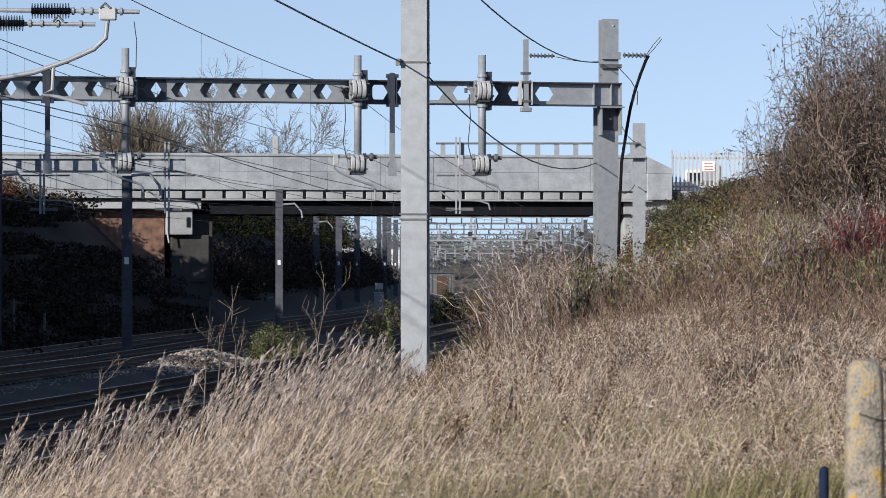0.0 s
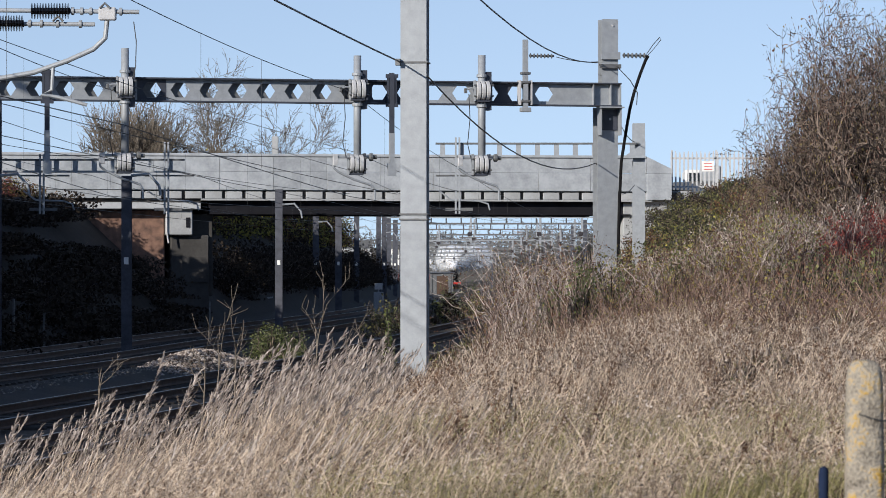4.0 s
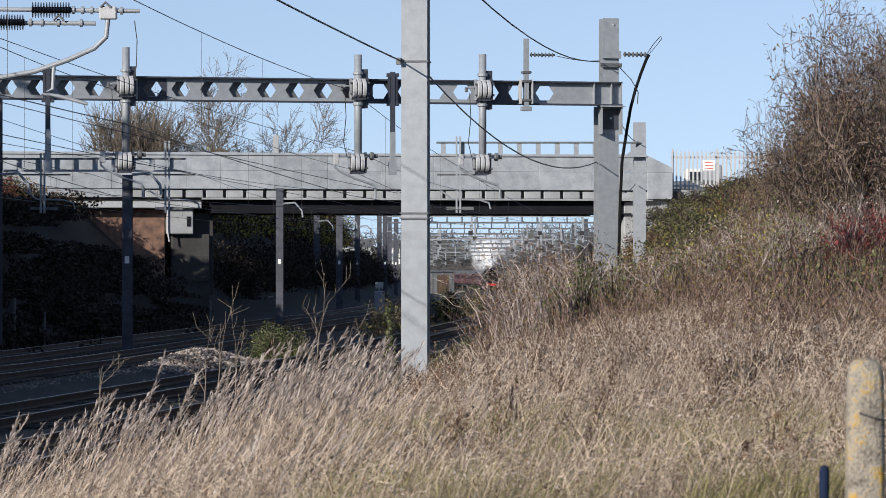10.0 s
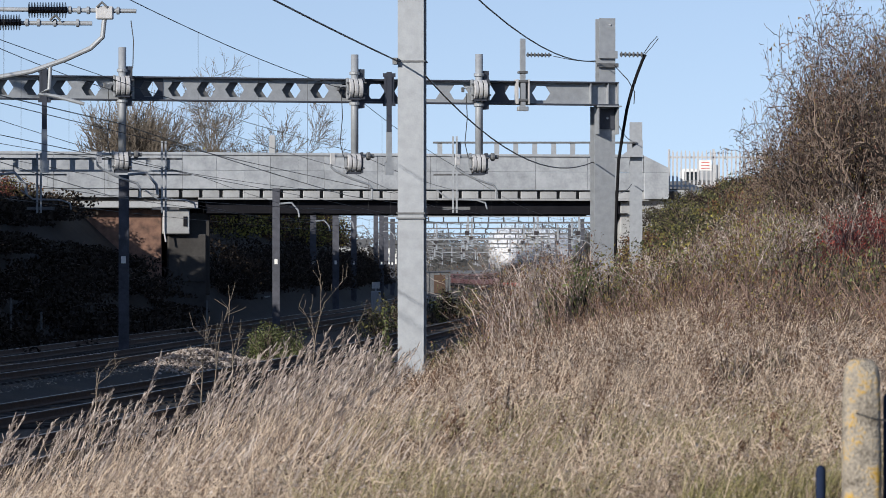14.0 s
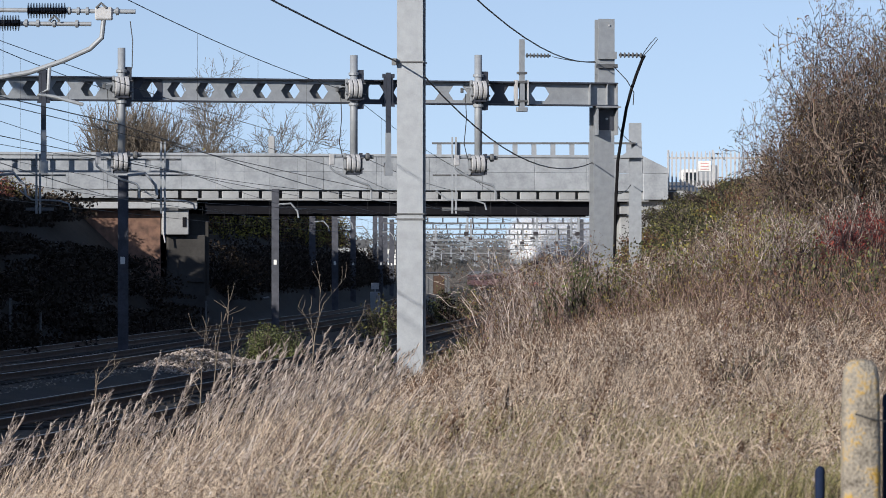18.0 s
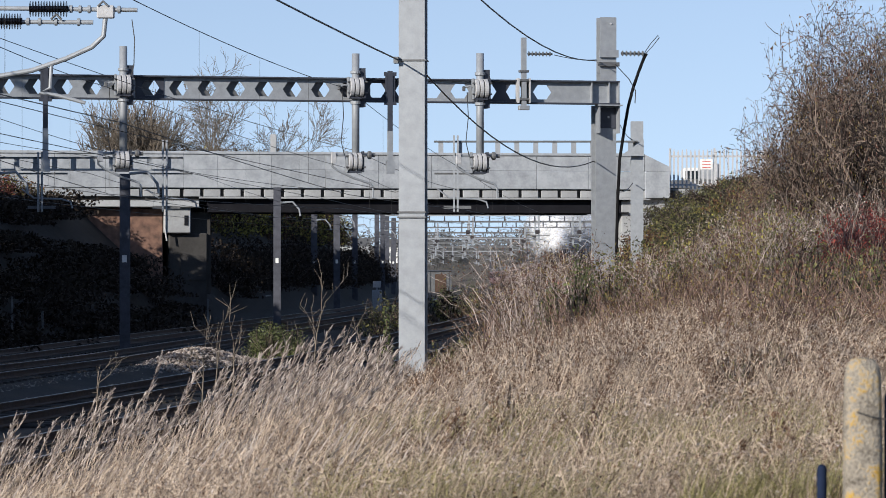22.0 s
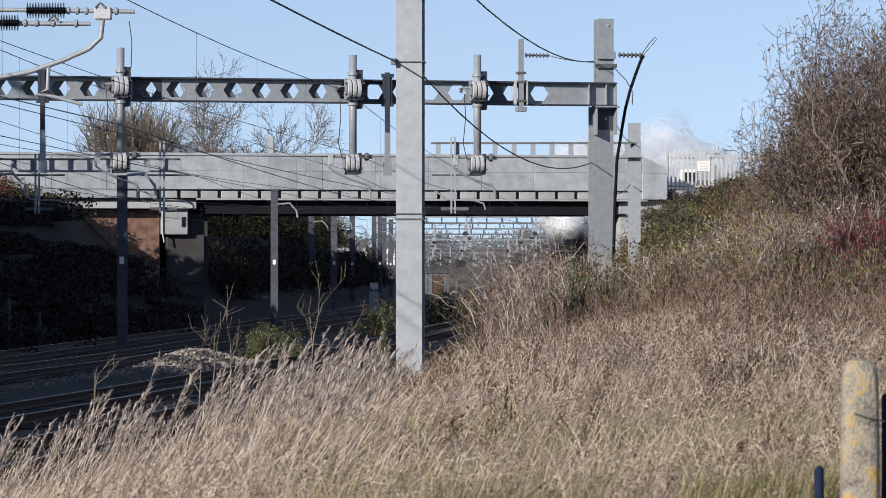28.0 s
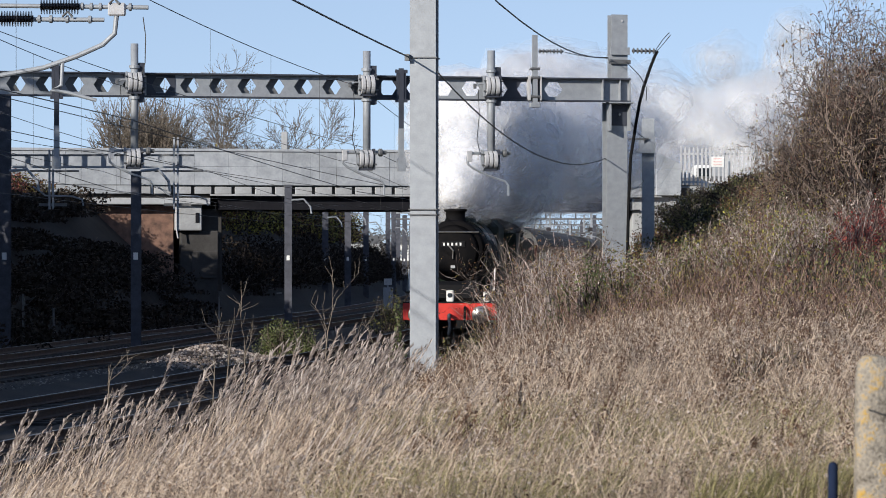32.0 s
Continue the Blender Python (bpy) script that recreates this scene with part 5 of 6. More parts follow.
# small dark brambles and tufts low in the straw
for i, (px, y, rx, h, m, label) in enumerate(((1290, 33, 0.30, 0.33, M_HAWLEAF, "low brown bramble patch in dry grass"), (1336, 34, 0.32, 0.36, M_SEED, "low dark brown bramble patch in dry grass"), (1318, 32, 0.16, 0.34, M_IVY, "low dark green bramble patch in dry grass"), (1366, 33.5, 0.2, 0.36, M_IVY, "low dark green bramble patch in dry grass"), (1036, 21.5, 0.04, 0.30, M_REDWEED, "upright dark dock in dry grass"), (1052, 22, 0.04, 0.36, M_RUSSET, "upright red-brown dock in dry grass"), (905, 25, 0.10, 0.34, M_SEED, "low dark brown bramble patch in dry grass"), (1262, 31, 0.20, 0.30, M_SEED, "low dark brown bramble patch in dry grass"), (1362, 35, 0.13, 0.30, M_GORSE, "small green sprig in dry grass"), (868, 26, 0.16, 0.26, M_SEED, "low dark brown bramble patch in dry grass"), (955, 27, 0.07, 0.24, M_GORSE, "small green sprig in dry grass"), (1420, 38, 0.3, 0.34, M_HAWLEAF, "low brown bramble patch in dry grass"), (700, 36, 0.10, 0.30, M_SEED, "upright dark dock in dry grass"), (1490, 44, 0.35, 0.45, M_GORSE, "small green sprig in dry grass"))):
    x = (px - 784) * y / 6500.0
    bush("bramble_tuft", label, (x, y, g(x, y)), rx, rx, h, int(2600 * rx * h) + 60, m, 0.022, int(160 * rx) + 8, 800 + i, M_WEED, group="tufts in the straw")
# evergreen clumps between the tracks and the bank
for i, (x, y, rx, h) in enumerate(((-5.15, 109, 0.75, 1.0), (-4.75, 110.5, 0.75, 0.95), (-5.5, 111, 0.5, 0.8), (-4.4, 109, 0.4, 0.6), (-0.95, 60, 0.22, 1.6))):
    bush("gorse_bush", "small olive-green bush beside the track", (x, y, -0.3), rx, 0.45, h * 1.15, 1500, M_GORSE, 0.06, 40, 120 + i, group="lineside bushes")


def sapling(x, y, z, h, seed):
    r = np.random.default_rng(seed)
    segs, tips = [], []
    grow(r, segs, tips, np.zeros(3), np.array([0.2, 0.0, 1.0]), h, 0.022, 0, 2, 0.09, 0.04, 0.5, 1, 6, 0.42, 0.005)
    th = thing("bare_sapling", "thin leafless sapling with pale bark by the track", "sapling", (x, y, z), "saplings by the track")
    s = np.array(segs)
    part("stem", sticks("stem", s, M_BARETREE), None, th)


for i, (px, y, zb, h) in enumerate(((545, 62, 0.2, 1.75), (368, 58, -0.05, 1.45), (402, 58, -0.05, 1.4), (352, 59, -0.1, 1.2), (165, 55, -0.1, 1.05), (575, 63, 0.2, 1.2), (655, 64, 0.2, 1.0))):
    sapling((px - 784) * y / 6500.0, y, zb, h, 300 + i)

# shaded scrub on the far bank and along its top, shade put into colour
k = 0
for y in np.arange(92, 330, 2.8):
    if 160 < y < 182:
        continue
    for o, hh in ((-15.9, 0.9), (-17.4, 1.3), (-19.0, 1.7), (-20.8, 2.0)):
        k += 1
        yy = float(y + rng.uniform(-1.2, 1.2))
        if 122 < yy < 170:
            hh *= 0.72 if o > -18 else 0.38
        if yy > 184:
            if k % 2:
                continue
            hh *= 1.7
        x = track_x(yy) + o + float(rng.uniform(-0.6, 0.6))
        far = yy > 184
        # beyond the bridge, lit upper and shaded lower rows are put into colour
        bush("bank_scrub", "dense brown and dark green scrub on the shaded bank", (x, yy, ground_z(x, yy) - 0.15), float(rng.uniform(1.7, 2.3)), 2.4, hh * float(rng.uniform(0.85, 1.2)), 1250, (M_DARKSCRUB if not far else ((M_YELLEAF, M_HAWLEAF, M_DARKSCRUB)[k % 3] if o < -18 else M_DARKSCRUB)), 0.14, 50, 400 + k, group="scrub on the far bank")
# tall dark trees added along the far bank's top to shade the tracks
k = 0
for y in list(np.arange(12, 166, 4.2)) + list(np.arange(188, 310, 6)):
    k += 1
    y = float(y)
    # a gap lets the sun reach the heap and bush between the tracks
    if 86 < y < 96:
        continue
    # before the bridge these added trees stand just out of view
    x = min(track_x(y) - 19.0, -0.124 * y - 3.0) if y < 180 else track_x(y) - 22.0
    gz = ground_z(x, y)
    top = lerp(y, [(70, 12.4), (92, 14.0), (112, 13.5), (126, 11.6), (140, 10.0), (150, 8.9), (156, 8.2), (160, 7.7), (166, 6.6), (186, 7.6), (310, 8.4)])
    bush("lineside_tree", "tall dark tree added on the far bank to shade the cutting", (x, y, gz - 0.2), float(rng.uniform(1.9, 2.4)), 3.0, top * float(rng.uniform(0.93, 1.06)) - gz, 1100, M_DARKSCRUB, 0.55, 30, 900 + k, group="trees on the far bank")

for i, (px, y) in enumerate(((10, 161.5), (45, 162.5), (-20, 160.5))):
    x = (px - 784) * y / 6500.0
    bush("bank_bush", "reddish brown bush beside the bridge end", (x, y, ground_z(x, y) - 0.2), 1.2, 1.0, (1.4, 0.9, 1.6)[i], 1500, (M_HAWLEAF, M_HAWLEAF, M_REDLEAF)[i % 3], 0.09, 90, 700 + i, group="bushes at the bridge")


# ---- overhead wires ----
def catenary(a, b, sag, n=14):
    a, b = Vector(a), Vector(b)
    return [a.lerp(b, i / n) - Vector((0, 0, 4 * sag * (i / n) * (1 - i / n))) for i in range(n + 1)]


def wire_run(name, label, spans, r, droppers=None):
    """A wire through its supports; each span sags."""
    th = thing(name, label, "wire", spans[0][0], "overhead wires")
    o = Vector(spans[0][0])
    for a, b, s in spans:
        part("span", rods([p - o for p in catenary(a, b, s)], r, 5), M_WIRE, th)
    for a, b in droppers or ():
        part("dropper", rods([Vector(a) - o, Vector(b) - o], 0.004, 4), M_WIRE, th)
    return th


def line_wires(off, sup):
    """Messenger and contact wire of one track over its supports (y, x, messenger z, contact z)."""
    mess, cont, drops = [], [], []
    for (y0, x0, m0, c0), (y1, x1, m1, c1) in zip(sup, sup[1:]):
        L = y1 - y0
        sag = 0.0035 * L if L < 60 else 0.25
        mess.append(((x0, y0, m0), (x1, y1, m1), sag))
        cont.append(((x0, y0, c0), (x1, y1, c1), 0.03))
        n = max(2, int(L / 7))
        for i in range(1, n):
            s = i / n
            x, y = x0 + (x1 - x0) * s, y0 + L * s
            drops.append(((x, y, m0 + (m1 - m0) * s - 4 * sag * s * (1 - s)), (x, y, c0 + (c1 - c0) * s)))
    wire_run("messenger_wire", "thin dark messenger wire with droppers over the track", mess, 0.008, drops)
    wire_run("contact_wire", "thin dark contact wire over the track", cont, 0.008)


def sup(off, rows):
    return [(y, track_x(y) + off + st, m, c) for y, st, m, c in rows]


line_wires(0, [(22, -8.0, 6.9, 4.9), (56.5, -4.95, 6.70, 4.72), (88.4, -2.28, 6.76, 4.22), (119.8, 0.55, 5.7, 4.35), (169.5, 4.9, 4.78, 4.36), (215, 7.9, 5.4, 4.5), (300, 10.6, 5.9, 4.7)])
line_wires(-3.5, [(24, -12.0, 6.9, 4.9), (56.5, -8.55, 6.70, 4.72), (87.0, -7.9, 6.72, 4.20), (119.8, -3.2, 5.7, 4.35), (169.5, 1.4, 4.78, 4.36), (215, 4.4, 5.4, 4.5), (300, 7.1, 5.9, 4.7)])
line_wires(-9.5, sup(-9.5, [(56.5, 0.2, 6.7, 4.75), (88.4, -0.2, 6.2, 4.7), (119.8, 0.2, 5.5, 4.4), (169.5, -0.1, 4.8, 4.37), (215, 0.2, 5.4, 4.5), (300, -0.2, 5.9, 4.7)]))
line_wires(-13.0, sup(-13.0, [(56.5, 0.2, 6.7, 4.75), (88.4, -0.2, 6.2, 4.7), (119.8, 0.2, 5.5, 4.4), (169.5, -0.1, 4.8, 4.37), (215, 0.2, 5.4, 4.5), (300, -0.2, 5.9, 4.7)]))
# wire tied to the near mast, and the feeder to the portal's mast head
wire_run("return_wire", "dark stranded return wire tied to the masts", [((-5.2, 14, 6.15), (-0.70, 56.3, 5.68), 0.12), ((-0.26, 56.3, 5.45), (3.70, 90.0, 5.07), 0.62), ((3.72, 90.2, 5.07), (6.2, 120.0, 5.2), 0.5)], 0.013)
wire_run("feeder_wire", "dark stranded feeder wire sagging to the mast head", [((-1.6, 30, 6.9), (3.76, 90.0, 7.55), 0.75), ((3.8, 90.1, 7.5), (6.2, 120.0, 6.6), 0.4)], 0.013)
wire_run("overlap_wire", "dark wires crossing over the tracks", [((-11.5, 28, 5.6), (-6.8, 56.5, 5.04), 0.03), ((-6.8, 56.5, 5.04), (-1.16, 89.6, 4.30), 0.05)], 0.007)
wire_run("overlap_wire", "dark wires crossing over the tracks", [((-6.9, 56.5, 4.57), (-3.8, 110.0, 4.55), 0.03), ((-3.8, 110, 4.55), (0.2, 168.0, 4.4), 0.03)], 0.007)
wire_run("overlap_wire", "dark wires crossing over the tracks", [((-9.5, 78.0, 5.15), (-7.9, 89.5, 5.10), 0.03), ((-7.9, 89.5, 5.10), (-3.0, 119.8, 4.9), 0.1)], 0.007)
wire_run("overlap_wire", "dark wires crossing over the tracks", [((-8.0, 62.0, 6.55), (-2.1, 89.5, 5.3), 0.12), ((-2.1, 89.5, 5.3), (0.4, 119.8, 5.0), 0.1)], 0.007)
wire_run("tie_wire", "thin tie wire below the boom", [((2.72, 89.8, 7.66), (3.78, 89.9, 7.52), 0.03)], 0.009)


def near_cantilever():
    """Insulated cantilever tubes of a nearer structure, reaching in over the tracks."""
    th = thing("overhead_cantilever", "galvanised cantilever tubes with dark ribbed insulators", "cantilever", (-5.6, 56.5, 0))
    part("hanger", boxed(-1.75, -1.45, -0.15, 0.15, 5.2, 8.9, bevel=0.01), M_GALV, th, "steel hanger above the tracks")
    part("upper_tube", rods([(-1.5, -0.05, 6.48), (0.9, -0.05, 6.45)], 0.035, 10), M_GALV, th)
    part("lower_tube", rods([(-1.5, -0.05, 6.27), (0.22, -0.05, 6.26)], 0.035, 10), M_GALV, th)
    insulator("insulator", th, (-0.76, -0.05, 6.465), "x", 0.60, 0.125, 14, M_PORC_DARK)
    insulator("insulator", th, (-1.45, -0.05, 6.275), "x", 0.58, 0.125, 14, M_PORC_DARK)
    for x, z in ((-0.12, 6.465), (0.02, 6.462), (0.16, 6.46), (0.62, 6.455), (-0.78, 6.272), (-0.60, 6.27), (-0.35, 6.268), (0.0, 6.264)):
        part("collar", lathe([(-0.025, 0.05), (-0.02, 0.06), (0.02, 0.06), (0.025, 0.05)], 12, "x", (x, -0.05, z)), M_GALV, th)
    part("clamp_loop", rods([(0.30, -0.12, 6.5), (0.38, -0.12, 6.58), (0.46, -0.12, 6.5)], 0.02), M_GALV_DARK, th)
    part("clamp_loop", rods([(-0.42, -0.12, 6.3), (-0.34, -0.12, 6.38), (-0.26, -0.12, 6.3)], 0.02), M_GALV_DARK, th)
    part("wire_clamp", boxed(0.28, 0.55, -0.12, 0.02, 6.32, 6.52, bevel=0.02), M_PORC, th)
    part("strut", rods([(-1.4, -0.05, 5.40), (-0.72, -0.05, 5.52), (-0.2, -0.05, 5.70), (0.2, -0.05, 5.88), (0.38, -0.05, 6.05), (0.41, -0.05, 6.34)], 0.04, 10), M_GALV, th, "rising diagonal tube")
    part("steady_arm", rods([(-0.42, -0.05, 5.62), (-0.44, -0.05, 5.25), (-0.60, -0.05, 5.18), (-0.34, -0.05, 5.14), (0.1, -0.05, 5.02)], 0.03, 8), M_GALV, th)
    part("jumper", rods([(0.82, -0.08, 6.3), (0.86, -0.08, 6.0), (0.85, -0.08, 5.6), (0.80, -0.08, 5.42)], 0.01, 4), M_WIRE, th)


near_cantilever()


# ---- gantries far down the line ----
def far_portal(y, xs):
    c = track_x(y)
    th = thing("far_gantry", "pale steel gantry over the distant tracks", "gantry", (c, y, dip(y)), "distant gantries")
    for x in (3.4, -16.6):
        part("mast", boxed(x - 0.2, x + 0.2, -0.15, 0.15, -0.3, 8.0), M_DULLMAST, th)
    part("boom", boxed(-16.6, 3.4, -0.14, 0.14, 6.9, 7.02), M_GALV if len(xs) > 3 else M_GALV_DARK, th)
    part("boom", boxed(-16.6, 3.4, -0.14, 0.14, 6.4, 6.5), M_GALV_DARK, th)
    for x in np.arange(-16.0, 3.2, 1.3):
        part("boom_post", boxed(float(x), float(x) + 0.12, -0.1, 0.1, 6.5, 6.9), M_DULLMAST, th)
    for x in xs:
        part("drop_post", boxed(x - 0.09, x + 0.09, -0.3, -0.14, 4.7, 7.4), M_GALV, th)
        part("registration_tube", boxed(x - 1.0, x + 1.0, -0.3, -0.2, 5.2, 5.28), M_GALV_DARK, th)
        part("insulator", boxed(x - 0.3, x + 0.1, -0.34, -0.16, 5.35, 5.7, bevel=0.05), M_PORC_DARK, th)
        part("steady_arm", rods([(x - 0.9, -0.25, 5.1), (x + 0.5, -0.25, 4.85), (x + 0.9, -0.25, 4.6)], 0.04, 5), M_GALV, th)


for y, xs in ((318, (1.0, -2.6, -8.6, -12.4)), (352, (1.2, -2.4, -8.4)), (388, (0.8, -2.8, -8.8, -12.0)), (430, (1.0, -2.6, -12.4)), (478, (1.0, -2.6, -8.6, -12.4)), (530, (1.3, -8.2, -12.4)), (590, (1.0, -2.6, -8.6)), (660, (1.0, -2.6, -8.6, -12.4)), (745, (1.0, -8.6))):
    far_portal(float(y), xs)


def far_building(name, label, x, y, w, d, h, wall, windows, roof=1.6):
    th = thing(name, label, "building", (x, y, dip(y) + rise(y)))
    part("wall", boxed(-w / 2, w / 2, 0, d, -0.3, h, bevel=0.03), wall, th)
    b = bmesh.new()
    vs = [b.verts.new(p) for p in ((-w / 2 - 0.3, -0.3, h), (w / 2 + 0.3, -0.3, h), (w / 2 + 0.3, d + 0.3, h), (-w / 2 - 0.3, d + 0.3, h), (-w / 2 - 0.3, d / 2, h + roof), (w / 2 + 0.3, d / 2, h + roof))]
    for f in ((0, 1, 5, 4), (2, 3, 4, 5), (0, 4, 3), (1, 2, 5), (3, 2, 1, 0)):
        b.faces.new([vs[i] for i in f])
    part("roof", b, M_ROOF, th)
    for i in range(windows):
        wx = -w / 2 + (i + 0.5) * w / windows
        part("window", boxed(wx - w / windows * 0.17, wx + w / windows * 0.17, -0.05, 0.05, h * 0.55, h * 0.8), M_GLASS, th)
    return th


# the shade on this pale hut is put into dark walls and posts
hut = far_building("lineside_hut", "pale lineside hut with a red-brown door", -0.5, 560, 3.6, 3, 3.0, M_GALV_DARK, 0, 0.15)
for dx in (-1.7, -1.0, 1.2):
    part("post", boxed(dx, dx + 0.25, -0.12, -0.07, -0.3, 2.9), M_GALV_DARK, hut)
part("door", boxed(-0.7, 1.0, -0.06, -0.004, -0.2, 2.6, bevel=0.01), M_RUST, hut, "red-brown double door")
for px, y, h in ((925, 640, 6.5), (945, 660, 7.5), (965, 700, 8.5), (985, 690, 9.0), (1005, 720, 9.0), (1025, 700, 9.5), (1045, 730, 9.5), (1065, 700, 9.0), (955, 780, 9.0), (775, 860, 9.0), (760, 900, 8.0), (800, 900, 6.0)):
    if px == 925:
        FAR = tree("far_tree", "hazy leafless tree far beside the railway", ((px - 784) * y / 6500.0, y, rise(y)), h, 0.16, 61, 3, M_FARTREE, None, stems=5, wig=0.16, up=0.03, spread=0.5, group="far trees", least=0.03, lean=0.5)
    else:
        t2 = copy_thing(FAR, pose((px - 784) * y / 6500.0, y, rise(y), 0, 0, px * 3.0))
        t2.scale = (h / 6.5,) * 3
for i in range(4):
    x = -60 + i * 16.0 + float(rng.uniform(-3, 3))
    far_building("distant_house", "pale distant house above the railway", x, 1180.0 + float(rng.uniform(-60, 60)), float(rng.uniform(9, 15)), 8, float(rng.uniform(4.5, 6.5)), (M_WHITE, M_PORC, M_CONC)[i % 3], 5, 2.6)
# a leafless wood beside the curve
pos = []
for i in range(60):
    y = float(rng.uniform(760, 840))
    px = float(rng.uniform(884, 1060))
    h = lerp(px, [(884, 5.5), (910, 9.0), (960, 10.5), (1060, 10.0)]) * float(rng.uniform(0.7, 1.05))
    p = rng.normal(size=(260, 3)) * np.array([1.5, 1.5, h * 0.24]) + np.array([(px - 784) * y / 6500.0, y, h * 0.52 + dip(y)])
    pos.append(p)
pos = np.concatenate(pos)
tagged(new("far_wood", leaves("far_wood", pos, np.full(len(pos), 0.32), M_FARWOOD)), "brown leafless wood beside the distant curve", "trees", kind="stuff")
# a far row of trees
pos = []
for i in range(420):
    x = float(rng.uniform(-190, 230))
    y = 1390 - 430 * float(rng.random()) ** 1.6
    h = float(rng.uniform(3, 8))
    p = rng.normal(size=(70, 3)) * np.array([3.2, 3.0, h * 0.26]) + np.array([x, y, h * 0.55 + rise(y)])
    pos.append(p)
pos = np.concatenate(pos)
tagged(new("far_trees", leaves("far_trees", pos, np.full(len(pos), 0.8), M_FARTREE)), "distant dark tree line on the horizon", "trees", kind="stuff")


# ---- palisade fence and the van behind it, at the bridge end ----
def palisade():
    th = thing("palisade_fence", "pale galvanised palisade fence at the bridge end", "fence", (10.62, 172.0, 6.0))
    pale = bmesh.new()
    w, t = 0.085, 0.012
    vs = [pale.verts.new((x, y, z)) for y in (0, t) for x, z in ((-w / 2, 0.05), (w / 2, 0.05), (w / 2, 1.78), (0.012, 1.92), (-0.012, 1.92), (-w / 2, 1.78))]
    pale.faces.new(vs[5::-1])
    pale.faces.new(vs[6:])
    for i in range(6):
        j = (i + 1) % 6
        pale.faces.new((vs[i], vs[j], vs[j + 6], vs[i + 6]))
    pm = mesh_of(pale, "pale", M_PORC)
    for i in range(24):
        ob = part("pale", pm, None, th)
        ob.location = (i * 0.196, -0.03 + 0.02 * math.sin(i), 0.02 * math.sin(i * 2.1))
    for z in (0.22, 1.55):
        part("fence_rail", boxed(-0.05, 4.65, 0.0, 0.05, z, z + 0.09), M_PORC, th)
    for x in (-0.02, 2.05, 4.4):
        part("fence_post", boxed(x, x + 0.09, 0.0, 0.1, -0.6, 1.98), M_PORC, th)
    sign = part("warning_sign", boxed(1.42, 2.0, -0.07, -0.055, 0.98, 1.46), M_WHITE, th, "white warning sign with red bars")
    for z in (1.06, 1.2, 1.34):
        part("sign_bar", boxed(1.52, 1.90, -0.076, -0.072, z, z + 0.025), M_RED, sign)


palisade()


def van():
    th = thing("parked_van", "dark van with pale cab roof behind the palisade fence", "van", (12.4, 177.0, 5.45))
    part("body", boxed(-1.45, 0.95, 0, 1.8, 0.45, 1.15, bevel=0.12), M_GALV_DARK, th, "dark lower body")
    part("cab_roof", boxed(-0.85, 0.0, 0.05, 1.75, 1.14, 1.75, bevel=0.12), M_WHITE, th)
    part("load_body", boxed(0.02, 0.95, 0.05, 1.75, 1.14, 1.95, bevel=0.08), M_GALV, th)
    part("side_window", boxed(-0.72, -0.12, 0.03, 0.06, 1.2, 1.6), M_GLASS, th)
    for x in (-1.1, 0.6):
        wheel = part("wheel", lathe([(-0.1, 0.25), (-0.1, 0.33), (0.12, 0.33), (0.12, 0.25)], 18, "y", (x, 0.1, 0.33)), M_RUBBER, th)
        part("rim", lathe([(-0.115, 0.02), (-0.115, 0.19), (-0.09, 0.2)], 14, "y", (x, 0.1, 0.33)), M_GALV, wheel)


van()


# ---- fence posts beside the camera ----
def lichen_post():
    th = thing("fence_post", "weathered concrete fence post with orange lichen", "post", (1.655, 14.5, 0))
    bm = bmesh.new()
    n, rings = 20, []
    for z, k in ((0.9, 1.06), (1.4, 1.05), (1.8, 1.03), (2.0, 1.0), (2.09, 0.97), (2.14, 0.86), (2.164, 0.64), (2.172, 0.27)):
        ring = []
        for i in range(n):
            a = 2 * math.pi * i / n
            c, s = math.cos(a), math.sin(a)
            q = 0.074 * k / max(abs(c), abs(s)) ** 0.72
            q *= 1 + 0.035 * noise.noise((c * 3, s * 3, z * 9)) + 0.02 * noise.noise((c * 11, s * 11, z * 30))
            ring.append(bm.verts.new((c * q, s * q, z)))
        rings.append(ring)
    for A, B in zip(rings, rings[1:]):
        for i in range(n):
            bm.faces.new((A[i], A[(i + 1) % n], B[(i + 1) % n], B[i]))
    bm.faces.new(rings[-1])
    part("post", bm, M_LICHEN, th, "", True)
    part("wire_staple", rods([(-0.03, -0.078, 1.96), (0.03, -0.08, 1.94), (0.09, -0.07, 1.93)], 0.004, 4), M_WIRE, th)


lichen_post()
for x, y, top in ((1.505, 14.6, 1.745), (1.785, 14.7, 2.03)):
    th = thing("stake", "thin dark blue plastic stake beside the fence post", "stake", (x, y, 0), "dark stakes")
    part("stake", lathe([(0.9, 0.019), (top - 0.02, 0.02), (top - 0.006, 0.016), (top, 0.006)], 10), M_BLUE, th, "", True)

# ---- lineside details in the cutting ----
for px, y in ((667, 205),):
    th = thing("signal_marker", "small pale sign on a grey lineside cabinet", "cabinet", ((px - 784) * y / 6500.0, y, 0))
    part("cabinet", boxed(-0.28, 0.28, -0.2, 0.2, -0.4, 1.1, bevel=0.03), M_GALV, th)
    part("sign", boxed(-0.22, 0.22, -0.24, -0.21, 1.25, 1.6), M_PORC, th)
    part("sign_post", boxed(-0.04, 0.04, -0.2, -0.14, 1.1, 1.3), M_GALV, th)


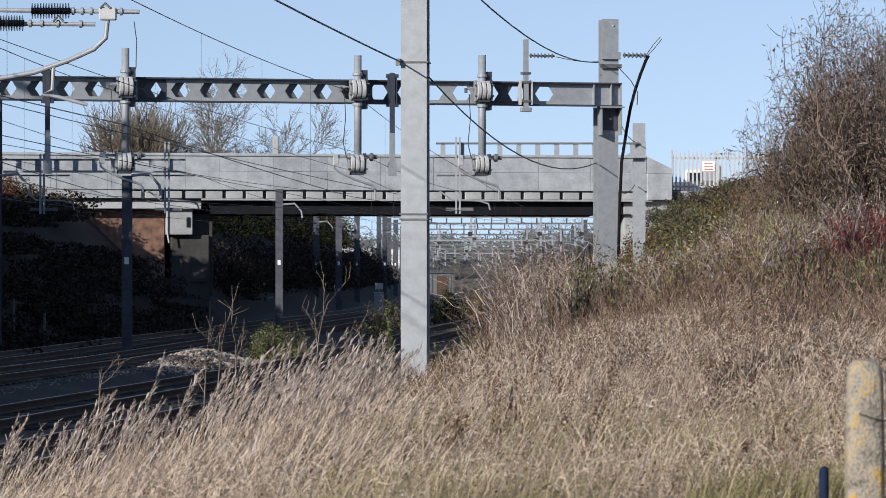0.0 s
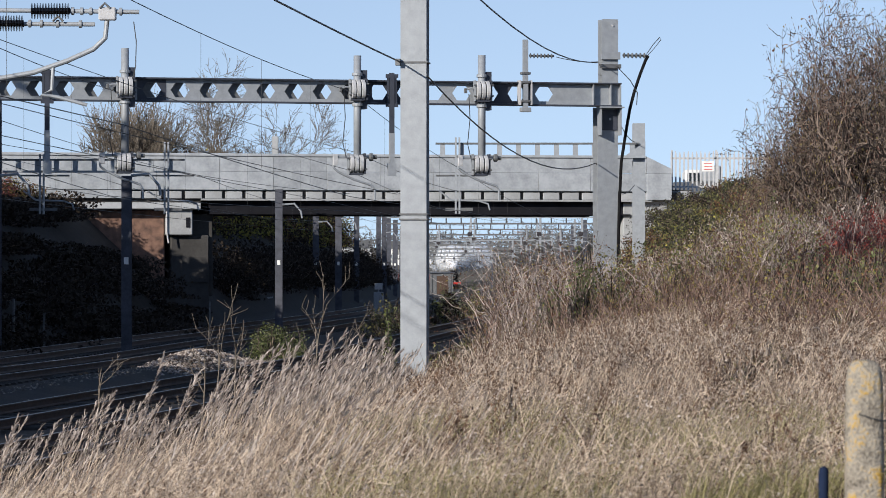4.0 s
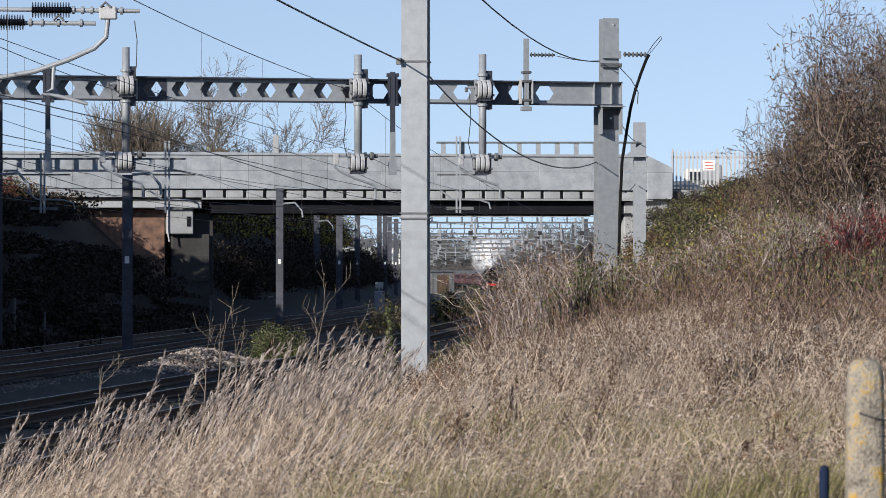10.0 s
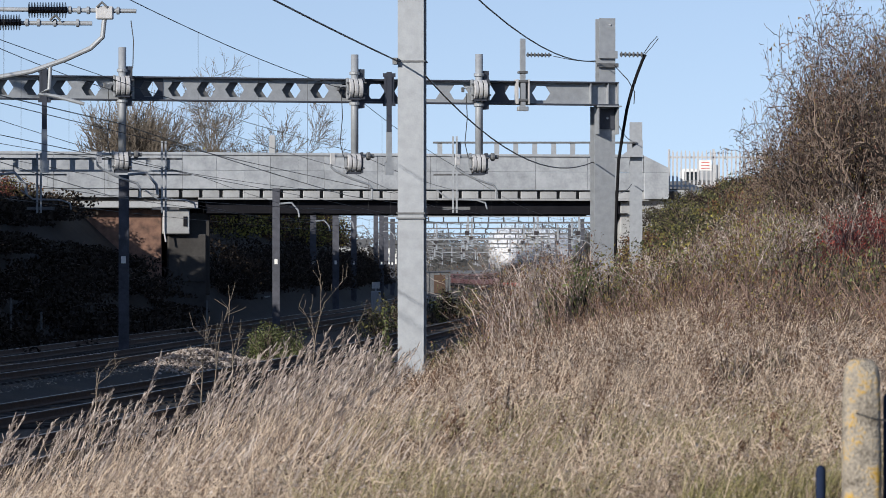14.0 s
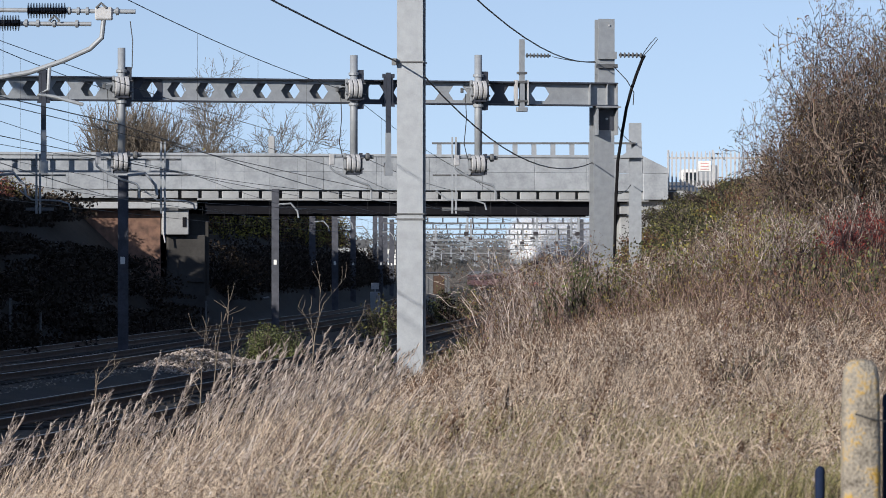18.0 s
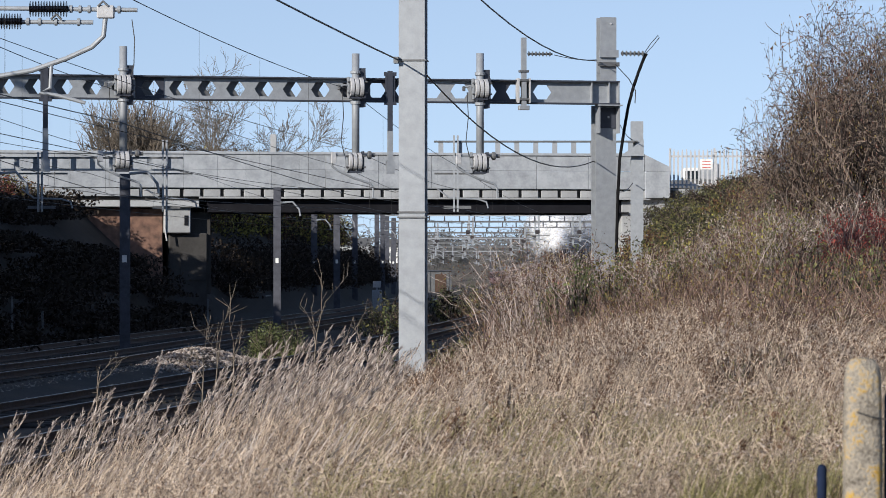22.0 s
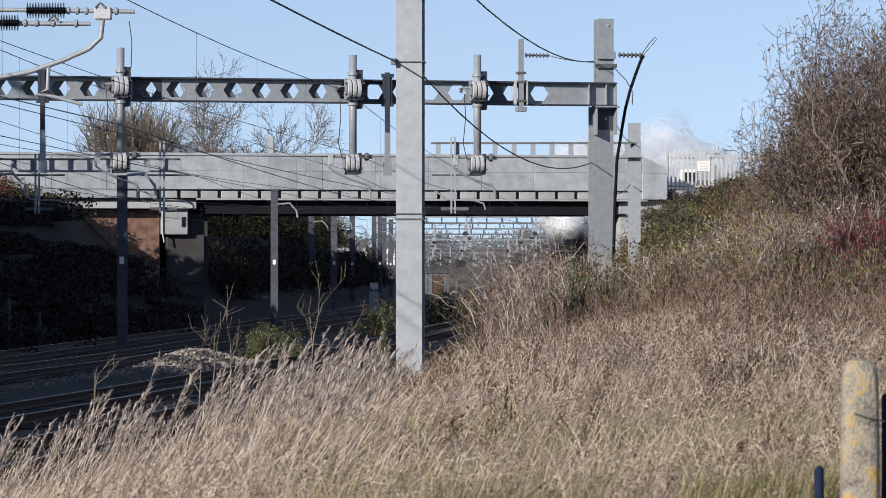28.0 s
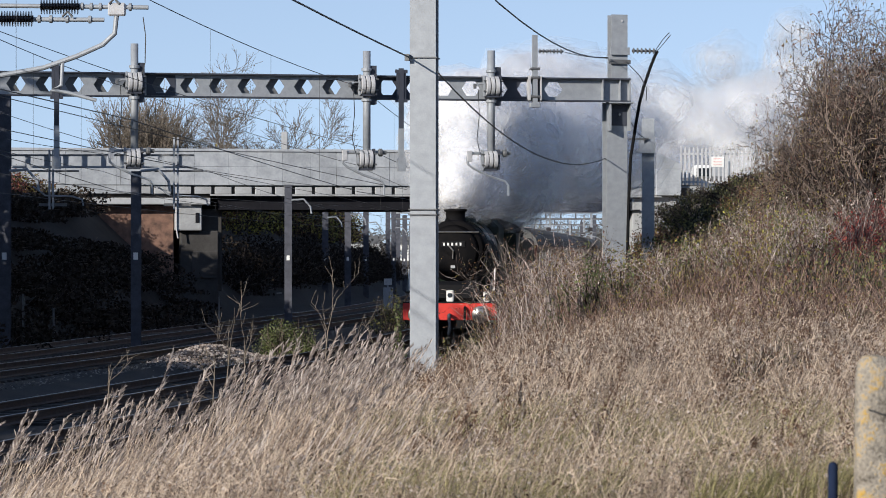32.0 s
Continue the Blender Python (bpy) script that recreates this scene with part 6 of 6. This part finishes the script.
th = thing("bridge_post", "pale square post behind the bridge parapet", "post", (-8.1, 175.4, 6.05))
part("post", boxed(-0.15, 0.15, -0.12, 0.12, 0, 2.7, bevel=0.02), M_CONC, th)
th = thing("cable_trough", "pale concrete cable trough lid on the shaded bank", "trough", (-10.6, 200, 0.62))
part("lid", boxed(0, 1.25, -0.15, 0.15, 0, 0.07, bevel=0.01), M_CONC, th)
th.rotation_euler = (0, radians(-9), radians(10))
for x, y, h in ((-13.85, 118, 1.9), (-13.2, 121, 1.4), (-9.6, 150, 1.5)):
    th = thing("marker_stake", "thin dark stake at the edge of the trackbed", "stake", (x, y, -0.4), "trackside stakes")
    part("stake", boxed(-0.035, 0.035, -0.035, 0.035, 0, h, bevel=0.008), M_GALV_DARK, th)


def spoil_heap():
    """A low heap of loose stone between the tracks."""
    verts, faces = [], []
    r = np.random.default_rng(5)
    for i in range(2600):
        x, y = r.normal(0, 0.75), r.normal(0, 3.2)
        z = 0.5 * math.exp(-(x / 0.8) ** 2 - (y / 3.4) ** 2) + r.normal(0, 0.015)
        s = r.uniform(0.025, 0.07)
        b = len(verts)
        for dx, dy, dz in ((1, 0, 0), (-1, 0, 0), (0, 1, 0), (0, -1, 0), (0, 0, 1), (0, 0, -1)):
            k = s * r.uniform(0.6, 1.3)
            verts.append((x + dx * k, y + dy * k, z + dz * k * 0.8))
        for f in ((0, 2, 4), (2, 1, 4), (1, 3, 4), (3, 0, 4), (2, 0, 5), (1, 2, 5), (3, 1, 5), (0, 3, 5)):
            faces.append(tuple(b + q for q in f))
    me = raw("spoil_heap", verts, faces, M_PALE)
    ob = tagged(new("stone_heap", me), "low heap of pale loose stone beside the track", "heap", kind="stuff")
    ob.location = (-7.0, 104, -0.33)
    ob.rotation_euler = (0, 0, radians(-14))


spoil_heap()


def loose_ballast():
    """Pale loose stones strewn over the dark ballast between the tracks."""
    verts, faces = [], []
    r = np.random.default_rng(15)
    for i in range(3400):
        y = 70 + 60 * r.random()
        x = track_x(y) + r.uniform(-8.0, -4.8)
        z = ground_z(x, y) + 0.01
        s = r.uniform(0.018, 0.045)
        b = len(verts)
        for dx, dy, dz in ((1, 0, 0), (-1, 0, 0), (0, 1, 0), (0, -1, 0), (0, 0, 1)):
            k = s * r.uniform(0.6, 1.3)
            verts.append((x + dx * k, y + dy * k, z + dz * k * 0.9))
        for f in ((0, 2, 4), (2, 1, 4), (1, 3, 4), (3, 0, 4)):
            faces.append(tuple(b + q for q in f))
    tagged(new("loose_stone", raw("loose_stone", verts, faces, M_SHINGLE)), "loose grey stones strewn between the tracks", "stones", kind="stuff")


loose_ballast()


# ---- the steam locomotive and its train ----
def locomotive():
    th = thing("steam_locomotive", "black steam locomotive with red buffer beam, hauling a train", "locomotive")
    zc = 2.84
    part("smokebox", lathe([(1.25, 0.80), (1.30, 0.86), (3.1, 0.86)], 32, "y", (0, 0, zc)), M_SOOT, th, "", True)
    door = part("smokebox_door", lathe([(1.10, 0.05), (1.12, 0.35), (1.18, 0.62), (1.26, 0.74)], 32, "y", (0, 0, zc)), M_SOOT, th, "domed smokebox door", True)
    part("door_handle", rods([(0, 1.08, zc - 0.22), (0.02, 1.04, zc), (-0.1, 1.04, zc + 0.14)], 0.025), M_STEEL, door)
    part("handrail", rods([(-0.72, 1.12, zc + 0.52), (0.72, 1.12, zc + 0.52)], 0.018), M_STEEL, th)
    plate = part("number_plate", boxed(-0.34, 0.34, 1.10, 1.13, zc + 0.10, zc + 0.27, bevel=0.01), M_BLACK, th)
    for i in range(5):
        part("plate_bar", boxed(-0.27 + i * 0.115, -0.22 + i * 0.115, 1.09, 1.101, zc + 0.145, zc + 0.225), M_WHITE, plate)
    part("shed_plate", boxed(-0.06, 0.06, 1.12, 1.15, zc - 0.48, zc - 0.40), M_PORC, th)
    part("boiler", lathe([(3.1, 0.80), (3.12, 0.84), (6.4, 0.92)], 32, "y", (0, 0, zc + 0.02)), M_LOCOGREEN, th, "tapered dark green boiler", True)
    fb = bmesh.new()
    box(fb, -0.92, 0.92, 6.4, 9.3, 1.5, 3.78, bevel=0.22)
    part("firebox", fb, M_LOCOGREEN, th)
    for y in (3.4, 4.9, 6.3):
        part("boiler_band", lathe([(y, 0.86 + (y - 3) * 0.02), (y + 0.06, 0.86 + (y - 3) * 0.02)], 32, "y", (0, 0, zc + 0.02)), M_BLACK, th)
    part("chimney", lathe([(3.60, 0.36), (3.68, 0.30), (3.80, 0.27), (3.93, 0.27), (3.95, 0.33), (4.00, 0.33), (4.01, 0.24)], 24, "z", (0, 2.15, 0)), M_SOOT, th, "short double chimney", True)
    part("dome", lathe([(3.5, 0.42), (3.75, 0.38), (3.88, 0.28), (3.93, 0.05)], 24, "z", (0, 5.0, 0)), M_LOCOGREEN, th, "", True)
    part("top_feed", lathe([(3.5, 0.3), (3.78, 0.25), (3.84, 0.05)], 18, "z", (0, 3.9, 0)), M_LOCOGREEN, th, "", True)
    part("safety_valves", boxed(-0.25, 0.25, 8.0, 8.3, 3.7, 3.95, bevel=0.04), M_STEEL, th)
    for s in (-1, 1):
        b = bmesh.new()
        prof = [(1.18, 1.72), (1.18, 2.45), (1.15, 2.82), (1.08, 3.02), (0.98, 3.14)]
        f0 = [b.verts.new((s * x, y, z)) for y in (0.75, 2.85) for x, z in prof]
        f1 = [b.verts.new((s * (x - 0.025), y, z)) for y in (0.75, 2.85) for x, z in prof]
        for k in range(4):
            b.faces.new((f0[k], f0[k + 1], f0[k + 6], f0[k + 5]))
            b.faces.new((f1[k + 5], f1[k + 6], f1[k + 1], f1[k]))
            b.faces.new((f0[k], f1[k], f1[k + 1], f0[k + 1]))
            b.faces.new((f0[k + 5], f0[k + 6], f1[k + 6], f1[k + 5]))
        d = part("smoke_deflector", b, M_SOOT, th)
        part("edge_strip", rods([(s * 1.17, 0.74, 1.75), (s * 1.19, 0.74, 2.35)], 0.022), M_WHITE, d, "pale front edge")
        part("running_plate", boxed(s * 0.6 - 0.7 * (s < 0) + 0.0 * (s > 0), s * 0.6 + 0.7 * (s > 0), 0.9, 10.8, 1.66, 1.72), M_BLACK, th)
        cyl = part("cylinder", lathe([(1.35, 0.2), (1.4, 0.33), (2.6, 0.33), (2.65, 0.2)], 20, "y", (s * 1.08, 0, 1.05)), M_BLACK, th, "", True)
        part("cylinder_cover", lathe([(1.28, 0.05), (1.33, 0.2)], 16, "y", (s * 1.08, 0, 1.05)), M_STEEL, cyl)
        part("frame_plate", boxed(s * 0.62 - 0.02, s * 0.62 + 0.02, 0.1, 10.5, 0.55, 1.64), M_BLACK, th)
        for y, r in ((1.6, 0.5), (3.5, 0.5), (5.0, 1.03), (7.25, 1.03), (9.5, 1.03)):
            w = part("wheel", lathe([(-0.07, r * 0.9), (-0.07, r + 0.03), (-0.04, r), (0.07, r - 0.005), (0.07, r * 0.9)], 28, "x", (s * 0.76, y, r)), M_BLACK, th)
            part("tyre", lathe([(-0.071, r * 0.93), (-0.071, r * 0.99), (0.071, r * 0.99), (0.071, r * 0.93)], 28, "x", (s * 0.761, y, r)), M_STEEL, w)
        part("coupling_rod", boxed(s * 0.9 - 0.03, s * 0.9 + 0.03, 4.9, 9.6, 0.72, 0.84), M_STEEL, th)
        bf = part("buffer", lathe([(-0.52, 0.22), (-0.50, 0.235), (-0.47, 0.22), (-0.46, 0.09), (-0.2, 0.09), (-0.19, 0.15), (0, 0.17)], 20, "y", (s * 0.87, 0, 1.10)), M_STEEL, th, "round steel buffer", True)
        lamp = part("headlamp", boxed(s * 1.0 - 0.09, s * 1.0 + 0.09, 0.08, 0.30, 1.44, 1.72, bevel=0.03), M_WHITE, th, "white oil headlamp")
        part("lens", lathe([(0.05, 0.045), (0.08, 0.06)], 12, "y", (s * 1.0, 0, 1.6)), M_GLASS, lamp)
        part("front_step", boxed(s * 1.1 - 0.12, s * 1.1 + 0.12, 0.3, 0.5, 0.55, 0.6), M_BLACK, th)
    lamp = part("headlamp", boxed(-0.10, 0.10, 0.08, 0.30, 1.44, 1.76, bevel=0.03), M_WHITE, th, "white oil headlamp")
    part("lens", lathe([(0.05, 0.05), (0.08, 0.07)], 12, "y", (0, 0, 1.62)), M_GLASS, lamp)
    part("buffer_beam", boxed(-1.29, 1.29, 0.0, 0.08, 0.94, 1.40, bevel=0.012), M_RED, th, "bright red buffer beam")
    part("front_platform", boxed(-1.29, 1.29, 0.06, 1.35, 1.40, 1.44), M_BLACK, th)
    part("drop_step", boxed(-0.85, 0.85, 0.85, 1.25, 1.44, 2.0, bevel=0.1), M_BLACK, th)
    part("draw_hook", rods([(0, 0.0, 1.08), (0, -0.22, 1.08), (0, -0.26, 1.0), (0, -0.2, 0.94)], 0.05), M_GALV_DARK, th)
    part("screw_coupling", rods([(0, -0.2, 1.0), (0.02, -0.24, 0.75), (-0.02, -0.22, 0.55)], 0.045), M_GALV_DARK, th)
    for x in (-0.45, 0.42):
        part("brake_pipe", rods([(x, -0.03, 1.3), (x, -0.12, 1.25), (x, -0.14, 0.9), (x + 0.1, -0.1, 0.7)], 0.035), M_RUBBER, th)
    cab = boxed(-1.28, 1.28, 9.3, 11.2, 1.45, 3.4, bevel=0.04)
    part("cab", cab, M_LOCOGREEN, th)
    rf = bmesh.new()
    for i in range(9):
        a0, a1 = radians(20 + i * 15.5), radians(20 + (i + 1) * 15.5)
        q = [rf.verts.new((math.cos(a) * 1.38, y, 3.35 + math.sin(a) * 0.55)) for a in (a0, a1) for y in (9.2, 11.8)]
        rf.faces.new((q[0], q[1], q[3], q[2]))
    part("cab_roof", rf, M_BLACK, th)
    tender = boxed(-1.3, 1.3, 12.2, 19.2, 1.35, 3.3, bevel=0.12)
    part("tender", tender, M_LOCOGREEN, th, "dark green coal tender")
    part("tender_frame", boxed(-1.1, 1.1, 12.0, 19.3, 0.5, 1.35), M_BLACK, th)
    coal = bmesh.new()
    r = random.Random(3)
    for i in range(60):
        bmesh.ops.create_icosphere(coal, subdivisions=1, radius=r.uniform(0.12, 0.28), matrix=Matrix.Translation((r.uniform(-0.9, 0.9), r.uniform(12.8, 17.5), r.uniform(3.2, 3.5))))
    part("coal", coal, M_SOOT, th)
    for s in (-1, 1):
        for y in (13.2, 15.4, 17.7):
            part("wheel", lathe([(-0.07, 0.45), (-0.07, 0.63), (0.07, 0.62), (0.07, 0.45)], 24, "x", (s * 0.76, y, 0.62)), M_BLACK, th)
    return th


def coach():
    th = thing("railway_coach", "maroon railway coach with grey roof behind the locomotive", "coach", group="train of coaches")
    part("body", boxed(-1.38, 1.38, 0.3, 19.4, 1.15, 3.15, bevel=0.08), M_MAROON, th)
    rf = bmesh.new()
    for i in range(10):
        q = [rf.verts.new((math.cos(a) * 1.4, y, 3.1 + math.sin(a) * 0.72)) for a in (math.pi * i / 10, math.pi * (i + 1) / 10) for y in (0.25, 19.45)]
        rf.faces.new((q[0], q[2], q[3], q[1]))
    for y in (0.25, 19.45):
        rf.faces.new([rf.verts.new((math.cos(math.pi * i / 10) * 1.4, y, 3.1 + math.sin(math.pi * i / 10) * 0.72)) for i in range(11)])
    part("roof", rf, M_ROOF, th)
    for s in (-1, 1):
        for i in range(9):
            part("window", boxed(min(s * 1.375, s * 1.392), max(s * 1.375, s * 1.392), 1.3 + i * 2.0, 2.5 + i * 2.0, 2.1, 2.85, bevel=0.0), M_GLASS, th)
    part("underframe", boxed(-1.1, 1.1, 0.6, 19.1, 0.7, 1.15), M_BLACK, th)
    part("gangway", boxed(-0.5, 0.5, 0.0, 0.3, 1.2, 3.2, bevel=0.04), M_BLACK, th)
    for y in (2.6, 16.9):
        part("bogie", boxed(-1.05, 1.05, y - 1.5, y + 1.5, 0.25, 0.75, bevel=0.08), M_BLACK, th)
    return th


loco = locomotive()
first = coach()
coaches = [first] + [copy_thing(first, pose(0, 600 + i * 25, 0)) for i in range(12)]


# ---- steam: rigid soft puffs; those close behind the chimney ride with the train, the later ones hang back and drift ----
def puff_mesh(seed, material, shells):
    """A soft ball of steam: thin lumpy skins one inside the other, the outer ones the thinnest."""
    bm = bmesh.new()
    seam = None
    for k, reach in enumerate(shells):
        o = Vector((seed * 7.3, seed * 3.1, k * 0.22))
        skin = bmesh.ops.create_icosphere(bm, subdivisions=3, radius=1.0)["verts"]
        # a narrow web joins each skin to the one inside it
        edge = skin[-1].link_edges[0]
        if seam:
            bm.faces.new((seam.verts[0], seam.verts[1], edge.verts[1], edge.verts[0]))
        seam = edge
        for v in skin:
            q = v.co.normalized()
            v.co = q * reach * (0.90 + 0.42 * noise.noise(q * 1.2 + o) + 0.34 * abs(noise.noise(q * 2.3 + o * 2)))
    return mesh_of(bm, "puff", material, True)


SKINS = (0.62, 0.82, 0.96, 1.08, 1.19)
PUFFS = [puff_mesh(s, M_STEAM, SKINS) for s in range(5)]
SMOKES = [puff_mesh(s + 9, M_SMOKE, SKINS) for s in range(4)]
BODIES = [puff_mesh(s + 15, M_BODY, SKINS) for s in range(5)]
HAZES = [puff_mesh(s + 30, M_HAZE, (0.6, 0.85, 1.05, 1.22)) for s in range(4)]
BLACKS = [puff_mesh(s + 50, M_BLACKSMOKE, (0.7, 1.0, 1.25)) for s in range(3)]
steam = thing("steam_plume", "billowing white steam with grey smoke above the locomotive", "steam")
riding, hanging = [], []
SPEED = 25.6


def front_y(t):
    return 100.5 + SPEED * (32.0 - t)


def on_track(t, back):
    y = front_y(t) + back
    return Vector((track_x(y), y, dip(y)))


def puff(mesh, rad, r, label=""):
    ob = part("puff", mesh, None, steam, label)
    ob.scale = (rad, rad * r.uniform(0.9, 1.25), rad * r.uniform(0.85, 1.05))
    return ob


def make_puffs():
    r = np.random.default_rng(11)
    # the column that leaps out of the chimney
    for i in range(34):
        s = i / 33.0
        rad = 0.42 + 1.15 * s ** 0.7 * r.uniform(0.8, 1.15)
        back = 2.0 + rad * 0.75 + 11.0 * s ** 1.3
        up = 4.0 + rad * 0.4 + min(2.9, 0.4 + 6.0 * s) * r.uniform(0.05, 1.0)
        riding.append((puff(SMOKES[i % 4] if r.random() < 0.08 else PUFFS[i % 5], rad, r), back, 0.15 * rad + r.normal(-0.1, 0.15 + 0.5 * s), up, r.uniform(0, 360), r.uniform(-9, 9)))
    # the body of the plume over the train
    for i in range(30):
        s = i / 29.0
        rad = 1.4 + 0.9 * s * r.uniform(0.7, 1.2)
        back = 8.0 + 37.0 * s
        up = 4.25 + rad * 0.95 + r.uniform(0.0, 1.2 + 0.9 * s)
        riding.append((puff(SMOKES[i % 4] if r.random() < 0.05 else BODIES[i % 5], rad, r), back, r.normal(0.5 + 1.6 * s, 0.8), up, r.uniform(0, 360), r.uniform(-9, 9)))
    # its high tail
    for i in range(36):
        s = i / 35.0
        rad = r.uniform(1.7, 2.3)
        hanging.append((puff(HAZES[i % 4] if i % 3 == 0 else BODIES[i % 5], rad, r), 18.0 + 62.0 * s, r.uniform(0.0, 10.0), 5.5 + r.uniform(0, 2.5), 196.0 + 20.0 * r.random(), r.uniform(1.0, 2.6), r.uniform(0.3, 1.2), r.uniform(0, 360)))
    # steam left behind on the far side of the bridge, which climbs and drifts with the wind
    for i in range(44):
        s = i / 43.0
        rad = r.uniform(1.3, 2.3)
        early = i % 2 == 0
        stay = r.uniform(214, 262) if early else r.uniform(186, 212)
        wind = r.uniform(1.5, 3.8) if early else r.uniform(0.6, 2.8)
        lift = r.uniform(0.9, 2.0) if early else r.uniform(0.2, 1.35)
        back = 6.0 + 40.0 * s
        mesh = HAZES[i % 4] if early or r.random() < 0.25 else BODIES[i % 5]
        hanging.append((puff(mesh, rad, r), back, r.uniform(-0.5, 1.0 + 0.18 * back), 4.7 + rad * 0.5 + r.uniform(0, 1.8), stay, wind, lift, r.uniform(0, 360)))
    # a little dark smoke caught below the deck
    for i in range(7):
        rad = r.uniform(0.6, 1.0)
        hanging.append((puff(BLACKS[i % 3], rad, r, "thin dark coal smoke"), 2.2 + 0.7 * i, r.normal(-0.3, 0.3), 4.05 + 0.1 * r.random(), 172.5 + r.uniform(0, 8), r.uniform(-2.2, -0.2), r.uniform(0.0, 0.15), r.uniform(0, 360)))


make_puffs()


# ---- sleepers of the stretch before the bridge ----
for off, tr in track_things:
    y = 62.0
    while y < 168.0:
        ob = part("sleeper", SLEEPER, None, tr)
        slope = (track_x(y + 1) - track_x(y - 1)) / 2
        ob.matrix_basis = pose(track_x(y) + off, y, 0, 0, 0, -math.degrees(math.atan(slope)))
        y += 0.68


# ---- what moves: the train, its steam, and the grass in the wind ----
def motions():
    times = [i * 0.5 for i in range(65)]

    def ride(ob, back, length):
        rows = []
        for t in times:
            a, b = on_track(t, back), on_track(t, back + length)
            rows.append((t, pose(a.x, a.y, a.z, 0, 0, math.degrees(math.atan2(-(b.x - a.x), b.y - a.y)))))
        walk(ob, rows)

    ride(loco, 0.0, 14.0)
    for i, c in enumerate(coaches):
        ride(c, 19.9 + i * 19.7, 19.0)
    for ob, back, side, up, spin, turn in riding:
        rows = []
        for t in times:
            p = on_track(t, back) + Vector((side, 0, up))
            rows.append((t, pose(p.x, p.y, p.z, 0, 0, spin + turn * t)))
        walk(ob, rows)
    for ob, back, side, up, stay, wind, lift, spin in hanging:
        # rides along until its moment, then stops in the air and drifts off
        glide = 11.0
        leave = 32.0 - (stay + glide - back - 100.5) / SPEED
        rows = []
        for t in times:
            k = max(0.0, t - leave)
            y = front_y(min(t, leave)) + back - glide * (1 - math.exp(-k * SPEED / glide))
            rows.append((t, pose(track_x(y) + side + wind * k, y, up + dip(y) + lift * k * (1.0 + 1.2 * math.exp(-k)), 0, 0, spin + 4 * t)))
        walk(ob, rows)
    for i, th in enumerate(swaying):
        x, y, z = th.matrix_basis.translation
        yaw = math.degrees(th.matrix_basis.to_euler().z)
        rows = []
        for t in times:
            a = 2.2 * math.sin(t * 2.1 + i * 1.3) + 1.4 * math.sin(t * 3.7 + i * 0.7)
            rows.append((t, pose(x, y, z, 0.4 * a, a, yaw)))
        walk(th, rows)


motions()
